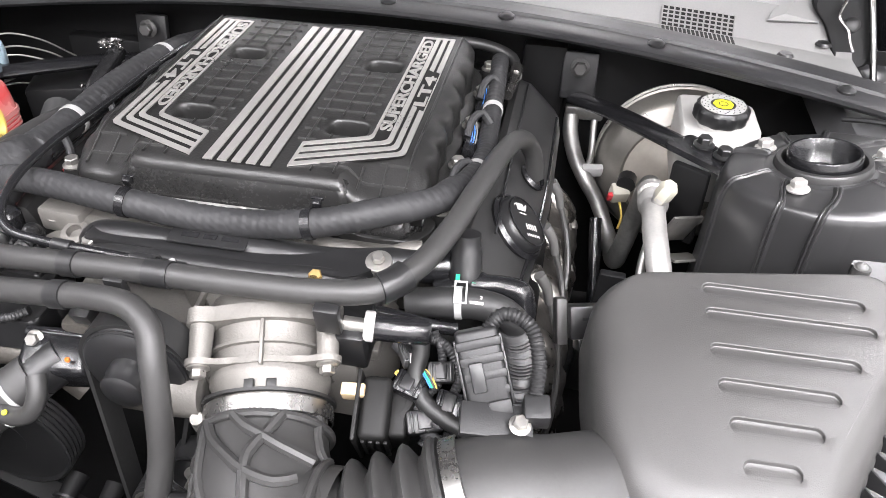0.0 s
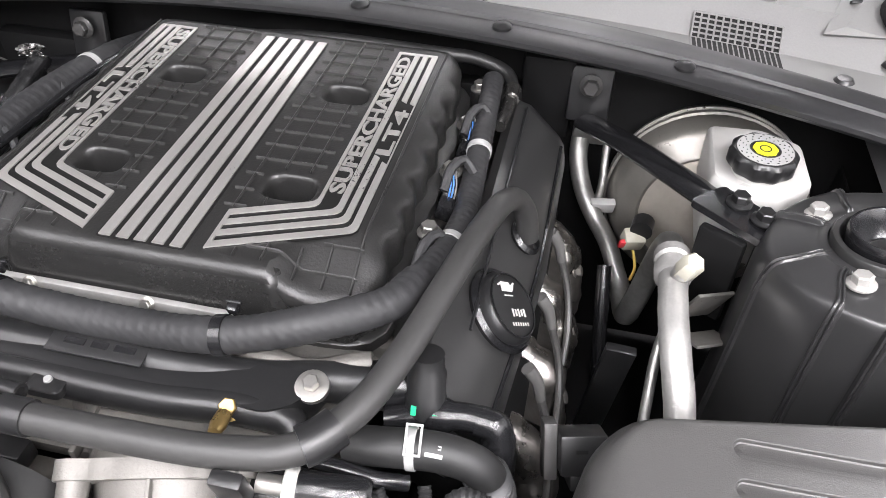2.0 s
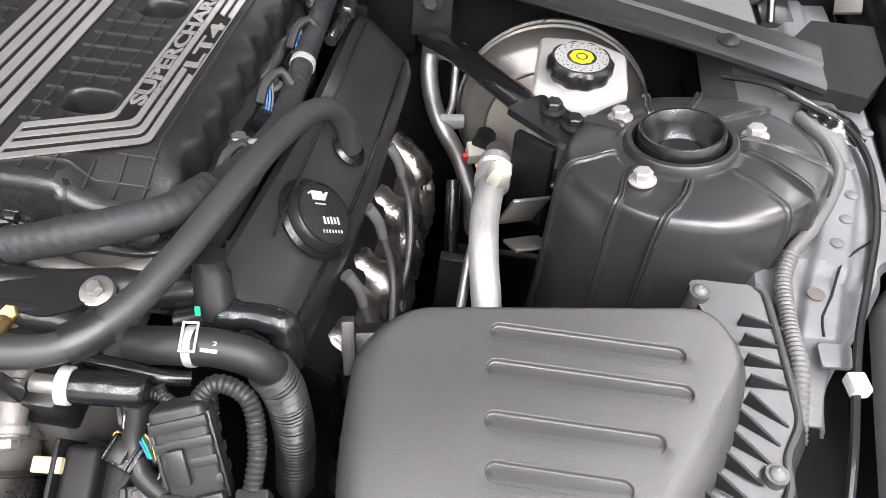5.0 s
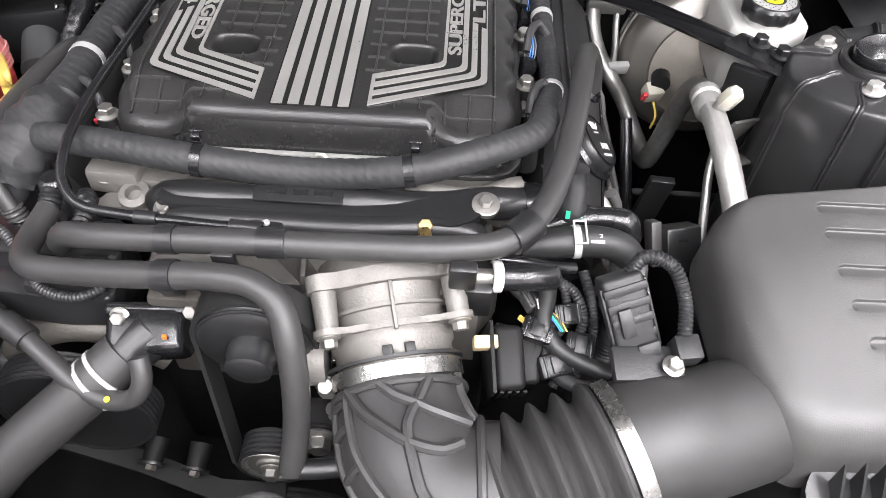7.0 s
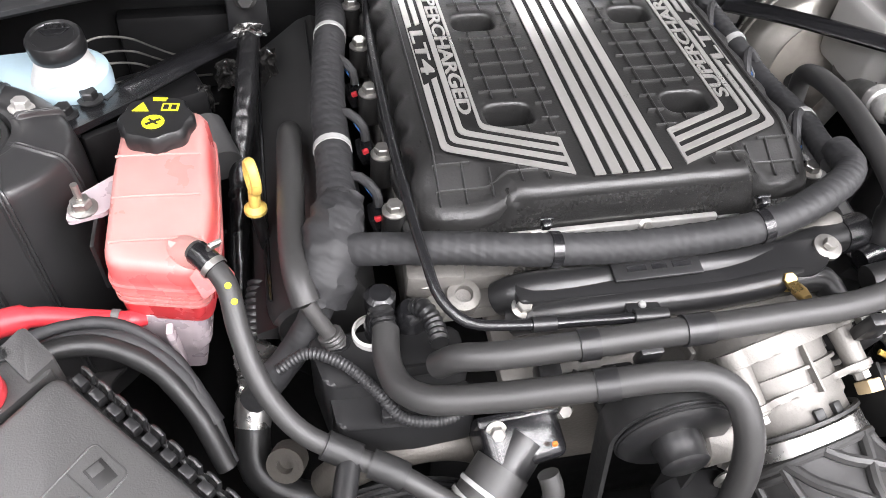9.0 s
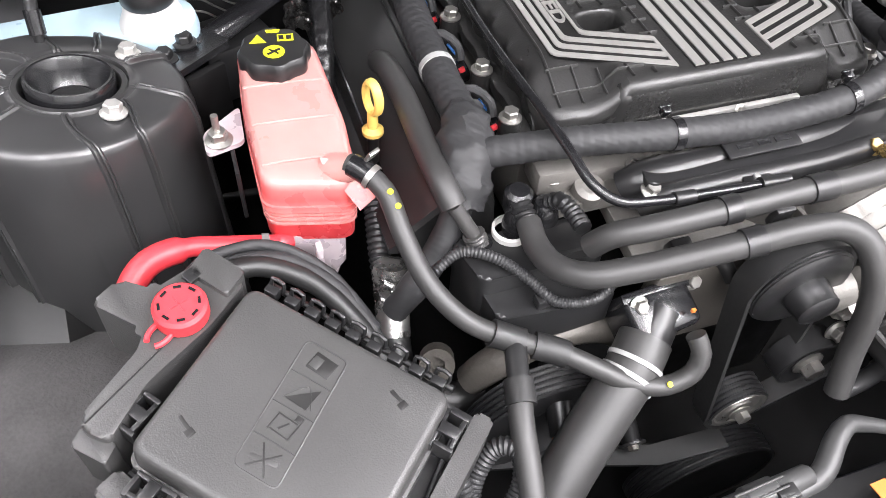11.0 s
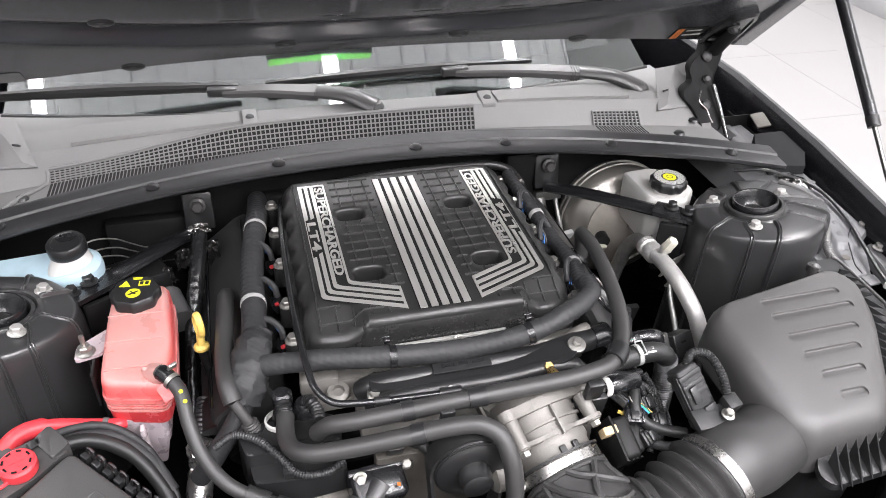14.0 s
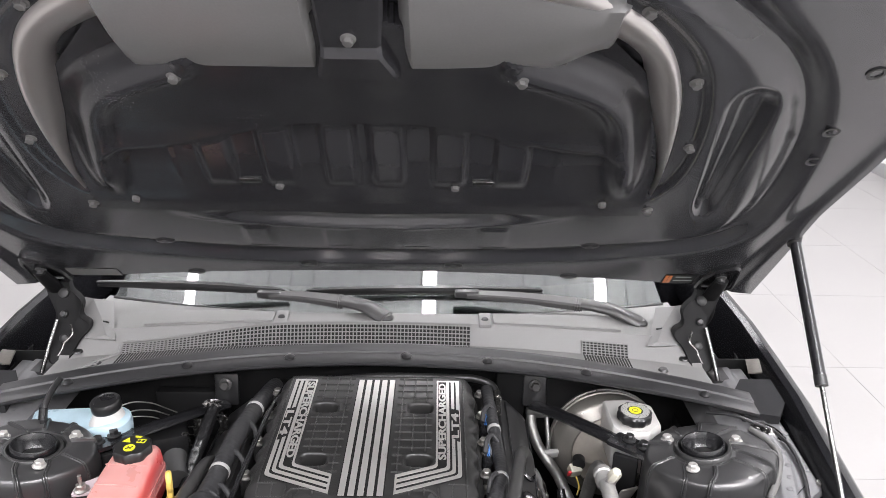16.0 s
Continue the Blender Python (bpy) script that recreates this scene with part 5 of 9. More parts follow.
def on_elbow(t, a, r):
    """A point on the duct: t along it, a degrees round it."""
    i = min(len(dense) - 2, max(0, int(t * (len(dense) - 1))))
    d = (dense[i + 1] - dense[max(0, i - 1)]).normalized()
    x = d.cross(V(0, 0, 1)).normalized()
    y = x.cross(d)
    return dense[i] + (x * math.cos(radians(a)) + y * math.sin(radians(a))) * r


for a0, a1, t0, t1 in ((34, 36, 0.05, 0.96), (2, 4, 0.05, 0.96), (150, 140, 0.04, 0.90)):
    part("long_rib", tube([on_elbow(t0 + (t1 - t0) * k / 8, a0 + (a1 - a0) * k / 8, 0.0578 + 0.0055 * sst(0, 0.5, t0 + (t1 - t0) * k / 8)) for k in range(9)], 0.0046, 8, 0.008), M_RUB, elb)
for a0, a1, t0, t1 in ((38, 104, 0.08, 0.72), (112, 40, 0.08, 0.88), (70, 128, 0.06, 0.55)):
    part("cross_rib", tube([on_elbow(t0 + (t1 - t0) * k / 5, a0 + (a1 - a0) * k / 5, 0.0585 + 0.0055 * sst(0, 0.5, t0 + (t1 - t0) * k / 5)) for k in range(6)], 0.0052, 8, 0.008), M_RUB, elb)
for k in range(6):
    t = 0.10 + 0.165 * k
    part("rung", tube([on_elbow(t, a, 0.0578 + 0.0055 * sst(0, 0.5, t)) for a in (2, 12, 24, 35)], 0.0042, 8, 0.008), M_RUB, elb)
part("hoop_rib", tube([on_elbow(0.07, a, 0.0590) for a in range(-80, 261, 12)], 0.0042, 8, 0.01), M_RUB, elb)
part("hoop_rib", tube([on_elbow(0.95, a, 0.0636) for a in range(0, 150, 12)], 0.0042, 8, 0.01), M_RUB, elb)
B0, B1 = V(0.196, -0.511, 0.721), V(0.300, -0.474, 0.752)
bd = (B1 - B0).normalized()
prof = []
nb = 5
LB = (B1 - B0).length
for i in range(nb * 8 + 1):
    t = i / (nb * 8)
    prof.append((0.0590 + 0.0072 * math.cos(2 * math.pi * nb * t + math.pi) * (1 if 0.02 < t < 0.98 else 0.4), LB * t))
part("bellows", lathe(prof, frame_to(B0, B1), 40), M_RUB, elb, "black rubber bellows")
for at, dr, r in ((TB_ + (TB_ - TA).normalized() * -0.004, (TB_ - TA).normalized(), 0.0595), (B1 + bd * 0.004, bd, 0.0605)):
    cl = part("hose_clamp", lathe([(r - 0.001, -0.0075), (r + 0.001, -0.007), (r + 0.001, 0.007), (r - 0.001, 0.0075)], frame_to(at, at + dr), 48), M_BAND, elb, "bright steel band clamp")
    part("clamp_edge", lathe([(r + 0.003, -0.0125), (r + 0.003, -0.0095), (r - 0.002, -0.0095), (r - 0.002, -0.0125), (r + 0.003, -0.0125)], frame_to(at, at + dr), 40), M_RUBD, cl)
    side = V(-0.92, -0.2, -0.1) if r < 0.06 else V(0.25, -0.75, -0.6)
    side = (side - dr * side.dot(dr)).normalized()
    q = at + side * (r + 0.006)
    tang = dr.cross(side).normalized()
    part("clamp_screw", tube([q - tang * 0.012, q + tang * 0.012], lambda s, L: 0.0065 + (0.0012 if s > L * 0.6 else 0), 10, 0.004), M_STEEL, cl)

# ---- air filter box ----
ab = thing("air_filter_box", (0.54, -0.35, 0.60), "charcoal plastic air filter box with grooved lid", "air filter box")


def ab_z(x, y):
    return 0.855 + 0.15 * (y + 0.25) - 0.55 * max(0.0, -0.30 - y) ** 2


AB_TOP = [(0.396, -0.285), (0.423, -0.250), (0.655, -0.214), (0.678, -0.250), (0.664, -0.310), (0.590, -0.448), (0.566, -0.468), (0.452, -0.474), (0.428, -0.455), (0.405, -0.380)]
ctr = V(0.53, -0.35, 0)


def ab_ring(k, dz, r=0.035):
    pts = round_poly(AB_TOP, r, 4)
    out = []
    for x, y in pts:
        d = V(x, y, 0) - ctr
        d = d * (1 + k * (1 - 0.62 * sst(-0.31, -0.25, y) * (k < 0)) / d.length)
        out.append(V(ctr.x + d.x, ctr.y + d.y, ab_z(ctr.x + d.x, ctr.y + d.y) + dz))
    return out


GROOVES = ((0.487, 0.633, -0.2645), (0.488, 0.638, -0.294), (0.491, 0.618, -0.333), (0.496, 0.597, -0.367), (0.504, 0.580, -0.401), (0.513, 0.560, -0.435))


def groove_loop(x0, x1, y, w, drop):
    """Long rounded outline of one groove, bowed a little, deep at the back and running out to the front."""
    right = [(x1 - 0.0085 + w * math.sin(radians(a)), y + w * math.cos(radians(a))) for a in range(0, 181, 18)]
    left = [(x0 + 0.0085 - w * math.sin(radians(a)), y - w * math.cos(radians(a))) for a in range(0, 181, 18)]
    out = []
    for px, py in right + left:
        bow = 0.0045 * ((px - x0) / (x1 - x0) - 0.35) ** 2 * (x1 - x0) / 0.14
        out.append(V(px, py + bow, ab_z(px, py + bow) - drop * (0.22 + 0.78 * sst(y - w, y + w * 0.6, py))))
    return out


def lid_with_grooves():
    bm = loft([ab_ring(k, dz) for k, dz in ((-0.022, 0.0), (-0.016, -0.0006), (-0.010, -0.0022), (-0.004, -0.0052), (0.001, -0.0095), (0.005, -0.015), (0.008, -0.022), (0.010, -0.032), (0.012, -0.060), (0.013, -0.075))][::-1], False, False)
    top = [bm.verts.new(p) for p in ab_ring(-0.022, 0.0)]
    mouths = []
    for x0, x1, y in GROOVES:
        rings = [[bm.verts.new(p) for p in groove_loop(x0, x1, y, w, d)] for w, d in ((0.0080, 0.0), (0.0074, 0.0006), (0.0071, 0.0034), (0.0062, 0.0041), (0.0034, 0.0041))]
        n = len(rings[0])
        for ra, rb in zip(rings, rings[1:]):
            for i in range(n):
                bm.faces.new((ra[i], ra[(i + 1) % n], rb[(i + 1) % n], rb[i]))
        bm.faces.new(rings[-1])
        mouths.append(rings[0])
    vs = list(top)
    ends = [len(top)]
    for ring in mouths:
        vs += ring
        ends.append(len(vs))
    links, base = [], 0
    for end in ends:
        links += [(i, i + 1 if i + 1 < end else base) for i in range(base, end)]
        base = end
    rim = [(v.co.x, v.co.y) for v in top]
    holes = [[(v.co.x, v.co.y) for v in ring] for ring in mouths]
    net = [(0.40 + 0.012 * i, -0.48 + 0.012 * j) for i in range(24) for j in range(23)]
    marks = rim + [p for h in holes for p in h]
    net = [p for p in net if within(*p, rim) and not any(within(*p, h) for h in holes) and min((p[0] - q[0]) ** 2 + (p[1] - q[1]) ** 2 for q in marks) > 0.00002]
    flat = [Vector((v.co.x, v.co.y)) for v in vs] + [Vector(p) for p in net]
    vs += [bm.verts.new(V(x, y, ab_z(x, y))) for x, y in net]
    res = delaunay_2d_cdt(flat, links, [], 0, 1e-6)
    for f in res[2]:
        ids = [res[3][i][0] for i in f if res[3][i]]
        if len(set(ids)) != 3:
            continue
        mx, my = sum(flat[i].x for i in ids) / 3, sum(flat[i].y for i in ids) / 3
        if within(mx, my, rim) and not any(within(mx, my, h) for h in holes):
            bm.faces.new([vs[i] for i in ids])
    return bm


part("lid", lid_with_grooves(), M_PLG, ab, "smooth charcoal lid with pressed grooves", angle=32)
FL = [(0.640, -0.172), (0.703, -0.170), (0.722, -0.283), (0.708, -0.312), (0.711, -0.334), (0.618, -0.492), (0.590, -0.512), (0.470, -0.518), (0.452, -0.500), (0.470, -0.468), (0.556, -0.462), (0.598, -0.424), (0.672, -0.290), (0.660, -0.215)]


def fl_z(y):
    return 0.818 + 0.17 * (y + 0.3) - 0.40 * max(0.0, -0.40 - y)


part("flange", loft([[V(x, y, fl_z(y) + dz) for x, y in round_poly(FL, 0.012, 3)] for dz in (-0.012, 0.0)]), M_PLA, ab, "ribbed sealing flange")
part("flange_rim", tube([(x, y, fl_z(y) + 0.001) for x, y in round_poly(FL[:8], 0.012, 4)[6:-6]], 0.0028, 8, 0.01), M_FUSE, ab)
part("lower_rim", tube([(x + 0.006, y - 0.004, fl_z(y) - 0.016) for x, y in round_poly(FL[:8], 0.012, 4)[6:-6]], 0.0042, 8, 0.01), M_PLA, ab)
part("lower_case", loft([[V(ctr.x + (x - ctr.x) * k + 0.012, ctr.y + (y - ctr.y) * k, z) for x, y in round_poly(AB_TOP, 0.03, 4)] for k, z in ((0.92, 0.50), (1.02, 0.70), (1.06, 0.755), (1.06, 0.770))]), M_PLA, ab)
edge = [V(0.686, -0.200, 0), V(0.690, -0.268, 0), V(0.598, -0.466, 0), V(0.574, -0.487, 0), V(0.468, -0.496, 0)]
for ea, eb in zip(edge, edge[1:]):
    n_ = (eb - ea).cross(V(0, 0, 1)).normalized()
    if n_.x - n_.y < 0:
        n_ = -n_
    for i in range(max(1, round((eb - ea).length / 0.0165))):
        a = ea.lerp(eb, (i + 0.5) / max(1, round((eb - ea).length / 0.0165)))
        tz = ab_z(a.x, a.y)
        pts = [a - n_ * 0.006 + V(0, 0, tz - 0.014), a + n_ * 0.029 + V(0, 0, fl_z((a + n_ * 0.029).y)), a - n_ * 0.006 + V(0, 0, fl_z(a.y) - 0.004)]
        tdir = n_.cross(V(0, 0, 1)) * 0.0012
        part("gusset", loft([[p - tdir for p in pts], [p + tdir for p in pts]]), M_PLA, ab, smooth=False)
for p in ((0.700, -0.326, 0.818), (0.651, -0.186, 0.842)):
    part("screw_boss", lathe([(0, -0.03), (0.009, -0.03), (0.0085, 0.0), (0, 0.0)], Matrix.Translation(p), 16), M_PLG, ab)
    part("screw", lathe([(0, 0.0035), (0.002, 0.0045), (0.0045, 0.003), (0.006, 0.001), (0.006, -0.002)], Matrix.Translation(p), 16), M_LABD, ab)
part("neck", tube([B1 - bd * 0.005, B1 + bd * 0.03, V(0.365, -0.455, 0.754), V(0.41, -0.436, 0.748), V(0.46, -0.412, 0.738)], lambda s, L: 0.0565, 36, 0.008), M_RUB, ab, "round charcoal outlet neck")
part("neck_lip", tube([(0.30, -0.50, 0.675), (0.36, -0.505, 0.690), (0.43, -0.52, 0.70)], 0.006, 8), M_PLG, ab)

# ---- air flow sensor on the neck, with its conduit ----
maf = thing("air_flow_sensor", (0.315, -0.405, 0.80), "dark grey air flow sensor plug on the intake neck", "sensor")
mm = Matrix.Translation((0.303, -0.388, 0.822)) @ pose(0, 0, 0, 52, 0, 10) @ pose(0, 0, 0, 0, 0, 13)
part("plug_body", box((0.037, 0.076, 0.025), mm @ pose(0, 0.006, 0), 0.004, 3), M_MAF, maf)
for k, oy in enumerate((0.032, 0.018, 0.004, -0.010)):
    part("plug_step", box((0.0395 - 0.001 * k, 0.0085, 0.0285 - 0.0012 * k), mm @ pose(0.0005 * k, oy, 0), 0.0022), M_MAF, maf)
for sx in (-1, 1):
    part("side_rail", box((0.0025, 0.062, 0.008), mm @ pose(0.0198 * sx, 0.006, 0.006), 0.0008), M_PLA, maf)
part("lock_slide", box((0.012, 0.026, 0.005), mm @ pose(-0.006, 0.004, 0.0150), 0.0015), M_PLA, maf)
for k in range(2):
    part("print_bar", box((0.012, 0.002, 0.0006), mm @ pose(-0.006 + 0.002 * k, 0.026 - 0.004 * k, 0.0127)), M_PLA, maf, smooth=False)
part("latch_block", box((0.020, 0.016, 0.010), mm @ pose(0.008, -0.026, 0.012), 0.002), M_MAF, maf)
part("latch_block", box((0.044, 0.016, 0.020), mm @ pose(0.002, -0.038, 0.0), 0.003), M_MAF, maf)
for k in range(3):
    part("latch_rib", box((0.002, 0.018, 0.006), mm @ pose(-0.014 + 0.009 * k, -0.036, 0.012), 0.0005), M_MAF, maf)
part("mount_plate", box((0.062, 0.03, 0.010), Matrix.Translation((0.318, -0.42, 0.806)) @ pose(0, 0, 0, 18, 5, 8), 0.002), M_MAF, maf)
bolt(maf, (0.338, -0.425, 0.812), (0.1, -0.2, 1), 0.006)
part("conduit", corrugated([(0.296, -0.366, 0.850), (0.312, -0.352, 0.866), (0.335, -0.357, 0.862), (0.347, -0.380, 0.845), (0.348, -0.402, 0.826)], 0.0062, 0.0038), M_MAF, maf, "grey corrugated conduit")
part("clip_plug", box((0.022, 0.022, 0.022), pose(0.350, -0.410, 0.815, 15, 0, 10), 0.002), M_MAF, maf)

# ---- coolant fittings behind the sensor ----
wf = thing("coolant_fitting", (0.28, -0.27, 0.78), "black moulded coolant fittings with white spring clip", "coolant fitting")
part("stand_pipe", lathe([(0, 0), (0.016, 0), (0.017, 0.02), (0.0155, 0.022), (0.0155, 0.045), (0.0135, 0.048), (0.0135, 0.062), (0, 0.062)], frame_to((0.264, -0.252, 0.800), (0.262, -0.236, 0.862)), 22), M_PLA, wf)
for z, s_ in ((0.815, 1), (0.826, -1)):
    part("paint_mark", box((0.004, 0.002, 0.008), pose(0.266 + 0.008 * s_, -0.2645 + 0.002 * s_, z, -14)), M_GRN, wf, "green paint mark", smooth=False)
part("cross_pipe", tube([(0.235, -0.262, 0.800), (0.262, -0.256, 0.806), (0.295, -0.252, 0.810), (0.318, -0.252, 0.808)], lambda s, L: 0.014 if 0.4 < s / L < 0.62 else 0.0115, 16, 0.004), M_GLOSS, wf)
part("elbow_pipe", tube([(0.305, -0.252, 0.809), (0.321, -0.253, 0.806), (0.324, -0.256, 0.790), (0.324, -0.258, 0.765)], lambda s, L: 0.0125 if s / L < 0.5 else 0.0145, 16, 0.003), M_GLOSS, wf)
WH = [(0.215, -0.297, 0.812), (0.245, -0.297, 0.818), (0.285, -0.294, 0.820), (0.310, -0.293, 0.812), (0.324, -0.290, 0.790), (0.328, -0.288, 0.760)]
part("hose", tube(WH, 0.0152, 16), M_RUBD, wf)
clip = part("spring_clip", ring_on(WH, 0.325, 0.0034, 0.0162), M_LABEL, wf, "white spring clip")
for dx, dy, lx, ly in ((-0.0055, 0, 0.0020, 0.022), (0.0055, 0, 0.0020, 0.022), (0, 0.011, 0.013, 0.0020), (0, -0.011, 0.013, 0.0020)):
    part("spring_clip_bow", box((lx, ly, 0.0022), pose(0.266, -0.299, 0.8370, 24, 0, 6) @ pose(dx, dy, 0), 0.0006), M_LABEL, clip)
bars(wf, pose(0.284, -0.2995, 0.8338, 22, 0, 0), 2, 0.016, 0.006, 0.003, M_WHT, seed=3)
part("braided_sleeve", corrugated([(0.320, -0.291, 0.797), (0.327, -0.289, 0.770), (0.33, -0.29, 0.70), (0.325, -0.30, 0.62)], 0.017, 0.005, 16), M_CORR, wf, "braided black hose sleeve")
part("thin_pipe", tube([(0.18, -0.318, 0.815), (0.21, -0.318, 0.812), (0.245, -0.318, 0.806), (0.265, -0.312, 0.800)], 0.0065, 10), M_GLOSS, wf)

cs = thing("vapour_canister", (0.21, -0.345, 0.78), "black purge valve canister with white collar", "valve")
part("canister", lathe([(0, 0), (0.012, 0), (0.013, 0.004), (0.013, 0.05), (0.010, 0.054), (0, 0.054)], frame_to((0.192, -0.346, 0.822), (0.232, -0.340, 0.818)), 20), M_GLOSS, cs)
part("white_collar", lathe([(0.0125, 0), (0.0145, 0.001), (0.0145, 0.009), (0.0125, 0.010)], frame_to((0.184, -0.347, 0.8225), (0.232, -0.340, 0.818)), 20), M_WHT, cs, "white plastic collar")
part("metal_stub", tube([(0.165, -0.349, 0.824), (0.186, -0.347, 0.822)], 0.0075, 12), M_STEEL, cs)
part("down_hose", tube([(0.228, -0.340, 0.818), (0.238, -0.345, 0.805), (0.236, -0.362, 0.782), (0.248, -0.380, 0.768), (0.275, -0.392, 0.76), (0.30, -0.402, 0.758)], 0.0085, 12), M_RUBD, cs)
part("bracket", box((0.045, 0.045, 0.05), pose(0.165, -0.338, 0.80, 12), 0.004), M_PLA, cs)

rl2 = thing("relay_box", (0.39, -0.215, 0.74), "square black relay box on the inner apron", "relay")
rm = pose(0.392, -0.222, 0.752, 55, 0, 14)
part("case", box((0.040, 0.036, 0.030), rm, 0.003), M_PLA, rl2)
part("case_step", box((0.030, 0.016, 0.028), rm @ pose(0.004, -0.024, -0.002), 0.002), M_PLA, rl2)
part("case_slot", box((0.010, 0.003, 0.001), rm @ pose(-0.002, 0.004, 0.0152)), M_DARK, rl2, smooth=False)
part("bracket", box((0.012, 0.05, 0.02), rm @ pose(-0.026, 0.0, -0.006), 0.002), M_PLG, rl2)

# small connectors and conduits packed beside the throttle body
wc = thing("engine_wiring", (0.235, -0.355, 0.74), "cluster of black connectors and thin conduits beside the throttle body", "wiring")
for k, (x, y, z, w, d, h, rx, rz, mt) in enumerate(((0.232, -0.368, 0.772, 0.030, 0.022, 0.020, 20, -18, M_GLOSS), (0.258, -0.352, 0.780, 0.026, 0.020, 0.018, 35, 12, M_PLA), (0.226, -0.338, 0.786, 0.022, 0.026, 0.016, 10, 30, M_GREYC), (0.272, -0.375, 0.762, 0.028, 0.024, 0.020, 25, -8, M_GLOSS), (0.250, -0.390, 0.752, 0.034, 0.022, 0.018, 30, 20, M_PLA))):
    cn = part("connector", box((w, d, h), pose(x, y, z, rx, 0, rz), 0.003), mt, wc)
    cm_ = pose(x, y, z, rx, 0, rz)
    part("latch", box((w * 0.4, d * 0.7, 0.004), cm_ @ pose(0, 0, h / 2 + 0.0015), 0.001), M_PLA, cn)
    for q in range(3):
        part("rib", box((0.002, d * 0.9, 0.003), cm_ @ pose(-w * 0.35 + w * 0.35 * q, 0, h / 2 + 0.0008), 0.0006), mt, cn)
for P, r in (([(0.226, -0.338, 0.790), (0.240, -0.330, 0.800), (0.262, -0.335, 0.796), (0.275, -0.352, 0.776), (0.268, -0.372, 0.758), (0.25, -0.40, 0.73)], 0.0048), ([(0.246, -0.325, 0.806), (0.256, -0.338, 0.794), (0.258, -0.356, 0.775), (0.244, -0.372, 0.760), (0.222, -0.388, 0.742)], 0.0042), ([(0.276, -0.306, 0.790), (0.284, -0.33, 0.775), (0.286, -0.36, 0.752), (0.27, -0.392, 0.735)], 0.0052)):
    part("conduit", corrugated(P, r, 0.0034), M_CORR, wc)
for k, mt in enumerate((M_BLUW, M_GRN, M_PLG, M_YEL)):
    part("wire", tube([(0.228 + 0.002 * k, -0.352, 0.790), (0.240 + 0.003 * k, -0.360, 0.789 - 0.001 * k), (0.252 + 0.002 * k, -0.372, 0.780)], 0.0008, 5), mt, wc)
part("steel_tab", box((0.016, 0.010, 0.002), pose(0.236, -0.352, 0.795, 25, 10, 20), 0.0006), M_STEEL, wc)
part("branch", tube([(0.21, -0.33, 0.79), (0.232, -0.345, 0.775), (0.238, -0.37, 0.755), (0.26, -0.40, 0.742), (0.30, -0.41, 0.742)], wobbly(0.0075, 0.1, 60), 10), M_TAPE, wc)

# ---- valve covers ----
def valve_cover(s, y0, y1):
    vc = thing("valve_cover", (s * 0.3, (y0 + y1) / 2, 0.66), "black plastic valve cover sloping down from the engine", "valve cover", "valve covers")
    def sec(y, k=1.0, dz=0.0):
        P = [(0.240, 0.690), (0.246, 0.765), (0.258, 0.799), (0.268, 0.804), (0.284, 0.799), (0.326, 0.757), (0.334, 0.744), (0.338, 0.724), (0.330, 0.690), (0.290, 0.660)] if s > 0 else [(0.240, 0.690), (0.246, 0.765), (0.262, 0.799), (0.274, 0.803), (0.292, 0.796), (0.346, 0.752), (0.354, 0.738), (0.356, 0.722), (0.345, 0.690), (0.300, 0.660)]
        P = [(x - 0.018 * sst(-0.02, -0.20, y) * s * (s > 0), z) for x, z in P]
        c = (0.298, 0.73)
        return [V(s * (c[0] + (x - c[0]) * k), y, c[1] + (z - c[1]) * k + dz) for x, z in P]
    part("cover", loft([sec(y0 - 0.012, 0.80), sec(y0 - 0.008, 0.90), sec(y0 + 0.006, 0.97), sec(y0 + 0.02), sec((y0 + y1) / 2), sec(y1 - 0.02), sec(y1, 0.95), sec(y1 + 0.006, 0.85)]), M_VALV, vc, angle=28)
    part("rim", loft([[V(s * x, y, z) for x, z in ((0.345, 0.735), (0.366, 0.727), (0.366, 0.719), (0.345, 0.715))] for y in (y0 - 0.012, y1 + 0.006)]), M_PLA, vc) if s < 0 else None
    e = 0.349 if s < 0 else 0.330
    part("ridge", tube([(s * e - 0.018 * (s > 0), y0 + 0.01, 0.750), (s * e - 0.005 * (s > 0), -0.08, 0.750), (s * e, 0.0, 0.752), (s * e, y1 - 0.02, 0.752)], 0.0022, 6, 0.03), M_GLOSS, vc)
    part("ridge", tube([(s * 0.282, y0 + 0.06, 0.803), (s * 0.282, y1 - 0.02, 0.803)], 0.0016, 6, 0.05), M_PLA, vc)
    return vc


vcr = valve_cover(1, -0.215, 0.245)
part("front_slope", loft([[V(0.240, -0.165, 0.800), V(0.268, -0.175, 0.796), V(0.316, -0.185, 0.746), V(0.235, -0.165, 0.75)], [V(0.244, -0.205, 0.77), V(0.262, -0.232, 0.765), V(0.302, -0.242, 0.724), V(0.240, -0.215, 0.73)]]), M_PLA, vcr)
part("hose_port", lathe([(0.019, 0.0), (0.021, 0.004), (0.017, 0.008), (0.015, 0.002)], frame_to((0.309, 0.008, 0.776), (0.347, 0.008, 0.818)), 22), M_GLOSS, vcr)
oc = thing("oil_filler_cap", (0.31, -0.088, 0.77), "black oil filler cap with white symbols", "cap")
OCX = V(0.303, -0.098, 0.774)
om = Matrix.Translation(OCX) @ Matrix((V(0, 1, 0), V(-0.68, 0, 0.733), V(0.733, 0, 0.68))).transposed().to_4x4() @ Matrix.Scale(1.2, 4)
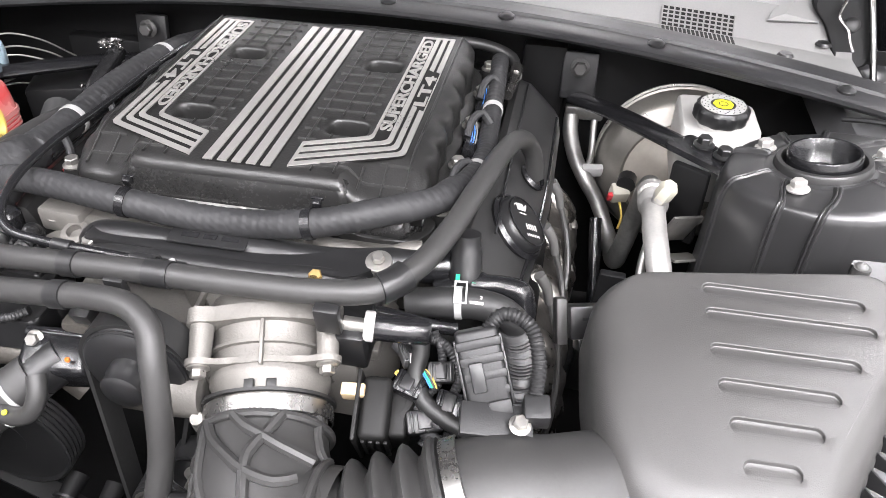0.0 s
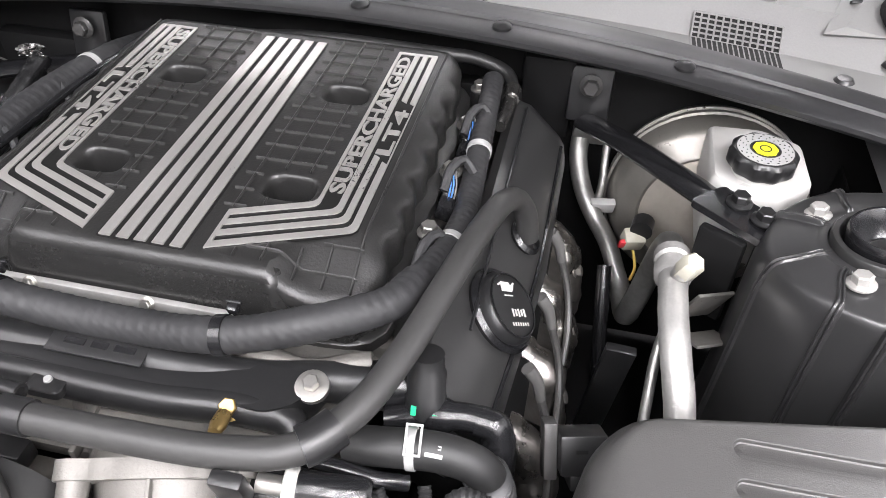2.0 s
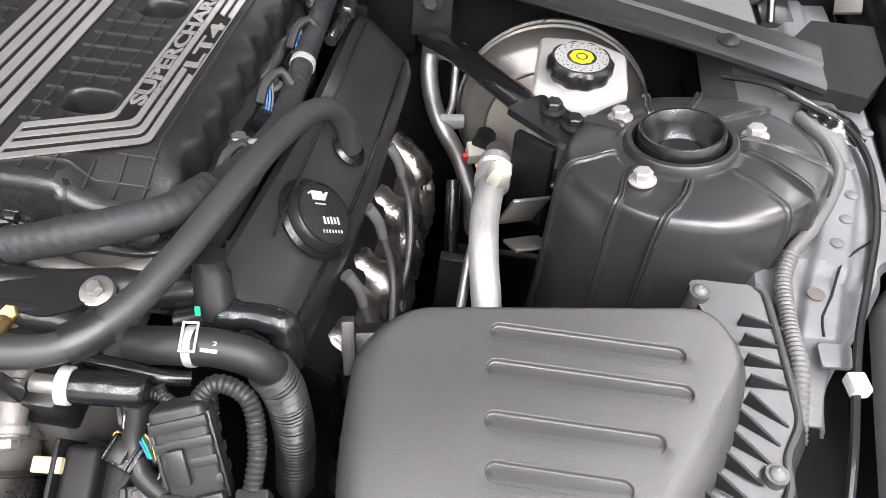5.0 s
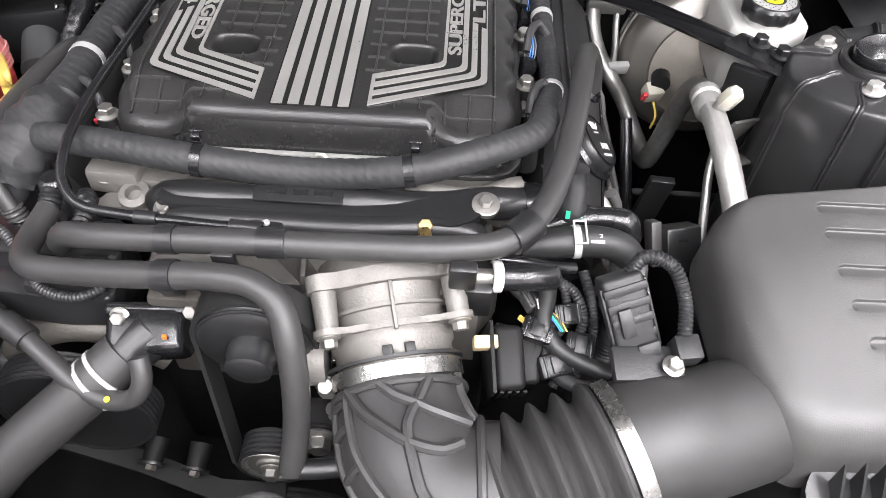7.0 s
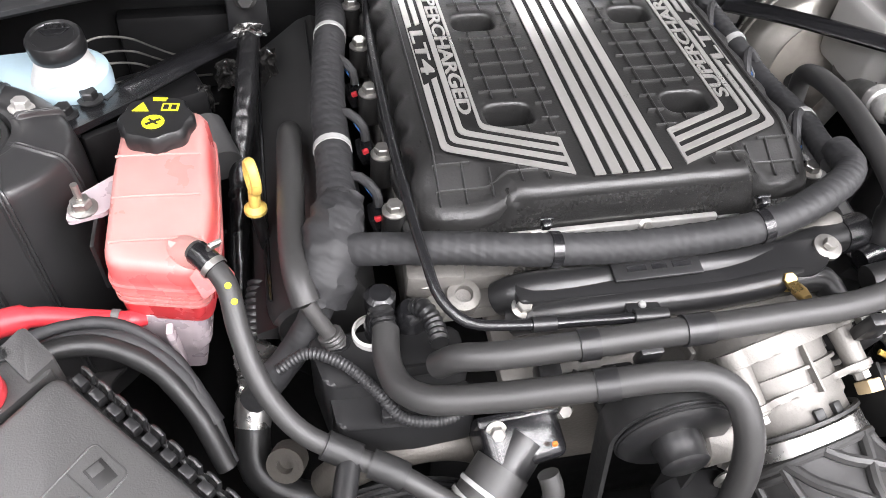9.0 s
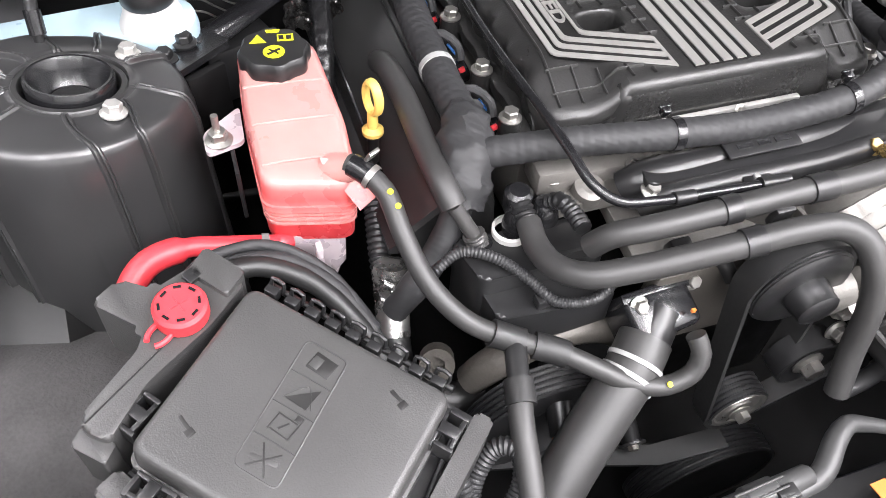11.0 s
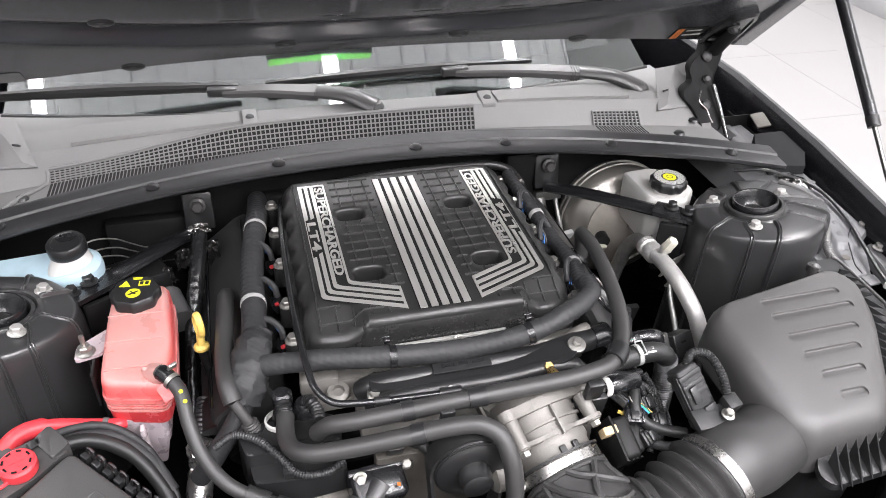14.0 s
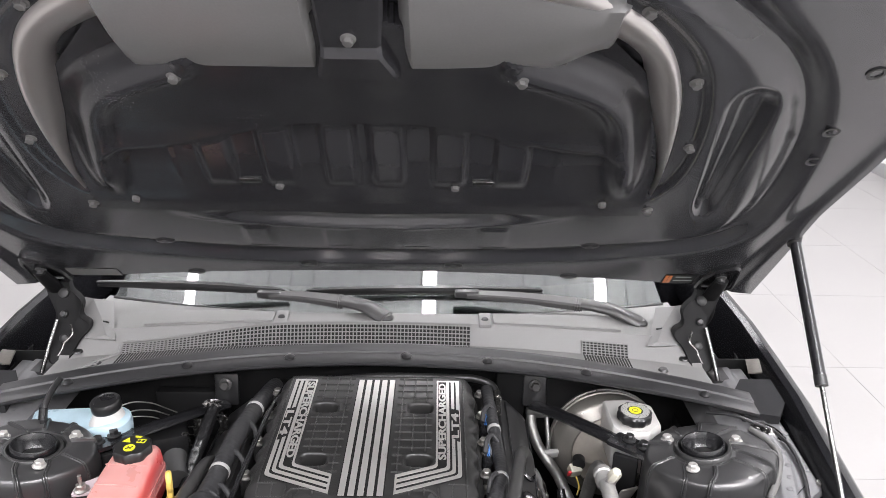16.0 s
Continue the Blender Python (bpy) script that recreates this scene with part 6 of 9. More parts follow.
part("ring", lathe([(0.034, -0.006), (0.037, 0.0), (0.034, 0.004), (0.030, 0.002)], om, 32), M_GLOSS, oc)
part("disc", lathe([(0.031, 0.0), (0.031, 0.007), (0.028, 0.011), (0, 0.012)], om, 32), M_PLA, oc)
part("face_ring", lathe([(0.0275, 0.0118), (0.0275, 0.0126), (0.0262, 0.0126), (0.0262, 0.0118)], om, 40), M_GLOSS, oc)
sm = om @ pose(0.010, 0.012, 0.0122, 0, 0, -52) @ Matrix.Diagonal((1.35, 1.35, 1, 1))
part("oil_symbol", prism([(-0.0055, -0.003), (0.0045, -0.003), (0.0085, 0.0026), (0.0075, 0.0032), (0.004, 0.0008), (0.003, 0.003), (-0.005, 0.003), (-0.0085, 0.0012), (-0.008, 0.0002), (-0.0055, 0.0014)], 0, 0.0004, sm), M_WHT, oc, "white oil can symbol", smooth=False)
for i in range(3):
    part("oil_symbol", box((0.0026, 0.0008, 0.0004), sm @ pose(-0.003 + 0.003 * i, -0.0055, 0.0002)), M_WHT, oc, smooth=False)
for i in range(5):
    part("print_bar", box((0.0020, 0.0066 - 0.0010 * (i % 2), 0.0004), om @ pose(-0.0070 + 0.0024 * i, -0.0015 - 0.0030 * i, 0.0122, 0, 0, -52)), M_WHT, oc, "white print" if i == 0 else "", smooth=False)
for i in range(7):
    part("print_bar", box((0.0014, 0.0028, 0.0004), om @ pose(-0.0170 + 0.0021 * i, -0.0045 - 0.0026 * i, 0.0122, 0, 0, -52)), M_WHT, oc, smooth=False)
vcl = valve_cover(-1, -0.20, 0.245)
lfc = prism(round_poly([(-0.318, -0.258), (-0.180, -0.262), (-0.176, -0.312), (-0.305, -0.314)], 0.010), 0.690, 0.776, bevel=0.005)
part("front_block", lfc, M_PLA, vcl, "angular black front section")
part("front_step", prism(round_poly([(-0.303, -0.305), (-0.178, -0.305), (-0.176, -0.346), (-0.230, -0.350), (-0.298, -0.344)], 0.008), 0.712, 0.754, bevel=0.005), M_PLA, vcl)
part("front_rib", prism(round_poly([(-0.240, -0.270), (-0.190, -0.270), (-0.190, -0.304), (-0.240, -0.304)], 0.006), 0.775, 0.781, bevel=0.002), M_PLA, vcl)
for x, y in ((-0.25, -0.262), (-0.222, -0.258)):
    part("port", lathe([(0.015, 0), (0.016, 0.012), (0.013, 0.026), (0.010, 0.030), (0, 0.03)], pose(x, y, 0.774), 18), M_GLOSS, vcl)
part("white_ring", lathe([(0.0165, 0), (0.019, 0.002), (0.019, 0.008), (0.0165, 0.01)], pose(-0.258, -0.264, 0.775), 20), M_WHT, vcl, "white retaining ring")
part("crank_hose", corrugated([(-0.218, -0.258, 0.802), (-0.212, -0.268, 0.812), (-0.206, -0.284, 0.810), (-0.205, -0.305, 0.81)], 0.0085, 0.006), M_PLA, vcl)
part("plug_wire_loom", corrugated([(-0.345, -0.292, 0.780), (-0.318, -0.285, 0.790), (-0.288, -0.300, 0.789), (-0.264, -0.322, 0.778), (-0.242, -0.346, 0.764), (-0.205, -0.352, 0.762), (-0.180, -0.342, 0.768)], 0.0052, 0.0036), M_CORR, vcl, "thin corrugated wiring conduit")
part("loom_clip", box((0.016, 0.014, 0.012), pose(-0.252, -0.338, 0.760), 0.002), M_PLA, vcl)
for s in (1,):
    for k, (y, z) in enumerate(((-0.12, 0.71), (-0.02, 0.715), (0.09, 0.715))):
        wr = thing("spark_plug_wire", (s * 0.36, y, 0.68), "grey spark plug wire with rubber boot", "plug wire", "spark plug wires")
        part("boot", tube([(0.336, y, 0.722), (0.347, y, 0.704), (0.353, y - 0.004, 0.682)], lambda q, L: 0.0075 - 0.002 * q / L, 10), M_BOOT, wr)
        part("wire", tube([(0.353, y - 0.004, 0.684), (0.366, y - 0.02, 0.65), (0.374, y - 0.06, 0.61), (0.370, y - 0.10, 0.57), (0.36, y - 0.11, 0.52)], 0.0045, 8), M_PLG, wr)
hs = thing("exhaust_manifold", (0.37, -0.05, 0.5), "crinkled steel exhaust manifold under the valve cover", "exhaust manifold")
for y in (-0.14, -0.03, 0.08, 0.19):
    part("runner", tube([(0.315, y, 0.64), (0.348, y - 0.01, 0.622), (0.362, y - 0.03, 0.58), (0.355, y - 0.06, 0.52), (0.34, y - 0.06, 0.44)], lambda q, L: 0.025 + 0.006 * noise.noise(V(q * 75, y * 9, 0)), 14), M_SHEET, hs)
for y in (-0.085, 0.02, 0.13):
    part("shield", loft([[V(0.325 + dx, y - 0.035, 0.645), V(0.362 + dx, y - 0.03, 0.62), V(0.372 + dx, y - 0.02, 0.56)] + [V(0.372 + dx, y + 0.03, 0.565), V(0.365 + dx, y + 0.038, 0.62), V(0.325 + dx, y + 0.035, 0.645)] for dx in (0.0, 0.004)]), M_SHEET, hs)
    bolt(hs, (0.373, y + 0.03, 0.60), (1, 0, 0.4), 0.007)

# ---- right injector loom ----
rl = thing("injector_loom", (0.245, 0.0, 0.80), "black taped injector loom with grey ties and blue wires", "wiring loom")
RL = [(0.232, -0.172, 0.852), (0.238, -0.135, 0.848), (0.247, -0.100, 0.842), (0.252, -0.040, 0.832), (0.250, 0.005, 0.828), (0.246, 0.080, 0.834), (0.242, 0.150, 0.838), (0.238, 0.215, 0.842)]
part("trunk", tube(RL, taped(0.0122, 0.009, 4.0), 14, 0.0022), M_TAPE, rl)
for at in (0.22, 0.64):
    part("tie_band", ring_on(RL, at, 0.004, 0.0140), M_LABEL, rl, "grey tie band")
for y in (-0.125, -0.005, 0.10):
    part("branch", tube([(0.250, y + 0.03, 0.840), (0.238, y + 0.035, 0.852), (0.228, y + 0.020, 0.850), (0.224, y, 0.835)], 0.0052, 8), M_TAPE, rl)
    pl = part("injector_plug", box((0.018, 0.026, 0.020), pose(0.228, y - 0.004, 0.818, 0, 15), 0.003), M_GLOSS, rl, "black injector plug")
    for k in range(3):
        part("wire", tube([(0.226 + 0.003 * k, y + 0.022, 0.846), (0.230 + 0.003 * k, y + 0.008, 0.838), (0.229 + 0.003 * k, y, 0.826)], 0.0009, 6), (M_BLUW, M_BLUW, M_LABD)[k], pl)
for y in (-0.075, 0.035):
    part("bracket", box((0.03, 0.034, 0.012), pose(0.232, y, 0.808, 0, 12), 0.003), M_STEEL, rl)

# ---- strut towers ----
def strut_tower(s, cx, cy, cz, ring):
    t = thing("strut_tower", (cx, cy, 0.50), "glossy black ribbed suspension strut tower", "strut tower", "strut towers")
    # pressed ribs: angle at the collar and down the wall; petals between some of them stand proud
    RIBS = ((-137, -128), (-84, -107), (-44, -51), (-8, -34), (-163, -166), (14, -12), (48, 44), (76, 80), (112, 108), (146, 150))
    PETALS = ((0, 4), (1, 2), (3, 5), (6, 7), (8, 9))

    ORDER = sorted(RIBS)
    TOPS = [ORDER[-1][0] - 360] + [a for a, _ in ORDER] + [ORDER[0][0] + 360]
    FEET = [ORDER[-1][1] - 360] + [b for _, b in ORDER] + [ORDER[0][1] + 360]

    def turn(f, r):
        """Angle at radius r of the line that leaves the collar at angle f."""
        i = max(k for k in range(len(TOPS) - 1) if TOPS[k] <= f)
        q = (f - TOPS[i]) / (TOPS[i + 1] - TOPS[i])
        w = sst(0.050, 0.118, r)
        return (TOPS[i] * (1 - q) + TOPS[i + 1] * q) * (1 - w) + (FEET[i] * (1 - q) + FEET[i + 1] * q) * w

    def relief(f, r):
        k = r * math.pi / 180
        b = turn(f, r)
        def off(i):
            return ((b - turn(RIBS[i][0], r) + 180) % 360 - 180) * k
        ds = [off(i) for i in range(len(RIBS))]
        h = max(sst(0.0048, 0.0026, abs(d)) - 0.35 * sst(0.0015, 0.0004, abs(d)) for d in ds) * 0.0062
        for i, j in PETALS:
            lo, hi = sorted((RIBS[i][0], RIBS[j][0]))
            h = max(h, 0.0034 * sst(lo - 0.6, lo + 0.6, f) * sst(hi + 0.6, hi - 0.6, f) + 0.0028 * max(sst(0.0040, 0.0022, abs(ds[i])), sst(0.0040, 0.0022, abs(ds[j]))))
        return h * sst(0.056, 0.062, r)

    def P(r, f, z):
        b = turn(f, r)
        a = radians(b if s > 0 else 180 - b)
        lift = relief(f, r)
        q = r * (1 + 0.04 * math.cos(4 * a) * sst(0.09, 0.13, r)) + (0.004 * max(0, -math.cos(radians(b))) + 0.013 * max(0, math.cos(radians(b)))) * sst(0.075, 0.11, r) + lift * sst(0.104, 0.111, r)
        return V(cx + s * 0.012 * sst(0.06, 0.11, r) + q * math.cos(a), cy + q * math.sin(a), z + lift * sst(0.111, 0.106, r) + (0.13 * s * r * math.cos(a) - 0.10 * r * math.sin(a)) * sst(cz - 0.16, cz - 0.03, z))
    prof = [(0.044, cz - 0.050), (0.0490, cz - 0.016), (0.0510, cz - 0.0130), (0.0555, cz - 0.0135), (0.058, cz - 0.0150), (0.060, cz - 0.0158)]
    prof += [(0.062 + 0.0042 * i, cz - 0.0160 - 0.0046 * (i / 10) ** 1.6) for i in range(11)]
    prof += [(0.1066, cz - 0.0224), (0.1084, cz - 0.0252), (0.1095, cz - 0.0300), (0.1105, cz - 0.038), (0.1120, cz - 0.05), (0.1126, cz - 0.08), (0.1130, cz - 0.11), (0.1138, cz - 0.14), (0.1165, cz - 0.24), (0.122, cz - 0.36)]
    N = 900
    part("dome", loft([[P(r, -180 + 360 * (i if s > 0 else N - i) / N, z) for i in range(N)] for r, z in prof], True, False), M_TOWER, t)
    tm = pose(cx, cy + ring[0], cz + 0.002 + ring[1], -5.7, -7.4 * s)
    part("collar", lathe([(0.0530, -0.016), (0.0522, -0.0085), (0.0505, -0.0065), (0.0460, -0.0060), (0.0445, -0.0075), (0.0430, -0.020)], tm, 52), M_VALV, t, "satin black mount collar")
    part("rim_ring", lathe([(0.0405, -0.020), (0.0410, -0.008), (0.0405, 0.000), (0.0388, 0.0032), (0.0365, 0.0028), (0.0345, -0.0010), (0.0315, -0.0090), (0.0285, -0.018), (0.0250, -0.023), (0, -0.025)], tm, 52), M_GLOSS, t, "shiny black dished mount rim")
    part("centre_cap", lathe([(0.020, -0.026), (0.020, -0.021), (0.016, -0.0195), (0, -0.020)], tm, 32), M_RUBD, t)
    for dx, dy in ((-0.032, -0.054), (-0.047, 0.043), (0.066, 0.018)):
        p = V(cx + s * dx, cy + dy, cz - 0.0165 + 0.13 * dx - 0.10 * dy)
        bolt(t, p + V(s * 0.10 * dx, 0.10 * dy, 0.001), (s * -0.13, 0.10, 1), 0.0080, M_ZINC)
    return t


strut_tower(1, 0.640, -0.015, 0.869, (0, 0))
strut_tower(-1, -0.630, -0.030, 0.871, (-0.008, -0.006))

# ---- braces from tower to firewall ----
def brace(s, a, b, bolts):
    t = thing("strut_brace", a, "flat black steel strut brace bolted to the tower", "brace", "strut braces")
    a, b = Vector(a), Vector(b)
    part("bar", tube([a, a.lerp(b, 0.35) + V(0, 0, 0.004), b], lambda q, L: 0.019, 12, 0.02, True, 0.5), M_GLOSS, t)
    part("end_bracket", prism(round_poly([(-0.045, -0.028), (0.05, -0.02), (0.05, 0.03), (-0.04, 0.028)], 0.008), -0.004, 0.004, Matrix.Translation(b + V(s * 0.012, -0.018, 0.006)) @ pose(0, 0, 0, -6, 4, -38 * s)), M_GLOSS, t)
    part("bracket_leg", box((0.05, 0.012, 0.11), Matrix.Translation(b + V(s * -0.004, -0.04, -0.055)) @ pose(0, 0, 0, 0, 0, -30 * s), 0.004), M_DARK, t)
    for p in bolts:
        bolt(t, p, (0, 0, 1), 0.0085, M_PLA, "black_bolt")
    part("wall_plate", box((0.055, 0.012, 0.075), pose(a.x, a.y + 0.018, a.z + 0.03, -12), 0.004), M_PLA, t)
    bolt(t, (a.x, a.y + 0.008, a.z + 0.048), (0, -1, 0.15), 0.0095, M_PLG, "plate_bolt")


brace(1, (0.356, 0.272, 0.766), (0.512, 0.065, 0.810), ((0.522, 0.062, 0.822), (0.545, 0.040, 0.821)))
brace(-1, (-0.356, 0.262, 0.766), (-0.512, 0.060, 0.812), ((-0.522, 0.055, 0.824), (-0.545, 0.032, 0.823)))

# ---- brake booster and reservoir ----
bb = thing("brake_booster", (0.53, 0.24, 0.56), "pale gold plated steel brake booster drum", "brake booster")
BD = frame_to((0.530, 0.205, 0.672), (0.530, 0.08, 0.687))
part("drum", lathe([(0.086, -0.0226), (0.090, -0.0200), (0.094, -0.0215), (0.100, -0.0300), (0.112, -0.0340), (0.124, -0.045), (0.128, -0.062), (0.130, -0.070), (0.128, -0.10), (0.11, -0.12), (0, -0.12)], BD, 56), M_DRUMD, bb, "dull zinc drum shell")
part("drum_face", lathe([(0.0, 0.0), (0.035, 0.0), (0.045, -0.006), (0.080, -0.019), (0.0862, -0.0225), (0.086, -0.026), (0, -0.026)], BD, 56), M_DRUM, bb, "pale gold plated face")
for k, z in ((0.1305, -0.066), (0.1295, -0.084)):
    part("crimp_ring", lathe([(k, z - 0.003), (k + 0.0035, z - 0.001), (k + 0.0035, z + 0.002), (k, z + 0.003)], BD, 48), M_STEEL, bb)
part("vacuum_valve", tube([(0.448, 0.175, 0.690), (0.445, 0.155, 0.690)], 0.014, 14), M_PLA, bb)
plug = part("sensor_plug", box((0.026, 0.022, 0.026), pose(0.438, 0.160, 0.672, 25, 0, 15), 0.003), M_BEIGE, bb, "beige sensor plug")
part("red_lock", box((0.010, 0.006, 0.016), pose(0.426, 0.150, 0.670, 25, 0, 15), 0.001), M_RED, plug, "red lock tab")
part("yellow_wire", tube([(0.440, 0.150, 0.662), (0.446, 0.138, 0.645), (0.444, 0.14, 0.62)], 0.002, 6), M_YEL, plug, "yellow wire")
part("master_cylinder", tube([(0.53, 0.175, 0.715), (0.535, 0.09, 0.728)], 0.026, 18), M_ALU, bb)
bf = thing("brake_fluid_reservoir", (0.552, 0.15, 0.745), "white plastic brake fluid reservoir with black cap", "reservoir")
RB = [(0.499, 0.222), (0.560, 0.226), (0.604, 0.200), (0.604, 0.118), (0.570, 0.084), (0.515, 0.084), (0.497, 0.105)]
part("tank", loft([[V(0.552 + (x - 0.552) * k, 0.15 + (y - 0.15) * k, z + 0.045 * (0.15 - y) * (1 if z > 0.8 else 0.2)) for x, y in round_poly(RB, 0.007, 3)] for k, z in ((0.86, 0.712), (0.94, 0.722), (0.97, 0.752), (0.985, 0.754), (1.0, 0.806), (0.985, 0.815), (0.93, 0.819))]), M_TANKW, bf)
part("neck", lathe([(0.028, 0), (0.028, 0.02)], pose(0.546, 0.126, 0.812), 28), M_TANKW, bf)
cap = part("cap", lathe([(0.033, 0.0), (0.0355, 0.004), (0.0355, 0.017), (0.032, 0.021), (0, 0.021)], pose(0.546, 0.126, 0.829), 72, lambda a: 1 + 0.035 * math.cos(10 * a)), M_PLA, bf, "black knurled cap")
part("text_ring", lathe([(0.0295, 0.0214), (0.0295, 0.0218), (0.0165, 0.0218), (0.0165, 0.0214)], pose(0.546, 0.126, 0.829), 40), M_LABEL, cap, "ring of grey print")
for k in range(48):
    part("print_bar", box((0.0022 - 0.0005 * (k % 3), 0.0011, 0.0004), pose(0.546, 0.126, 0.8510) @ pose(0, 0, 0, 0, 0, 7.5 * k) @ pose(0, 0.0272 - 0.0036 * (k % 3), 0)), M_PLA, cap, smooth=False)
part("yellow_disc", lathe([(0.0135, 0.0214), (0.0135, 0.0222), (0.0, 0.0222)], pose(0.546, 0.126, 0.829), 8), M_YELP, cap, "yellow warning disc")
part("symbol_ring", lathe([(0.0065, 0.0223), (0.0065, 0.0226), (0.005, 0.0226), (0.005, 0.0223)], pose(0.546, 0.126, 0.829), 24), M_PLA, cap)

# ---- air conditioning pipes ----
ac = thing("air_conditioning_pipe", (0.46, 0.0, 0.56), "bare aluminium air conditioning pipe with a service port", "pipe")
part("pipe", tube([(0.353, 0.300, 0.722), (0.354, 0.285, 0.700), (0.366, 0.255, 0.672), (0.385, 0.228, 0.650), (0.412, 0.212, 0.615), (0.437, 0.175, 0.572), (0.447, 0.130, 0.565), (0.453, 0.115, 0.605), (0.460, 0.108, 0.660), (0.466, 0.095, 0.715), (0.468, 0.070, 0.748), (0.468, 0.040, 0.757)], lambda q, L: 0.0125 + 0.002 * sst(0.38, 0.46, q / L), 16), M_ALUP, ac)
part("pipe", tube([(0.468, 0.030, 0.757), (0.467, -0.02, 0.765), (0.467, -0.06, 0.765), (0.472, -0.10, 0.752), (0.482, -0.14, 0.720), (0.488, -0.165, 0.675), (0.49, -0.18, 0.62)], lambda q, L: 0.0150 + 0.0006 * noise.noise(V(q * 70, 0, 0)), 16), M_ALUC, ac)
part("joint_block", lathe([(0.0145, -0.022), (0.0195, -0.018), (0.0195, -0.006), (0.0165, -0.003), (0.0165, 0.003), (0.0195, 0.006), (0.0195, 0.020), (0.0145, 0.026)], frame_to((0.468, 0.022, 0.759), (0.468, -0.05, 0.764)), 20), M_ALUC, ac)
part("port_stem", lathe([(0.009, 0), (0.009, 0.018), (0.0115, 0.020), (0.0115, 0.024)], frame_to((0.468, -0.012, 0.770), (0.476, -0.022, 0.80)), 14), M_ALUC, ac)
part("port_cap", lathe([(0.011, -0.004), (0.0118, 0.002), (0.0118, 0.020), (0.009, 0.024), (0, 0.024)], frame_to((0.473, -0.019, 0.790), (0.481, -0.030, 0.82)), 6), M_BEIGE, ac, "pale hexagon port cap")
part("thin_pipe", tube([(0.462, -0.066, 0.756), (0.457, -0.086, 0.733), (0.455, -0.118, 0.700), (0.454, -0.15, 0.665)], 0.0055, 10), M_ALUP, ac)
part("thin_pipe", tube([(0.390, 0.300, 0.722), (0.391, 0.285, 0.70), (0.392, 0.262, 0.675), (0.388, 0.235, 0.655)], 0.0055, 10), M_ALUP, ac)
part("end_block", box((0.062, 0.02, 0.024), pose(0.372, 0.303, 0.728), 0.005), M_ALUP, ac)
part("saddle", box((0.034, 0.012, 0.022), pose(0.396, 0.235, 0.660, 20, 0, 10), 0.003), M_LABEL, ac)
part("bracket", box((0.045, 0.004, 0.05), pose(0.505, -0.005, 0.735, 20, 10, 30), 0.001), M_STEEL, ac)
part("bracket", box((0.045, 0.004, 0.03), pose(0.515, -0.02, 0.700, 70, 10, 30), 0.001), M_STEEL, ac)
lk = thing("steering_link", (0.43, 0.05, 0.40), "black steel channel deep beside the engine", "steering shaft")
part("channel", box((0.035, 0.012, 0.30), pose(0.425, 0.02, 0.50, 10, 4), 0.002), M_PLA, lk)
part("shaft", tube([(0.41, 0.16, 0.62), (0.43, 0.02, 0.45), (0.44, -0.1, 0.36)], 0.010, 10), M_GLOSS, lk)

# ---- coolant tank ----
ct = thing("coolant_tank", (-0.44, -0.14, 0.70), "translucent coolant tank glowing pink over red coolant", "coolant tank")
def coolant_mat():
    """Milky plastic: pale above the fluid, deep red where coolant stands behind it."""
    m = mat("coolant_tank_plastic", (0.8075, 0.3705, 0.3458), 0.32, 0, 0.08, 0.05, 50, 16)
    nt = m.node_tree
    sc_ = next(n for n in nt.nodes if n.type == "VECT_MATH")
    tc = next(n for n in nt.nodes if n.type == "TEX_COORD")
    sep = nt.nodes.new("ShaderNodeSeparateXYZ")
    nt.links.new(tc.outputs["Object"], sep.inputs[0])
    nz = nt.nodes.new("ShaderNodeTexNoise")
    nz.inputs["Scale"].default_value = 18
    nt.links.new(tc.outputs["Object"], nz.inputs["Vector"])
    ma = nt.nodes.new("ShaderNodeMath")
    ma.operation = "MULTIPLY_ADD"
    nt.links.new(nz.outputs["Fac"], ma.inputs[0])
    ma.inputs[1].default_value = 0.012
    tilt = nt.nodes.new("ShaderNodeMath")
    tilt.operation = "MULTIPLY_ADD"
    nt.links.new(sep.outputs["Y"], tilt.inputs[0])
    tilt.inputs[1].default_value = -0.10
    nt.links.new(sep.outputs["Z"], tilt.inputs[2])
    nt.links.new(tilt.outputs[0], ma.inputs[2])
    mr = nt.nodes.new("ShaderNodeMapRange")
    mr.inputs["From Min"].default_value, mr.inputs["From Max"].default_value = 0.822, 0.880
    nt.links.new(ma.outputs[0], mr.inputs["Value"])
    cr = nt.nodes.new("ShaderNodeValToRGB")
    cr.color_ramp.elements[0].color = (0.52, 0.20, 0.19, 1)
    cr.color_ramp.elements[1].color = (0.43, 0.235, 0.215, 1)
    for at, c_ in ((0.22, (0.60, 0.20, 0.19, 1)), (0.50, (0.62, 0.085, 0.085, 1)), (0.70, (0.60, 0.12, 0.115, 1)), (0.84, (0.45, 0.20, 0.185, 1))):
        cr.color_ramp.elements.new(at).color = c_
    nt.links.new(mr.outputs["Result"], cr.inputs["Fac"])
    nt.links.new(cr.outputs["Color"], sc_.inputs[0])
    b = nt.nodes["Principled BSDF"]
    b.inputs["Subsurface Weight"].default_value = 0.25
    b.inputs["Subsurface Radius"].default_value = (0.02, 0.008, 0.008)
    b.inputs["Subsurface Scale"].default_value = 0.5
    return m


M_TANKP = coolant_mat()


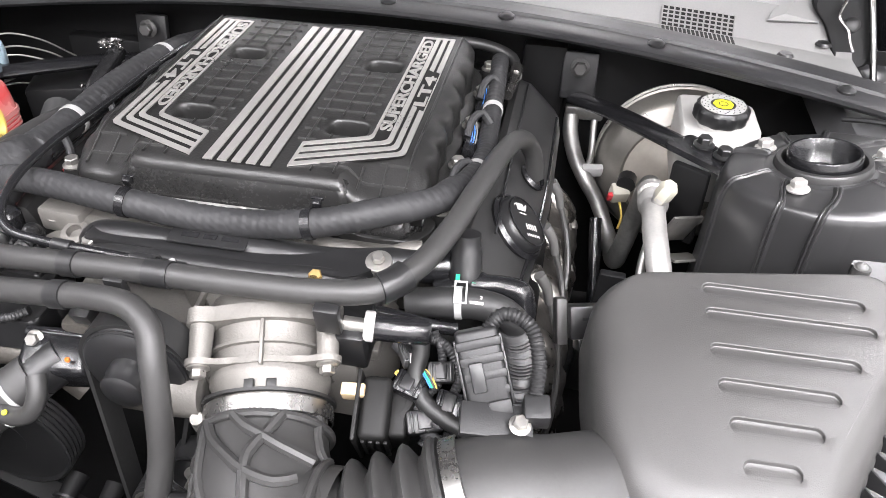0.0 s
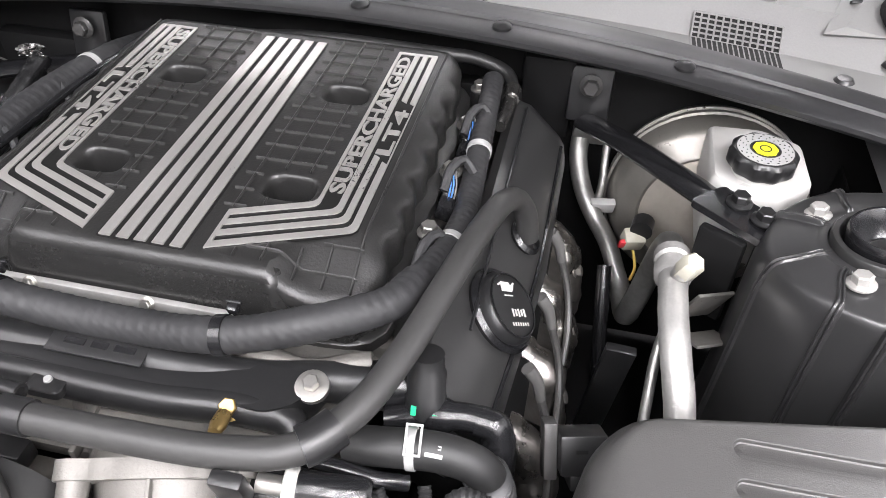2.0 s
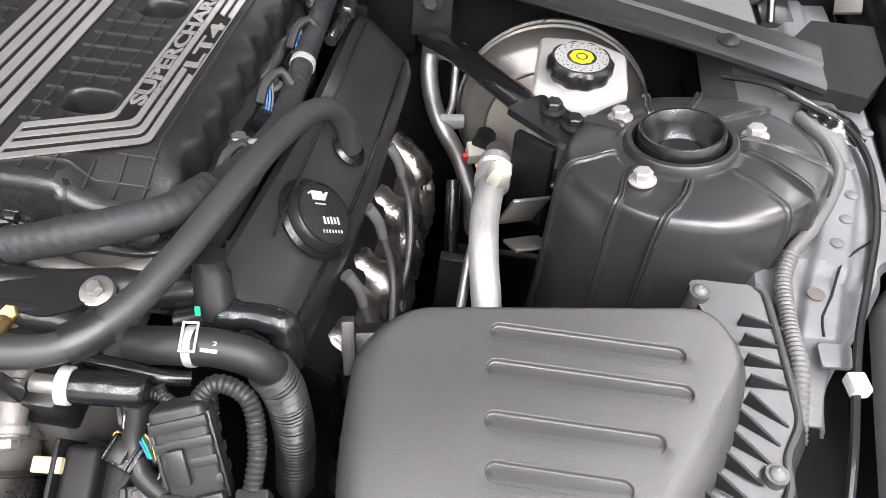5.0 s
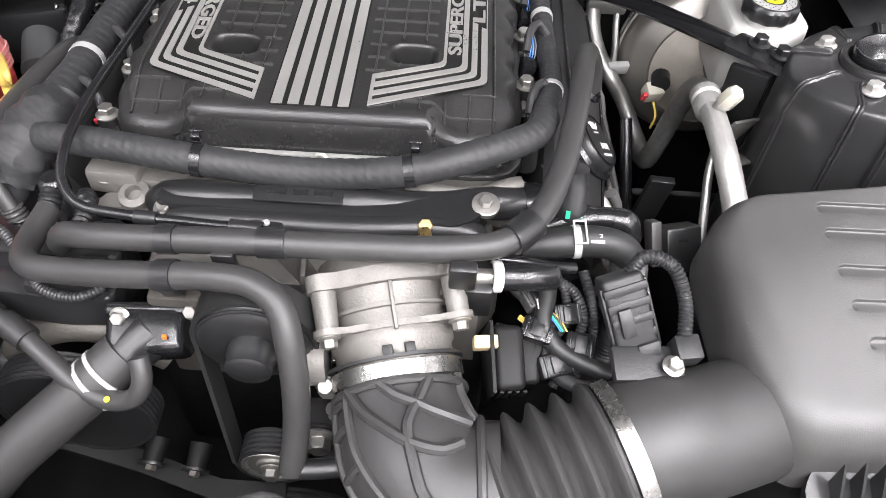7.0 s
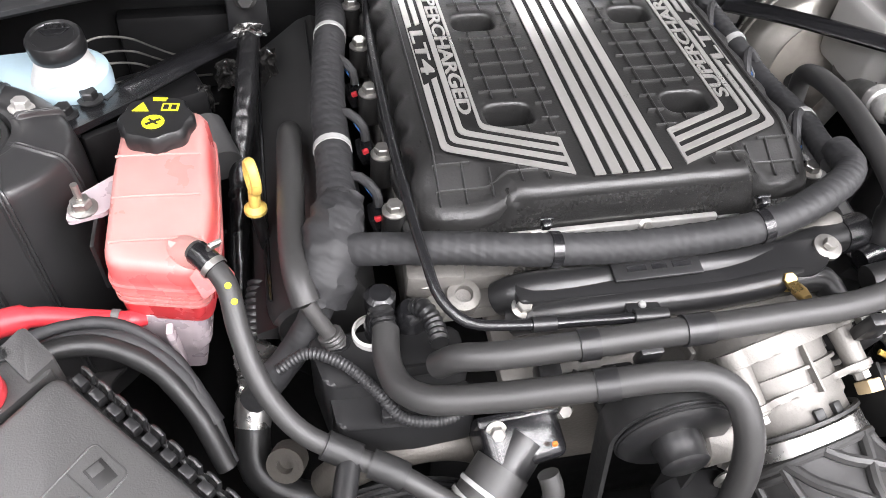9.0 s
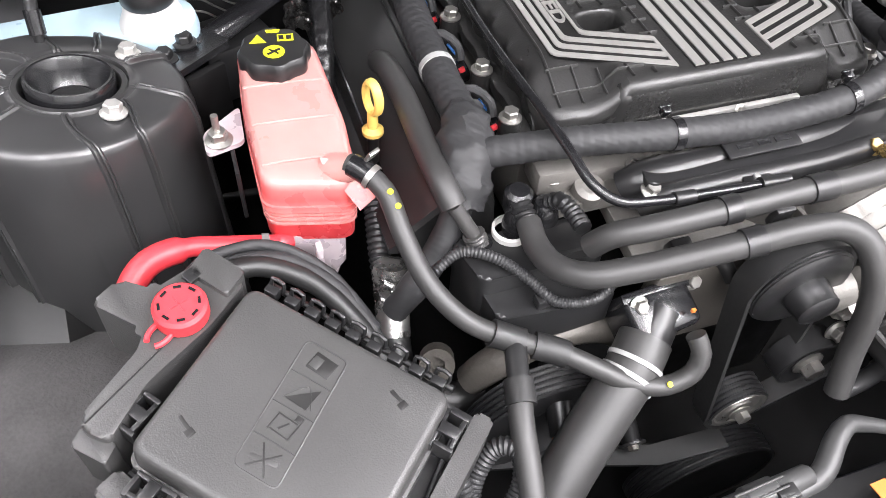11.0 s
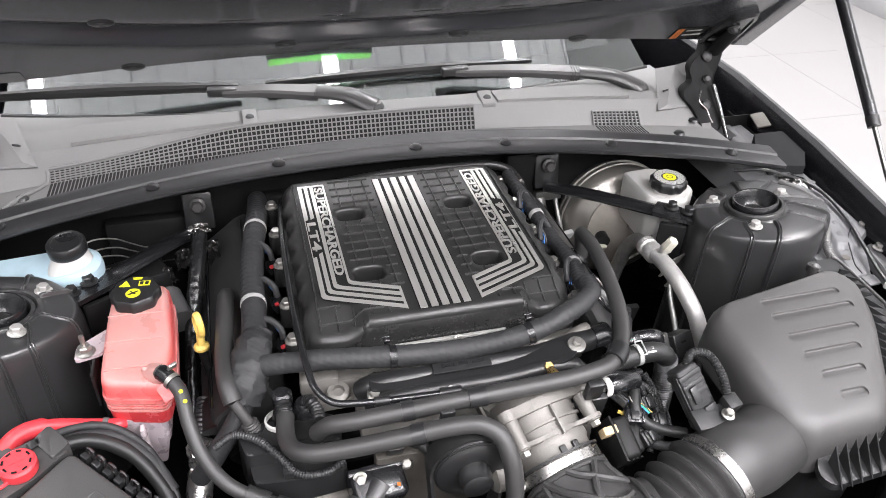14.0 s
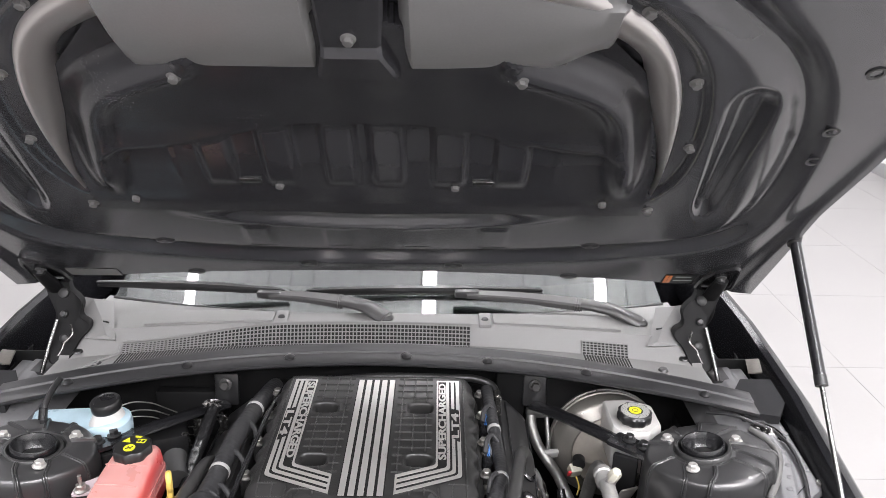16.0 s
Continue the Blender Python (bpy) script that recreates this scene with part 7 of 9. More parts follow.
def ct_ring(z, k, dy=0.0, fx=1.0):
    P = [(-0.482, -0.206), (-0.400, -0.226), (-0.388, -0.150), (-0.392, -0.020), (-0.474, -0.012), (-0.481, -0.10)]
    c = (-0.440, -0.12)
    return [V(c[0] + (x - c[0]) * k * fx, c[1] + (y - c[1]) * k + dy, z + 0.10 * (y + 0.13) * sst(0.83, 0.86, z)) for x, y in round_poly(P, 0.016, 4)]
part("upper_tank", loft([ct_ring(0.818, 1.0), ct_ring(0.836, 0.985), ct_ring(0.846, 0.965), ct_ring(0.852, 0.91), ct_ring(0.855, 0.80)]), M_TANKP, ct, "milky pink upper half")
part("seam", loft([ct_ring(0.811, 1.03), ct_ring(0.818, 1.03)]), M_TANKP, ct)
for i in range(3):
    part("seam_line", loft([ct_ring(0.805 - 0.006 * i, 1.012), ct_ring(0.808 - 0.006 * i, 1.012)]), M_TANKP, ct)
part("lower_tank", loft([ct_ring(0.760, 0.90), ct_ring(0.768, 0.96), ct_ring(0.812, 0.995)]), M_REDT, ct, "red coolant-filled lower half")
part("foot", loft([[V(-0.440 + (x + 0.440) * k, -0.175 + (y + 0.19) * k, z) for x, y in round_poly([(-0.474, -0.222), (-0.408, -0.230), (-0.405, -0.14), (-0.472, -0.14)], 0.012, 3)] for k, z in ((0.50, 0.66), (0.78, 0.705), (0.96, 0.722), (1.0, 0.772))]), M_TANKC, ct, "clear plastic sump")
part("sump_rib", box((0.007, 0.012, 0.070), pose(-0.439, -0.222, 0.738, 8), 0.002), M_TANKC, ct)
for i, y in enumerate((-0.085, -0.135, -0.185)):
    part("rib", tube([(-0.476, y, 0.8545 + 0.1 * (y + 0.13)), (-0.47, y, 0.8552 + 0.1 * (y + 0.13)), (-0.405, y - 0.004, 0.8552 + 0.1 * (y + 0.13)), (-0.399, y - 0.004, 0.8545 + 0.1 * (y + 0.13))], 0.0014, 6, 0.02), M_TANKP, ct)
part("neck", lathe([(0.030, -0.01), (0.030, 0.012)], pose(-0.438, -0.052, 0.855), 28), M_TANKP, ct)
cc = part("cap", lathe([(0.0325, 0.0), (0.0345, 0.003), (0.0345, 0.018), (0.0315, 0.022), (0, 0.0225)], pose(-0.438, -0.052, 0.856), 80, lambda a: 1 + 0.045 * math.cos(8 * a)), M_PLA, ct, "black lobed pressure cap")
cm = pose(-0.438, -0.052, 0.8787, 0, 0, -8)
bm = bmesh.new()
vs = [bm.verts.new(cm @ V(x, y, z)) for z in (0, 0.0005) for x, y in ((-0.023, 0.006), (-0.007, 0.006), (-0.015, 0.020))]
bm.faces.new(vs[3:]); bm.faces.new(vs[:3][::-1])
for i in range(3):
    bm.faces.new((vs[i], vs[(i + 1) % 3], vs[3 + (i + 1) % 3], vs[3 + i]))
part("warning_triangle", bm, M_YELP, cc, "yellow warning triangle", smooth=False)
part("book_symbol", box((0.016, 0.011, 0.0005), cm @ pose(0.012, 0.013, 0.0002)), M_YELP, cc, smooth=False)
part("book_page", box((0.005, 0.007, 0.0004), cm @ pose(0.008, 0.013, 0.0006)), M_PLA, cc, smooth=False)
part("book_page", box((0.005, 0.007, 0.0004), cm @ pose(0.0155, 0.013, 0.0006)), M_PLA, cc, smooth=False)
part("round_symbol", lathe([(0.0105, 0), (0.0105, 0.0005), (0.0, 0.0005)], cm @ pose(0, -0.010, 0), 28), M_YELP, cc, "round yellow warning symbol")
part("symbol_stroke", box((0.015, 0.003, 0.0004), cm @ pose(0, -0.010, 0.0007, 0, 0, 35)), M_PLA, cc, smooth=False)
part("symbol_stroke", box((0.012, 0.002, 0.0004), cm @ pose(0, -0.010, 0.0008, 0, 0, -40)), M_PLA, cc, smooth=False)
part("print_bar", box((0.014, 0.002, 0.0004), cm @ pose(0.0, 0.0265, 0.0002)), M_YELP, cc, smooth=False)
part("print_bar", box((0.012, 0.002, 0.0004), cm @ pose(0.0, 0.0235, 0.0002)), M_YELP, cc, smooth=False)
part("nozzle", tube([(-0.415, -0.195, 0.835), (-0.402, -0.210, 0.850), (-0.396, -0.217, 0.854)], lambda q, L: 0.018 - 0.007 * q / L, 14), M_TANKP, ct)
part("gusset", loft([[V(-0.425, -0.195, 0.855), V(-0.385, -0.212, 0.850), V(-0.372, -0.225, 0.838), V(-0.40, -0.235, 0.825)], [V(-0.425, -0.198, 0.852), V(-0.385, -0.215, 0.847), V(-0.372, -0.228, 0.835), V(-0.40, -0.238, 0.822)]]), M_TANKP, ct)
part("bracket", prism(round_poly([(-0.522, -0.138), (-0.485, -0.128), (-0.482, -0.075), (-0.500, -0.090), (-0.522, -0.108)], 0.008), 0.826, 0.831), M_TANKC, ct, "pale mounting ear")
bolt(ct, (-0.508, -0.122, 0.831), (0, 0, 1), 0.0085)
part("stud", tube([(-0.508, -0.122, 0.84), (-0.508, -0.122, 0.862)], 0.0035, 8), M_STEEL, ct)
part("side_stay", box((0.004, 0.05, 0.06), pose(-0.498, -0.14, 0.795), 0.001), M_PLA, ct)
HN_ = [(-0.403, -0.211, 0.857), (-0.390, -0.226, 0.855), (-0.378, -0.243, 0.846), (-0.371, -0.277, 0.822), (-0.358, -0.312, 0.792), (-0.330, -0.345, 0.766), (-0.290, -0.365, 0.748), (-0.253, -0.384, 0.740), (-0.222, -0.404, 0.729), (-0.192, -0.422, 0.716), (-0.158, -0.432, 0.711), (-0.133, -0.432, 0.724), (-0.126, -0.424, 0.742), (-0.130, -0.412, 0.756)]
nh = thing("tank_hose", (-0.3, -0.35, 0.70), "black rubber coolant hose with a tee and yellow dots", "hose")
part("hose", tube(HN_, 0.0096), M_RUB, nh)
part("ferrule", ring_on(HN_, 0.035, 0.012, 0.0110), M_GLOSS, nh)
part("spring_clip", ring_on(HN_, 0.055, 0.0025, 0.0118), M_STEEL, nh)
part("spring_ears", box((0.012, 0.004, 0.014), pose(-0.384, -0.222, 0.872, 30, 0, 30), 0.001), M_STEEL, nh)
for p in ((-0.3755, -0.251, 0.8525), (-0.3715, -0.262, 0.8445), (-0.160, -0.4365, 0.7215)):
    part("paint_dot", lathe([(0.003, 0), (0.0025, 0.001), (0, 0.0012)], frame_to(p, Vector(p) + V(0, -0.35, 0.9)), 10), M_YELP, nh, "yellow paint dot")
for at in (0.492, 0.585):
    part("collar", ring_on(HN_, at, 0.016, 0.0130), M_RUBD, nh)
part("tee", tube([(-0.290, -0.365, 0.748), (-0.296, -0.385, 0.745), (-0.301, -0.405, 0.742)], 0.0105), M_PLA, nh)
part("lower_hose", tube([(-0.300, -0.402, 0.742), (-0.309, -0.430, 0.735), (-0.316, -0.470, 0.718), (-0.322, -0.51, 0.695), (-0.328, -0.55, 0.66), (-0.33, -0.58, 0.62)], 0.0115), M_RUB, nh)
part("collar", tube([(-0.301, -0.402, 0.742), (-0.306, -0.424, 0.737)], 0.0142), M_RUBD, nh)
part("end_clamp", tube([(-0.331, -0.548, 0.662), (-0.332, -0.556, 0.655)], 0.0135), M_STEEL, nh)

# ---- dipstick ----
ds = thing("dipstick", (-0.355, -0.113, 0.78), "yellow oil dipstick with a ring handle", "dipstick")
part("ring", tube([V(-0.354, -0.110, 0.842) + V(0.31 * 0.0125 * math.cos(a), -0.95 * 0.0125 * math.cos(a), 0.0185 * math.sin(a)) for a in (2 * math.pi * i / 24 for i in range(25))], 0.0052, 8, 0.004, False, 0.62), M_YEL, ds)
part("stem", tube([(-0.354, -0.110, 0.824), (-0.355, -0.112, 0.806)], lambda q, L: 0.006, 10, 0.004), M_YEL, ds)
part("collar", lathe([(0.006, 0.0), (0.0115, 0.002), (0.0115, 0.006), (0.006, 0.010)], pose(-0.355, -0.113, 0.798), 18), M_YEL, ds)
part("guide_tube", tube([(-0.355, -0.113, 0.80), (-0.352, -0.10, 0.74), (-0.340, -0.07, 0.62)], 0.007, 10), M_PLA, ds)

# ---- washer tank ----
wt = thing("washer_tank", (-0.62, 0.10, 0.78), "pale blue washer fluid tank filled with blue fluid", "washer tank")
WB = [(-0.500, 0.085), (-0.515, 0.055), (-0.560, 0.050), (-0.620, 0.070), (-0.700, 0.055), (-0.800, 0.045), (-0.810, 0.140), (-0.700, 0.150), (-0.600, 0.150), (-0.530, 0.140), (-0.505, 0.118)]
part("tank", loft([[V(-0.65 + (x + 0.65) * k, 0.10 + (y - 0.10) * k, z + 0.02 * sst(-0.62, -0.54, x)) for x, y in round_poly(WB, 0.02, 3)] for k, z in ((0.90, 0.770), (0.985, 0.778), (1.0, 0.805), (0.985, 0.816), (0.93, 0.821))]), M_BLUE, wt)
part("neck", lathe([(0.044, -0.035), (0.040, -0.016), (0.031, 0.002), (0.026, 0.02)], pose(-0.549, 0.098, 0.842), 30), M_TANKW, wt)
part("cap", lathe([(0.0285, 0.0), (0.0300, 0.002), (0.0298, 0.018), (0.0275, 0.0215), (0.0225, 0.0222), (0.0215, 0.0208), (0, 0.0212)], pose(-0.549, 0.098, 0.858, 4, -3), 36), M_PLA, wt, "black washer cap")
part("wiper_symbol", prism([(-0.016, 0.004), (0.016, 0.004), (0.008, -0.006), (-0.008, -0.006)], 0, 0.0012, pose(-0.549, 0.101, 0.8802, 4, -3)), M_GLOSS, wt, smooth=False)
for i in range(4):
    part("spray_mark", box((0.0025, 0.006, 0.0012), pose(-0.558 + 0.006 * i, 0.112, 0.8806, 4, -3)), M_GLOSS, wt, smooth=False)
wh = thing("washer_hose", (-0.66, 0.04, 0.80), "black washer hose clipped to the cowl seal", "hose")
part("hose", tube([(-0.655, 0.135, 0.905), (-0.658, 0.10, 0.895), (-0.660, 0.062, 0.872), (-0.660, 0.052, 0.84), (-0.655, 0.045, 0.80)], 0.0065, 10), M_PLA, wh)
part("joint", tube([(-0.6595, 0.066, 0.880), (-0.6603, 0.056, 0.858)], 0.0085, 12), M_GLOSS, wh)
fb_l = thing("brake_line", (-0.46, 0.2, 0.74), "thin grey brake line running to the firewall", "pipe", "brake lines")
part("line", tube([(-0.540, 0.140, 0.838), (-0.524, 0.160, 0.834), (-0.497, 0.190, 0.813), (-0.477, 0.220, 0.780), (-0.453, 0.250, 0.746), (-0.42, 0.285, 0.72)], 0.0014, 6), M_STEEL, fb_l)
for dy, dz, rz in ((0.004, -0.018, 3), (-0.004, -0.032, -2), (0.0, -0.058, 4), (-0.010, -0.078, -3)):
    copy_thing(fb_l, pose(-0.46, 0.2 + dy, 0.74 + dz, 2, 0, rz))
sr = thing("motor_unit", (-0.47, 0.16, 0.72), "grey ribbed brake control unit in shadow", "control unit")
part("case", box((0.10, 0.08, 0.08), pose(-0.47, 0.17, 0.72, 0, 0, 20), 0.01), M_PLA, sr)
part("motor", tube([(-0.415, 0.08, 0.755), (-0.395, 0.02, 0.745)], 0.024, 18), M_GREYC, sr, "grey cylindrical motor")
part("label", box((0.02, 0.018, 0.001), pose(-0.505, 0.105, 0.79, 30, -20, 20)), M_LABEL, sr)
hp = thing("heater_hose", (-0.37, 0.0, 0.6), "black corrugated heater hose beside the dipstick", "hose")
part("hose", crumple(tube([(-0.352, 0.17, 0.82), (-0.362, 0.10, 0.785), (-0.372, 0.055, 0.752), (-0.379, 0.008, 0.718), (-0.386, -0.045, 0.68), (-0.39, -0.10, 0.63)], 0.0135, 18, 0.004), 0.0018, 160), M_WRAP, hp, "shiny crinkled black hose wrap")
part("loose_hose", corrugated([(-0.362, -0.14, 0.72), (-0.372, -0.20, 0.70), (-0.375, -0.26, 0.66)], 0.012, 0.007), M_CORR, hp)
part("foil_wrap", crumple(tube([(-0.366, -0.228, 0.722), (-0.370, -0.240, 0.700), (-0.374, -0.252, 0.684)], lambda q, L: 0.021 - 0.003 * q / L, 28, 0.0022), 0.0045, 110), M_FOIL, hp, "crumpled silver foil wrap")
part("foil_sleeve", tube([(-0.374, -0.250, 0.686), (-0.380, -0.276, 0.664)], 0.0185, 22), M_FOIL, hp)
part("lower_hose", tube([(-0.380, -0.274, 0.666), (-0.378, -0.310, 0.636), (-0.34, -0.335, 0.615), (-0.30, -0.335, 0.61)], 0.0175, 16), M_RUBD, hp)
for k, (x, y, z, w, h) in enumerate(((-0.333, 0.155, 0.782, 0.020, 0.055), (-0.384, 0.158, 0.768, 0.030, 0.040), (-0.357, 0.120, 0.702, 0.022, 0.035), (-0.352, 0.150, 0.835, 0.034, 0.012), (-0.415, 0.150, 0.745, 0.016, 0.040))):
    sh = thing("foil_shield", (x, y, z), "wrinkled silver heat foil patch at the firewall", "heat shield", "heat foil patches")
    part("foil", crumple(sheet(lambda u, v, x=x, y=y, z=z, k=k, w=w, h=h: V(x + w * (u - 0.5) + 0.3 * w * noise.noise(V(u * 2, v * 3, k)), y + 0.4 * w * math.sin(3 * u), z + h * (v - 0.5)), 16, 20, 0.0006), 0.0035, 130), M_FOILD, sh)

# ---- fuse box ----
fb = thing("fuse_box", (-0.50, -0.41, 0.72), "black plastic under-hood fuse box with embossed lid", "fuse box")
FC1 = V(-0.507, -0.3031, 0.8345)
fe1 = (V(-0.3782, -0.4382, 0.8172) - FC1).normalized()
fe2 = (V(-0.6062, -0.4225, 0.8279) - FC1)
fe2 = (fe2 - fe1 * fe2.dot(fe1)).normalized()
fn = fe2.cross(fe1).normalized()
if fn.z < 0:
    fn = -fn
FM = Matrix.Translation(FC1) @ Matrix((fe1, fe2, fe1.cross(fe2))).transposed().to_4x4()
zs = 1 if fe1.cross(fe2).z > 0 else -1


def fbp(x, y, z=0.0, *r):
    """A pose on the fuse box: x along its long edge, y towards the front, z above the lid."""
    return FM @ pose(x, y, zs * z, *r)


LW, LH = 0.186, 0.153
LIDP = [(0.0, 0.0), (LW, 0.0), (0.191, LH), (0.010, 0.155)]


def grown(P, g):
    """The outline P moved outwards by about g."""
    cx_, cy_ = sum(p[0] for p in P) / len(P), sum(p[1] for p in P) / len(P)
    return [(x + (g if x > cx_ else -g), y + (g if y > cy_ else -g)) for x, y in P]


lid_rings = []
for g, h in ((-0.0065, 0.0), (-0.0035, -0.0007), (-0.0014, -0.0024), (-0.0003, -0.0052), (0.0006, -0.014), (0.0010, -0.024), (0.0035, -0.0245), (0.0040, -0.032)):
    lid_rings.append([fbp(x, y, h).translation for x, y in round_poly(grown(LIDP, g), 0.012, 6)])
part("lid", loft(lid_rings, True, True), M_FUSE, fb, "grained black lid", angle=50)
part("lid_foot", prism(round_poly(grown(LIDP, 0.003), 0.010), -zs * 0.045, -zs * 0.030, FM), M_PLA, fb)
part("case", prism(round_poly([(-0.004, -0.012), (LW + 0.036, -0.012), (LW + 0.036, LH + 0.034), (0.010, LH + 0.034)], 0.010), -zs * 0.13, -zs * 0.044, FM), M_PLA, fb)
part("rim_wall", prism(round_poly([(LW + 0.020, -0.008), (LW + 0.036, -0.008), (LW + 0.038, LH + 0.034), (LW + 0.022, LH + 0.012)], 0.004), -zs * 0.07, -zs * 0.022, FM, 0.003), M_FUSE, fb, "grained outer wall of the tray", angle=22)
part("rim_wall", prism(round_poly([(0.060, LH + 0.016), (LW + 0.022, LH + 0.012), (LW + 0.038, LH + 0.034), (0.062, LH + 0.036)], 0.004), -zs * 0.07, -zs * 0.026, FM, 0.003), M_FUSE, fb, angle=22)
part("corner_slot", box((0.014, 0.010, 0.002), fbp(LW + 0.016, LH + 0.024, -0.0256), 0.001), M_CAVE, fb)
part("tray_lip", tube([fbp(0.012, LH + 0.0085, -0.030).translation, fbp(LW + 0.012, LH + 0.0065, -0.030).translation, fbp(LW + 0.0105, 0.002, -0.030).translation], 0.0022, 6, 0.3), M_PLA, fb)
for i in range(9):
    x = 0.014 + 0.0195 * i
    part("hinge_clip", box((0.012, 0.008, 0.012), fbp(x, -0.008, -0.014), 0.0015), M_PLA, fb)
    part("hinge_loop", tube([fbp(x - 0.005, -0.014, -0.016).translation, fbp(x - 0.005, -0.016, -0.006).translation, fbp(x + 0.006, -0.016, -0.006).translation, fbp(x + 0.006, -0.014, -0.016).translation], 0.0018, 6, 0.004), M_PLA, fb)
part("hinge_rail", tube([fbp(0.004, -0.017, -0.020).translation, fbp(LW - 0.004, -0.013, -0.020).translation], 0.003, 8, 0.05), M_PLA, fb)
for x, y, a in ((-0.006, 0.128, 4), (LW + 0.010, 0.022, 0), (0.040, LH + 0.016, 90)):
    lt = part("latch", box((0.004, 0.034, 0.022), fbp(x - 0.008 if a != 90 else x, y - (0.008 if a == 90 else 0), -0.024, 0, 0, a), 0.001), M_PLA, fb)
    for k in (-1, 1):
        part("latch_post", box((0.016, 0.004, 0.020), fbp(x + (0.014 * k if a == 90 else 0.002), y + (0.002 if a == 90 else 0.014 * k), -0.020, 0, 0, a), 0.001), M_PLA, lt)
    part("latch_tongue", box((0.016, 0.010, 0.004), fbp(x, y, -0.012, 0, 0, a), 0.001), M_PLA, lt)
    part("latch_bar", box((0.004, 0.030, 0.005), fbp(x + (0.007 if a != 90 else 0), y + (0.007 if a == 90 else 0), -0.013, 0, 0, a), 0.001), M_PLA, lt)
# embossed pictograms: four cells in a frame
def pm(x, y, r=0):
    return fbp(0.0915 + x + 0.10 * y, 0.073 + y, 0.0003, 0, 0, r + 5)


M_EMB = mat("embossed_lid_plastic", (0.046, 0.0455, 0.045), 0.36, 0, 0.15, 0.1, 380, 8)
M_EMBD = mat("smooth_emboss_plastic", (0.016, 0.0158, 0.0155), 0.40, 0, 0.15, 0.1, 380, 8)
bm = bmesh.new()
pth = [pm(x, y).translation for x, y in round_poly([(-0.0185, -0.054), (0.0185, -0.054), (0.0185, 0.054), (-0.0185, 0.054)], 0.006)]
add_sweep(bm, pth + [pth[0]], 0.0007, 5, False)
part("emboss_frame", bm, M_EMB, fb)
for y in (-0.027, 0.0, 0.027):
    part("emboss_line", tube([pm(-0.018, y).translation, pm(0.018, y).translation], 0.0006, 5, 0.02), M_EMB, fb)
part("book_emboss", box((0.020, 0.015, 0.0006), pm(0.002, -0.041), 0.0002), M_EMBD, fb)
part("book_page", box((0.008, 0.010, 0.0008), pm(-0.003, -0.041), 0.0002), M_EMB, fb)
part("triangle_emboss", prism([(-0.009, 0.009), (0.010, 0.009), (0.010, -0.010)], 0, zs * 0.0005, pm(0.0, -0.014)), M_EMBD, fb, smooth=False)
part("triangle_emboss", tube([pm(-0.012, -0.006).translation, pm(0.002, -0.022).translation, pm(0.012, -0.006).translation], 0.0006, 5, 0.05), M_EMB, fb)
for x, y, w, h in ((0.0, 0.007, 0.018, 0.0012), (0.0, 0.020, 0.018, 0.0012)):
    part("battery_emboss", box((w, h, 0.0008), pm(x, y), 0.0002), M_EMBD, fb)
for x in (-0.009, 0.009):
    part("battery_emboss", box((0.0012, 0.014, 0.0008), pm(x, 0.0135), 0.0002), M_EMBD, fb)
part("battery_terminal", box((0.006, 0.005, 0.0008), pm(0.008, 0.004), 0.0002), M_EMBD, fb)
part("flash_emboss", box((0.0018, 0.009, 0.0008), pm(0, 0.0135, 30), 0.0002), M_EMBD, fb)
for a in (40, -40):
    part("cross_emboss", box((0.0016, 0.026, 0.0008), pm(0, 0.041, a), 0.0002), M_EMBD, fb)
part("glove_emboss", box((0.022, 0.004, 0.0006), pm(0, 0.041, -15), 0.0002), M_EMB, fb)
for x, y in ((0.032, 0.120), (0.150, 0.024)):
    part("arrow_emboss", box((0.012, 0.003, 0.0008), fbp(x, y, 0.0003, 0, 0, 20), 0.0002), M_EMBD, fb)
    part("arrow_emboss", box((0.006, 0.007, 0.0008), fbp(x + 0.008, y + 0.004, 0.0003, 0, 0, 20), 0.0002), M_EMBD, fb)
# terminal housing beside the lid
part("terminal_cover", prism(round_poly([(-0.0956, 0.0777), (-0.0934, 0.0489), (-0.0640, 0.0420), (-0.0500, -0.004), (-0.0080, -0.0014), (-0.006, 0.045), (-0.014, 0.108), (-0.006, 0.1553), (-0.0255, 0.1585), (-0.0355, 0.1524), (-0.0379, 0.0897), (-0.0465, 0.0743)], 0.006, 4), -zs * 0.075, -zs * 0.008, FM, 0.004, 3), M_FUSE, fb, "black terminal cover", angle=50)
part("cover_back", prism(round_poly([(-0.054, -0.010), (-0.012, -0.008), (-0.010, 0.018), (-0.050, 0.016)], 0.004), -zs * 0.075, -zs * 0.002, FM, 0.002), M_FUSE, fb, angle=50)
part("clip_window", box((0.012, 0.016, 0.004), fbp(-0.045, 0.016, -0.004, 0, 0, 10), 0.001), M_PLA, fb)
part("cover_seam", tube([fbp(-0.024, 0.080, -0.0078).translation, fbp(-0.029, 0.154, -0.0078).translation], 0.0008, 5, 0.02), M_PLA, fb)
part("cover_foot", prism(round_poly([(-0.034, 0.154), (-0.004, 0.152), (0.000, 0.168), (-0.030, 0.170)], 0.003), -zs * 0.075, -zs * 0.016, FM, 0.002), M_FUSE, fb, angle=50)
capm = fbp(-0.030, 0.0485, -0.008) @ (Matrix() if zs > 0 else pose(0, 0, 0, 180))
rc = part("red_cap", lathe([(0.0205, 0.0), (0.0215, 0.002), (0.0212, 0.014), (0.0185, 0.0168), (0, 0.0165)], capm, 36), M_RED, fb, "bright red terminal cap")
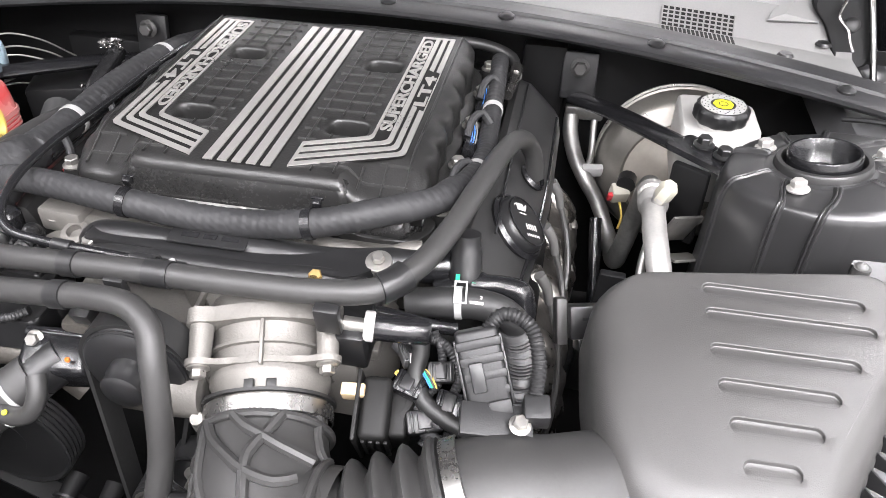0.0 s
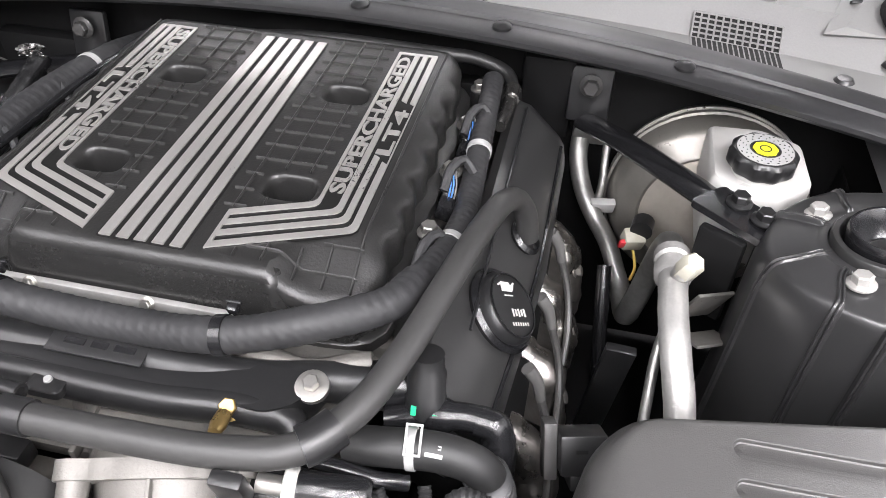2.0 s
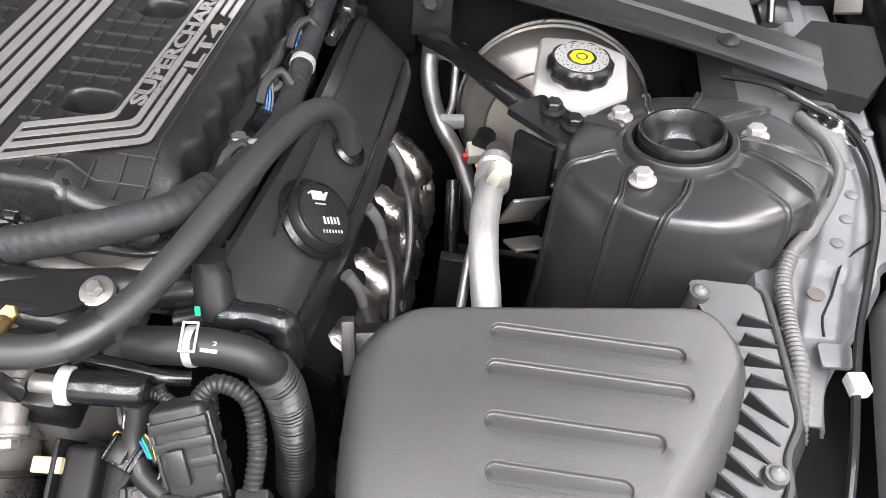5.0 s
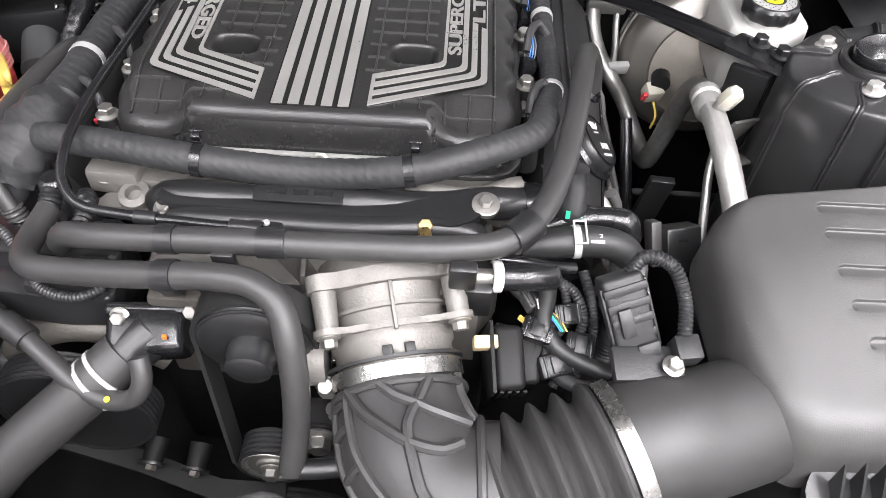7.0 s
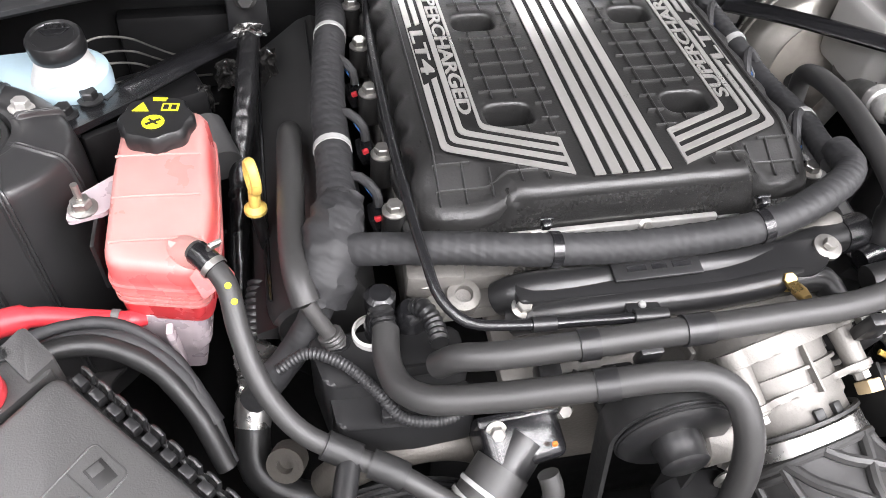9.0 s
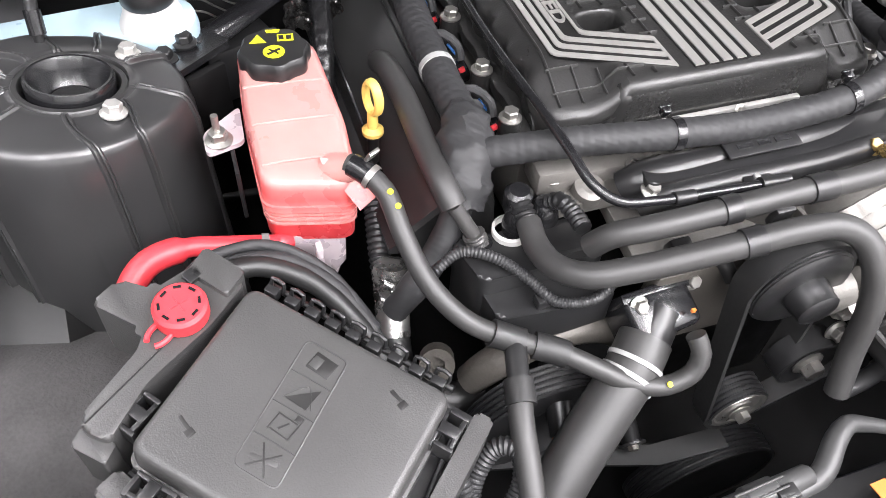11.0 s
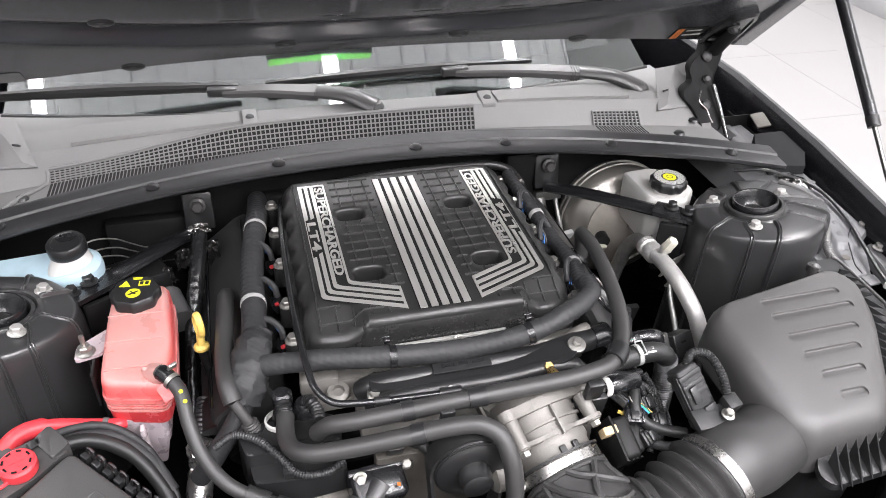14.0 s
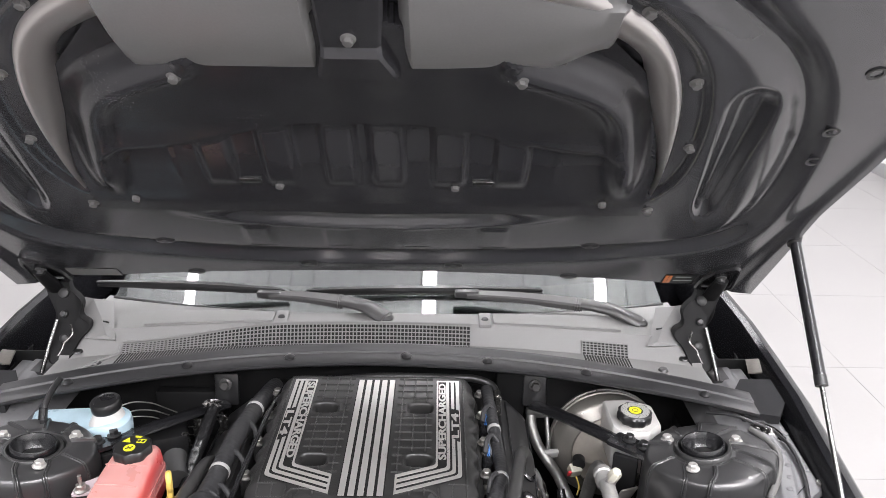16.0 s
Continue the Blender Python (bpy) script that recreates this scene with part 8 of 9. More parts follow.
for k in range(8):
    part("cap_slot", box((0.006, 0.0022, 0.0012), fbp(-0.030, 0.0485, 0.0090) @ pose(0, 0, 0, 0, 0, 45 * k) @ pose(0, 0.0152, 0)), M_GLOSS, rc)
for a in (20, 110):
    part("cap_cross", box((0.016, 0.0016, 0.0010), fbp(-0.030, 0.0485, 0.0088, 0, 0, a)), M_RED, rc)
part("cap_strap", tube([fbp(-0.031 + 0.013 * math.sin(radians(a)) * 0.6, 0.072 - 0.012 * math.cos(radians(a)), -0.004).translation for a in range(-150, 151, 20)], 0.0024, 8, 0.004), M_RED, rc)
part("lower_latch", prism(round_poly([(0.002, 0.186), (0.006, 0.1634), (0.062, 0.172), (0.061, 0.192)], 0.004), -zs * 0.06, -zs * 0.024, FM, 0.003), M_FUSE, fb, angle=50)
part("mount_foot", prism(round_poly([(0.024, 0.216), (0.036, 0.192), (0.082, 0.186), (0.086, 0.216), (0.060, 0.226)], 0.004), -zs * 0.085, -zs * 0.060, FM, 0.003), M_FUSE, fb, angle=50)
bolt(fb, fbp(0.0180, 0.1850, -0.060).translation, fn, 0.0068)

# ---- cables by the fuse box ----
rc_ = thing("battery_cable", (-0.55, -0.22, 0.77), "red sleeved battery cable", "cable")
RCP = [(-0.622, -0.262, 0.752), (-0.612, -0.236, 0.774), (-0.592, -0.215, 0.784), (-0.558, -0.203, 0.781), (-0.52, -0.206, 0.776), (-0.474, -0.211, 0.769)]
part("cable", tube(RCP, lambda q, L: 0.0128 if q < 0.52 * L else 0.0094, 14, 0.006), M_RED, rc_)
part("band", ring_on(RCP, 0.93, 0.0035, 0.0108), M_LABD, rc_)
part("cable_end", tube([(-0.478, -0.210, 0.770), (-0.466, -0.208, 0.767), (-0.461, -0.207, 0.766)], lambda q, L: 0.0092 - 0.003 * sst(0.5, 1.0, q / L), 12, 0.003), M_RED, rc_)
bl = thing("black_loom", (-0.46, -0.27, 0.74), "black taped loom curling behind the fuse box", "wiring loom")
part("trunk", tube([(-0.58, -0.285, 0.782), (-0.545, -0.255, 0.790), (-0.500, -0.243, 0.782), (-0.455, -0.258, 0.762), (-0.420, -0.295, 0.73), (-0.40, -0.33, 0.69)], wobbly(0.0098, 0.08, 40), 14), M_RUBD, bl)
part("trunk", tube([(-0.57, -0.275, 0.775), (-0.53, -0.240, 0.785), (-0.48, -0.235, 0.775), (-0.435, -0.260, 0.752), (-0.405, -0.30, 0.72)], wobbly(0.0088, 0.10, 40, 5), 14), M_TAPE, bl)
part("branch", tube([(-0.575, -0.272, 0.800), (-0.54, -0.236, 0.798), (-0.485, -0.224, 0.786), (-0.440, -0.246, 0.762), (-0.412, -0.285, 0.735), (-0.395, -0.325, 0.690)], wobbly(0.0052, 0.15, 60, 9), 10), M_TAPE, bl)

# ---- front drive: pulleys, belt, pump ----
def pulley(name, c, axis, r, w, label, cat_, rib=True, mats=(None, None)):
    t = thing(name, (c[0], c[1], c[2] - r), label, cat_)
    m = frame_to(c, Vector(c) + Vector(axis))
    n = 5
    prof = [(0, -w / 2), (r, -w / 2)]
    if rib:
        for i in range(n):
            prof += [(r, -w / 2 + w * (i + 0.15) / n), (r - 0.0022, -w / 2 + w * (i + 0.5) / n), (r, -w / 2 + w * (i + 0.85) / n)]
    prof += [(r, w / 2), (r - 0.003, w / 2 + 0.001), (r - 0.006, w / 2 - 0.002), (0.010, w / 2 - 0.004), (0, w / 2 - 0.004)]
    part("wheel", lathe(prof, m, 44), mats[0] or M_PLA, t)
    return t, m


fwd = (0, -1, -0.05)
p1, pm1 = pulley("supercharger_pulley", (-0.022, -0.392, 0.782), fwd, 0.052, 0.030, "matt black supercharger pulley with a hub cap", "pulley")
part("front_plate", lathe([(0.050, 0.014), (0.050, 0.017), (0.046, 0.020), (0.02, 0.020)], pm1, 44), M_PLA, p1)
part("hub_cap", lathe([(0.022, 0.016), (0.022, 0.030), (0.0205, 0.033), (0.0205, 0.042), (0.018, 0.044), (0, 0.0445)], pm1, 32), M_PLA, p1)
p2, pm2 = pulley("idler_pulley", (-0.026, -0.415, 0.588), fwd, 0.036, 0.028, "ribbed idler pulley with a bright steel face", "pulley")
part("face", lathe([(0.0345, 0.0125), (0.033, 0.0155), (0.029, 0.0150), (0.027, 0.0125), (0.018, 0.0125), (0.016, 0.0150), (0, 0.0150)], pm2, 36), M_STEEL, p2, "bright steel pulley face")
bolt(p2, pm2 @ V(0, 0, 0.016), fwd, 0.008)
p3, pm3 = pulley("tensioner_pulley", (0.030, -0.418, 0.660), fwd, 0.036, 0.026, "smooth black tensioner pulley with a steel bolt", "pulley", False)
bolt(p3, pm3 @ V(0, 0, 0.010), fwd, 0.011)
p4, pm4 = pulley("pump_pulley", (-0.245, -0.375, 0.600), fwd, 0.085, 0.03, "large dark grooved pump pulley", "pulley")
part("dish", lathe([(0.075, 0.012), (0.06, 0.002), (0.03, 0.004), (0.03, 0.012), (0, 0.012)], pm4, 40), M_PLA, p4)
pulley("crank_pulley", (-0.02, -0.43, 0.42), fwd, 0.095, 0.035, "large black crankshaft pulley low down", "pulley")
for a, b in (((-0.176, -0.375, 0.531), (-0.178, -0.402, 0.523)), ((-0.126, -0.378, 0.528), (-0.128, -0.405, 0.520))):
    br = thing("engine_stud", a, "dark steel engine stud with a zinc bolt head", "stud", "engine studs")
    part("post", tube([a, b], lambda q, L: 0.013 - 0.002 * q / L, 16, 0.006), M_DARK, br)
    bolt(br, b, Vector(b) - Vector(a), 0.0062, M_CASTD)
    part("washer", lathe([(0.0, 0.0), (0.016, 0.0), (0.016, 0.003), (0, 0.003)], frame_to(Vector(b), Vector(b) * 2 - Vector(a)), 20), M_PLA, br)
og = thing("orange_plug", (-0.240, -0.40, 0.615), "orange blanking plug on a dark stub", "plug")
part("stub", tube([(-0.236, -0.385, 0.640), (-0.240, -0.415, 0.624)], 0.014, 16), M_PLA, og)
part("face", tube([(-0.240, -0.415, 0.624), (-0.2405, -0.419, 0.622)], 0.012, 16), M_ORAN, og, "orange plug face")
belt = thing("drive_belt", (-0.02, -0.40, 0.56), "black ribbed drive belt over the pulleys", "belt")


def ribbon(pts, w, t=0.0022):
    bm = bmesh.new()
    prev = None
    P = [Vector(p) for p in pts]
    for i, p in enumerate(P):
        d = (P[min(i + 1, len(P) - 1)] - P[max(0, i - 1)]).normalized()
        ax = V(*fwd).normalized()
        nn = d.cross(ax).normalized() * t
        ring = [bm.verts.new(q) for q in (p - ax * w / 2 - nn, p + ax * w / 2 - nn, p + ax * w / 2 + nn, p - ax * w / 2 + nn)]
        if prev:
            for a in range(4):
                bm.faces.new((prev[a], prev[(a + 1) % 4], ring[(a + 1) % 4], ring[a]))
        prev = ring
    return bm


arc = [V(-0.022 + 0.0545 * math.cos(radians(a)), -0.392, 0.782 + 0.0545 * math.sin(radians(a))) for a in range(-20, 196, 8)]
part("upper_run", ribbon([V(0.000, -0.412, 0.645)] + arc + [V(-0.066, -0.415, 0.590)], 0.028), M_RUBD, belt)
part("lower_run", ribbon([V(-0.062 + 0.0385 * 0, -0.415, 0.588)] + [V(-0.026 + 0.0385 * math.cos(radians(a)), -0.415, 0.588 + 0.0385 * math.sin(radians(a))) for a in range(180, 330, 10)] + [V(0.09, -0.42, 0.625), V(0.13, -0.42, 0.60)], 0.026), M_RUBD, belt)
part("lower_run", ribbon([V(-0.33, -0.375, 0.62), V(-0.30, -0.378, 0.53), V(-0.20, -0.39, 0.50), V(-0.10, -0.42, 0.50), V(-0.02, -0.43, 0.52)], 0.026), M_RUBD, belt)
pump = thing("water_pump", (-0.15, -0.35, 0.66), "black thermostat housing on a grey cast pump", "water pump")
part("casting", tube([(-0.315, -0.335, 0.640), (-0.290, -0.340, 0.672), (-0.255, -0.342, 0.692), (-0.220, -0.342, 0.697), (-0.175, -0.342, 0.688), (-0.140, -0.345, 0.662)], lambda q, L: 0.0165 + 0.002 * math.sin(40 * q), 16), M_CASTD, pump, "grey cast pump arm")
part("ear", lathe([(0.018, 0), (0.018, 0.02), (0.008, 0.02), (0.008, 0.01), (0, 0.01)], frame_to((-0.345, -0.315, 0.665), (-0.36, -0.36, 0.70)), 18), M_CASTD, pump)
part("housing", box((0.075, 0.05, 0.055), pose(-0.140, -0.362, 0.725, 25, 0, 8), 0.010, 3), M_GLOSS, pump)
part("flange", box((0.09, 0.012, 0.05), pose(-0.135, -0.345, 0.735, 25, 0, 4), 0.004), M_GLOSS, pump)
for x, y, z in ((-0.163, -0.365, 0.752), (-0.098, -0.352, 0.752)):
    bolt(pump, (x, y, z), (0, -0.8, 0.6), 0.0062)
part("outlet", tube([(-0.136, -0.364, 0.732), (-0.176, -0.402, 0.710)], 0.0245, 28), M_PLA, pump)
part("red_dot", box((0.004, 0.003, 0.004), pose(-0.115, -0.385, 0.752)), M_ORAN, pump, smooth=False)
part("back_plate", box((0.16, 0.02, 0.14), pose(-0.06, -0.34, 0.70, 4), 0.006), M_CASTD, pump, "cast aluminium backing plate")
part("side_stub", tube([(0.03, -0.375, 0.775), (0.055, -0.39, 0.760), (0.062, -0.40, 0.735)], 0.012, 14), M_ALU, pump)
for x, y, z in ((0.042, -0.415, 0.735), (0.05, -0.42, 0.70)):
    bolt(pump, (x, y, z), (0, -1, 0.2), 0.008)
part("small_hose", tube([(-0.09, -0.335, 0.775), (-0.07, -0.350, 0.772), (-0.06, -0.365, 0.755)], 0.008, 10), M_RUBD, pump)
part("plug", box((0.03, 0.02, 0.02), pose(-0.05, -0.345, 0.780), 0.003), M_PLA, pump)
part("plug", box((0.022, 0.03, 0.02), pose(-0.112, -0.340, 0.782, 20), 0.003), M_PLA, pump)
rh = thing("radiator_hose", (-0.25, -0.45, 0.60), "thick black rubber radiator hose with white clamp", "hose")
RHP = [(-0.158, -0.385, 0.722), (-0.180, -0.405, 0.708), (-0.225, -0.435, 0.678), (-0.275, -0.470, 0.640), (-0.318, -0.510, 0.59), (-0.340, -0.55, 0.52), (-0.345, -0.58, 0.45)]
part("hose", tube(RHP, 0.0265, 22), M_RUB, rh)
cw = part("band_clamp", ring_on(RHP, 0.065, 0.0022, 0.0278, 28), M_LABEL, rh, "white band clamp")
part("band_clamp", ring_on(RHP, 0.100, 0.0022, 0.0278, 28), M_LABEL, cw)
part("clamp_lug", box((0.008, 0.014, 0.010), pose(-0.172, -0.424, 0.692, 30), 0.002), M_LABEL, cw)
part("tick_mark", box((0.003, 0.012, 0.001), pose(-0.205, -0.420, 0.7195, 45, 0, 30)), M_WHT, rh, smooth=False)

# ---- radiator support, plugs, labels ----
rs = thing("radiator_support", (0.1, -0.63, 0.60), "black radiator support panel with a warning label", "radiator support")
rows = []
for i in range(25):
    x = -0.52 + 1.24 * i / 24
    b = 0.02 * (x / 0.6) ** 2
    prof = ((-0.585, 0.60), (-0.590, 0.700), (-0.595, 0.720), (-0.600, 0.724), (-0.606, 0.722), (-0.608, 0.712), (-0.618, 0.711), (-0.620, 0.719), (-0.626, 0.722), (-0.650, 0.719), (-0.654, 0.712), (-0.664, 0.711), (-0.667, 0.714), (-0.690, 0.708), (-0.693, 0.700), (-0.72, 0.694), (-0.80, 0.665))
    rows.append([V(x, y + b, z) for y, z in prof])
bm = loft(rows, False, False, False)
bmesh.ops.recalc_face_normals(bm, faces=bm.faces)
bmesh.ops.solidify(bm, geom=list(bm.faces), thickness=0.003)
part("panel", bm, M_RAD, rs)
part("fan_shroud", box((0.95, 0.05, 0.34), pose(0.05, -0.575, 0.52), 0.01), M_PLA, rs)
part("bumper_edge", sheet(lambda u, v: V(-0.55 + 1.30 * u, -0.700 - 0.12 * v + 0.02 * ((-0.55 + 1.30 * u) / 0.6) ** 2, 0.707 - 0.03 * v - 0.03 * v * v), 24, 8, 0.003), M_PAINT, rs, "gloss black bumper edge")
for x in (-0.30, -0.12, 0.10, 0.28):
    part("seal_clip", box((0.026, 0.012, 0.006), pose(x, -0.613 + 0.02 * (x / 0.6) ** 2, 0.7145), 0.002), M_GLOSS, rs)
part("grey_ledge", prism(round_poly([(0.02, -0.592), (0.02, -0.560), (0.10, -0.555), (0.30, -0.552), (0.31, -0.590)], 0.006), 0.705, 0.716, bevel=0.002), M_PLG, rs, "grey plastic ledge")
part("label", box((0.056, 0.022, 0.0008), pose(0.004, -0.582, 0.7185, -6, 0, 3)), M_LABD, rs, "grey warning label", smooth=False)
part("label_orange", box((0.016, 0.023, 0.0010), pose(-0.031, -0.5838, 0.7186, -6, 0, 3)), M_ORAN, rs, "orange warning field", smooth=False)
for i in range(3):
    part("print_bar", box((0.006, 0.006, 0.0012), pose(-0.010 + 0.012 * i, -0.5825, 0.7187, -6, 0, 3)), (M_ORAN, M_LABEL, M_LABEL)[i], rs, smooth=False)
part("rail_clip", box((0.03, 0.02, 0.012), pose(-0.205, -0.612, 0.726), 0.003), M_PLA, rs)
part("beam_cap", box((0.10, 0.05, 0.03), pose(-0.25, -0.585, 0.690), 0.004), M_DARK, rs)
fp = thing("fan_connector", (-0.13, -0.555, 0.65), "grey two-row fan connector with coloured wires", "connector")
fmx = Matrix.Translation((-0.128, -0.556, 0.686)) @ pose(0, 0, 0, 0, 0, 4)
part("shell", box((0.070, 0.030, 0.024), fmx @ pose(0.0, 0, -0.002), 0.004), M_GREYC, fp)
for sy in (-1, 1):
    part("barrel", lathe([(0.008, -0.062), (0.0115, -0.060), (0.0115, -0.02), (0.0135, -0.018), (0.0135, 0.012), (0.011, 0.014), (0.011, 0.050), (0.008, 0.054)], fmx @ pose(-0.004 + 0.012 * sy, 0.0085 * sy, 0.006, 0, 90, 0), 18), M_GREYC, fp, "round grey connector barrel")
for k in range(4):
    part("rib", box((0.052, 0.0022, 0.006), fmx @ pose(0.002, -0.0135 + 0.009 * k, 0.0185), 0.0008), M_GREYC, fp)
part("lock_slide", box((0.020, 0.014, 0.008), fmx @ pose(0.024, 0.0, 0.0165), 0.002), M_PLA, fp)
part("side_latch", box((0.040, 0.006, 0.016), fmx @ pose(0.006, -0.019, -0.002), 0.002), M_GREYC, fp)
part("side_latch", box((0.018, 0.010, 0.020), fmx @ pose(-0.030, -0.018, -0.006), 0.002), M_PLA, fp)
part("tail", tube([fmx @ V(0.04, 0, 0), fmx @ V(0.075, 0.006, 0.004), fmx @ V(0.105, 0.026, 0.010), fmx @ V(0.125, 0.034, 0.012), fmx @ V(0.145, 0.030, 0.006), fmx @ V(0.175, 0.020, -0.004), fmx @ V(0.21, 0.012, -0.02)], lambda q, L: 0.009 + 0.002 * math.sin(6 * q / L), 12), M_GREYC, fp)
part("red_mark", box((0.008, 0.006, 0.001), fmx @ pose(-0.018, 0.002, 0.0216)), M_ORAN, fp, smooth=False)
part("yellow_seal", tube([fmx @ V(-0.046, 0, 0), fmx @ V(-0.058, 0, -0.001)], 0.009, 12), M_YELP, fp, "yellow seal collar")
for k, mt in enumerate((M_GRN, M_RED, M_PLA, M_LABEL)):
    part("wire", tube([fmx @ V(-0.056, -0.004 + 0.003 * k, 0.003 * (k % 2)), fmx @ V(-0.075, -0.006 + 0.004 * k, 0.002), fmx @ V(-0.098, -0.003 + 0.002 * k, 0)], 0.0020, 6), mt, fp)
part("conduit", corrugated([(-0.222, -0.555, 0.684), (-0.265, -0.548, 0.682), (-0.31, -0.532, 0.680), (-0.345, -0.505, 0.676), (-0.365, -0.478, 0.678), (-0.372, -0.45, 0.70)], 0.0095, 0.0045), M_CORR, fp)
part("conduit", corrugated([(-0.372, -0.50, 0.66), (-0.36, -0.46, 0.690), (-0.335, -0.445, 0.715), (-0.32, -0.455, 0.72), (-0.322, -0.475, 0.705), (-0.345, -0.495, 0.68), (-0.385, -0.515, 0.65), (-0.40, -0.54, 0.60)], 0.0085, 0.0045), M_CORR, fp)
part("conduit", corrugated([(-0.385, -0.49, 0.67), (-0.395, -0.52, 0.64), (-0.41, -0.56, 0.58), (-0.43, -0.60, 0.50)], 0.0095, 0.0045), M_CORR, fp)
part("tag", box((0.025, 0.04, 0.001), pose(-0.375, -0.555, 0.652, 40, 0, 15)), M_WHT, fp, "white paper tag", smooth=False)

# ---- front corners ----
for s in (1, -1):
    t = thing("headlamp_housing", (s * 0.72, -0.52, 0.66), "grey headlamp mounting with a large round stud", "headlamp")
    part("housing", prism(round_poly([(s * 0.60, -0.50), (s * 0.78, -0.36), (s * 0.88, -0.50), (s * 0.86, -0.72), (s * 0.62, -0.66)], 0.02), 0.60, 0.69 if s > 0 else 0.765, bevel=0.008), M_PLA, t)
    part("bracket", prism(round_poly([(s * 0.635, -0.485), (s * 0.690, -0.435), (s * 0.735, -0.470), (s * 0.680, -0.520)], 0.006), 0.690 if s > 0 else 0.765, 0.772, bevel=0.002), M_APRON, t, "bare grey mounting plate")
    part("stud", lathe([(0.019, 0), (0.019, 0.005), (0.0165, 0.010), (0.010, 0.0125), (0, 0.013)], pose(s * 0.672, -0.472, 0.772), 28), M_BOOT, t, "round grey stud head")
    part("stud_slot", box((0.030, 0.0022, 0.0012), pose(s * 0.672, -0.472, 0.7848, 0, 0, 25 * s), 0.0004), M_DARK, t)
    part("lens_web", box((0.12, 0.008, 0.02), pose(s * 0.76, -0.46, 0.772, 0, 0, s * 40), 0.002), M_PLG, t)
part("arch_liner", sheet(lambda u, v: V(-0.80 + 0.26 * u, -0.46 + 0.36 * v, 0.70 - 0.10 * (2 * v - 1) ** 2 - 0.06 * u), 14, 14, 0.004), M_FELT, car, "black felt wheel arch liner")

# ---- bonnet release cable, gas strut, hinges ----
rl_ = thing("release_cable", (0.80, -0.1, 0.82), "thin black hood release cable along the apron", "cable")
part("cable", tube([(0.70, 0.135, 0.842), (0.745, 0.105, 0.856), (0.780, 0.088, 0.850), (0.812, 0.076, 0.842), (0.826, 0.045, 0.840), (0.830, 0.005, 0.838), (0.822, -0.064, 0.831), (0.803, -0.130, 0.824), (0.786, -0.185, 0.818), (0.774, -0.240, 0.812), (0.764, -0.30, 0.80), (0.758, -0.38, 0.75)], 0.0036, 8), M_PLA, rl_)
part("cable_clip", box((0.015, 0.018, 0.012), pose(0.775, -0.236, 0.814, 0, 0, 10), 0.002), M_TANKW, rl_, "white cable clip")
bm = tube([(0.782, 0.10, 0.838), (0.802, 0.088, 0.836), (0.820, 0.070, 0.832), (0.838, 0.048, 0.828)], lambda q, L: 0.006 + 0.012 * math.sin(math.pi * min(1, q / L)), 14, 0.004, True, 0.6)
crumple(bm, 0.004, 90)
part("foil_wrap", bm, M_FOILD, rl_, "crumpled foil wrap")
wl = thing("apron_loom", (0.74, -0.05, 0.78), "grey taped loom running down the apron", "wiring loom")
WL = [(0.775, 0.085, 0.836), (0.796, 0.040, 0.836), (0.799, 0.000, 0.835), (0.784, -0.040, 0.833), (0.762, -0.080, 0.828), (0.742, -0.108, 0.822), (0.735, -0.130, 0.814), (0.734, -0.175, 0.809), (0.736, -0.225, 0.806), (0.736, -0.275, 0.78)]
part("trunk", tube(WL, wobbly(0.0064, 0.07, 50), 12), M_BOOT, wl)
part("tape_wrap", corrugated(WL[5:], 0.0071, 0.0042), M_BOOT, wl)
gs = thing("gas_strut", (0.833, -0.191, 0.844), "black gas strut holding the hood open", "gas strut")
GA, GB, GC = V(0.848, 0.196, 1.209), V(0.840, -0.022, 1.004), V(0.833, -0.191, 0.846)
part("cylinder", tube([GA, GA.lerp(GB, 0.5), GB], 0.0108, 16, 0.05), M_GLOSS, gs)
part("collar", tube([GB + (GA - GB).normalized() * 0.02, GB], 0.0118, 16), M_PLA, gs)
part("rod", tube([GB, GC], 0.0045, 12, 0.05), M_ROD, gs)
part("ball_end", lathe([(0, -0.014), (0.011, -0.012), (0.012, 0.006), (0.008, 0.014), (0, 0.014)], Matrix.Translation(GC), 16), M_PLA, gs)
part("ball_end", lathe([(0, -0.014), (0.013, -0.012), (0.013, 0.012), (0, 0.014)], Matrix.Translation(GA), 16), M_PLA, gs)
part("lower_bracket", box((0.03, 0.05, 0.02), pose(0.842, -0.195, 0.832), 0.004), M_PLA, gs)
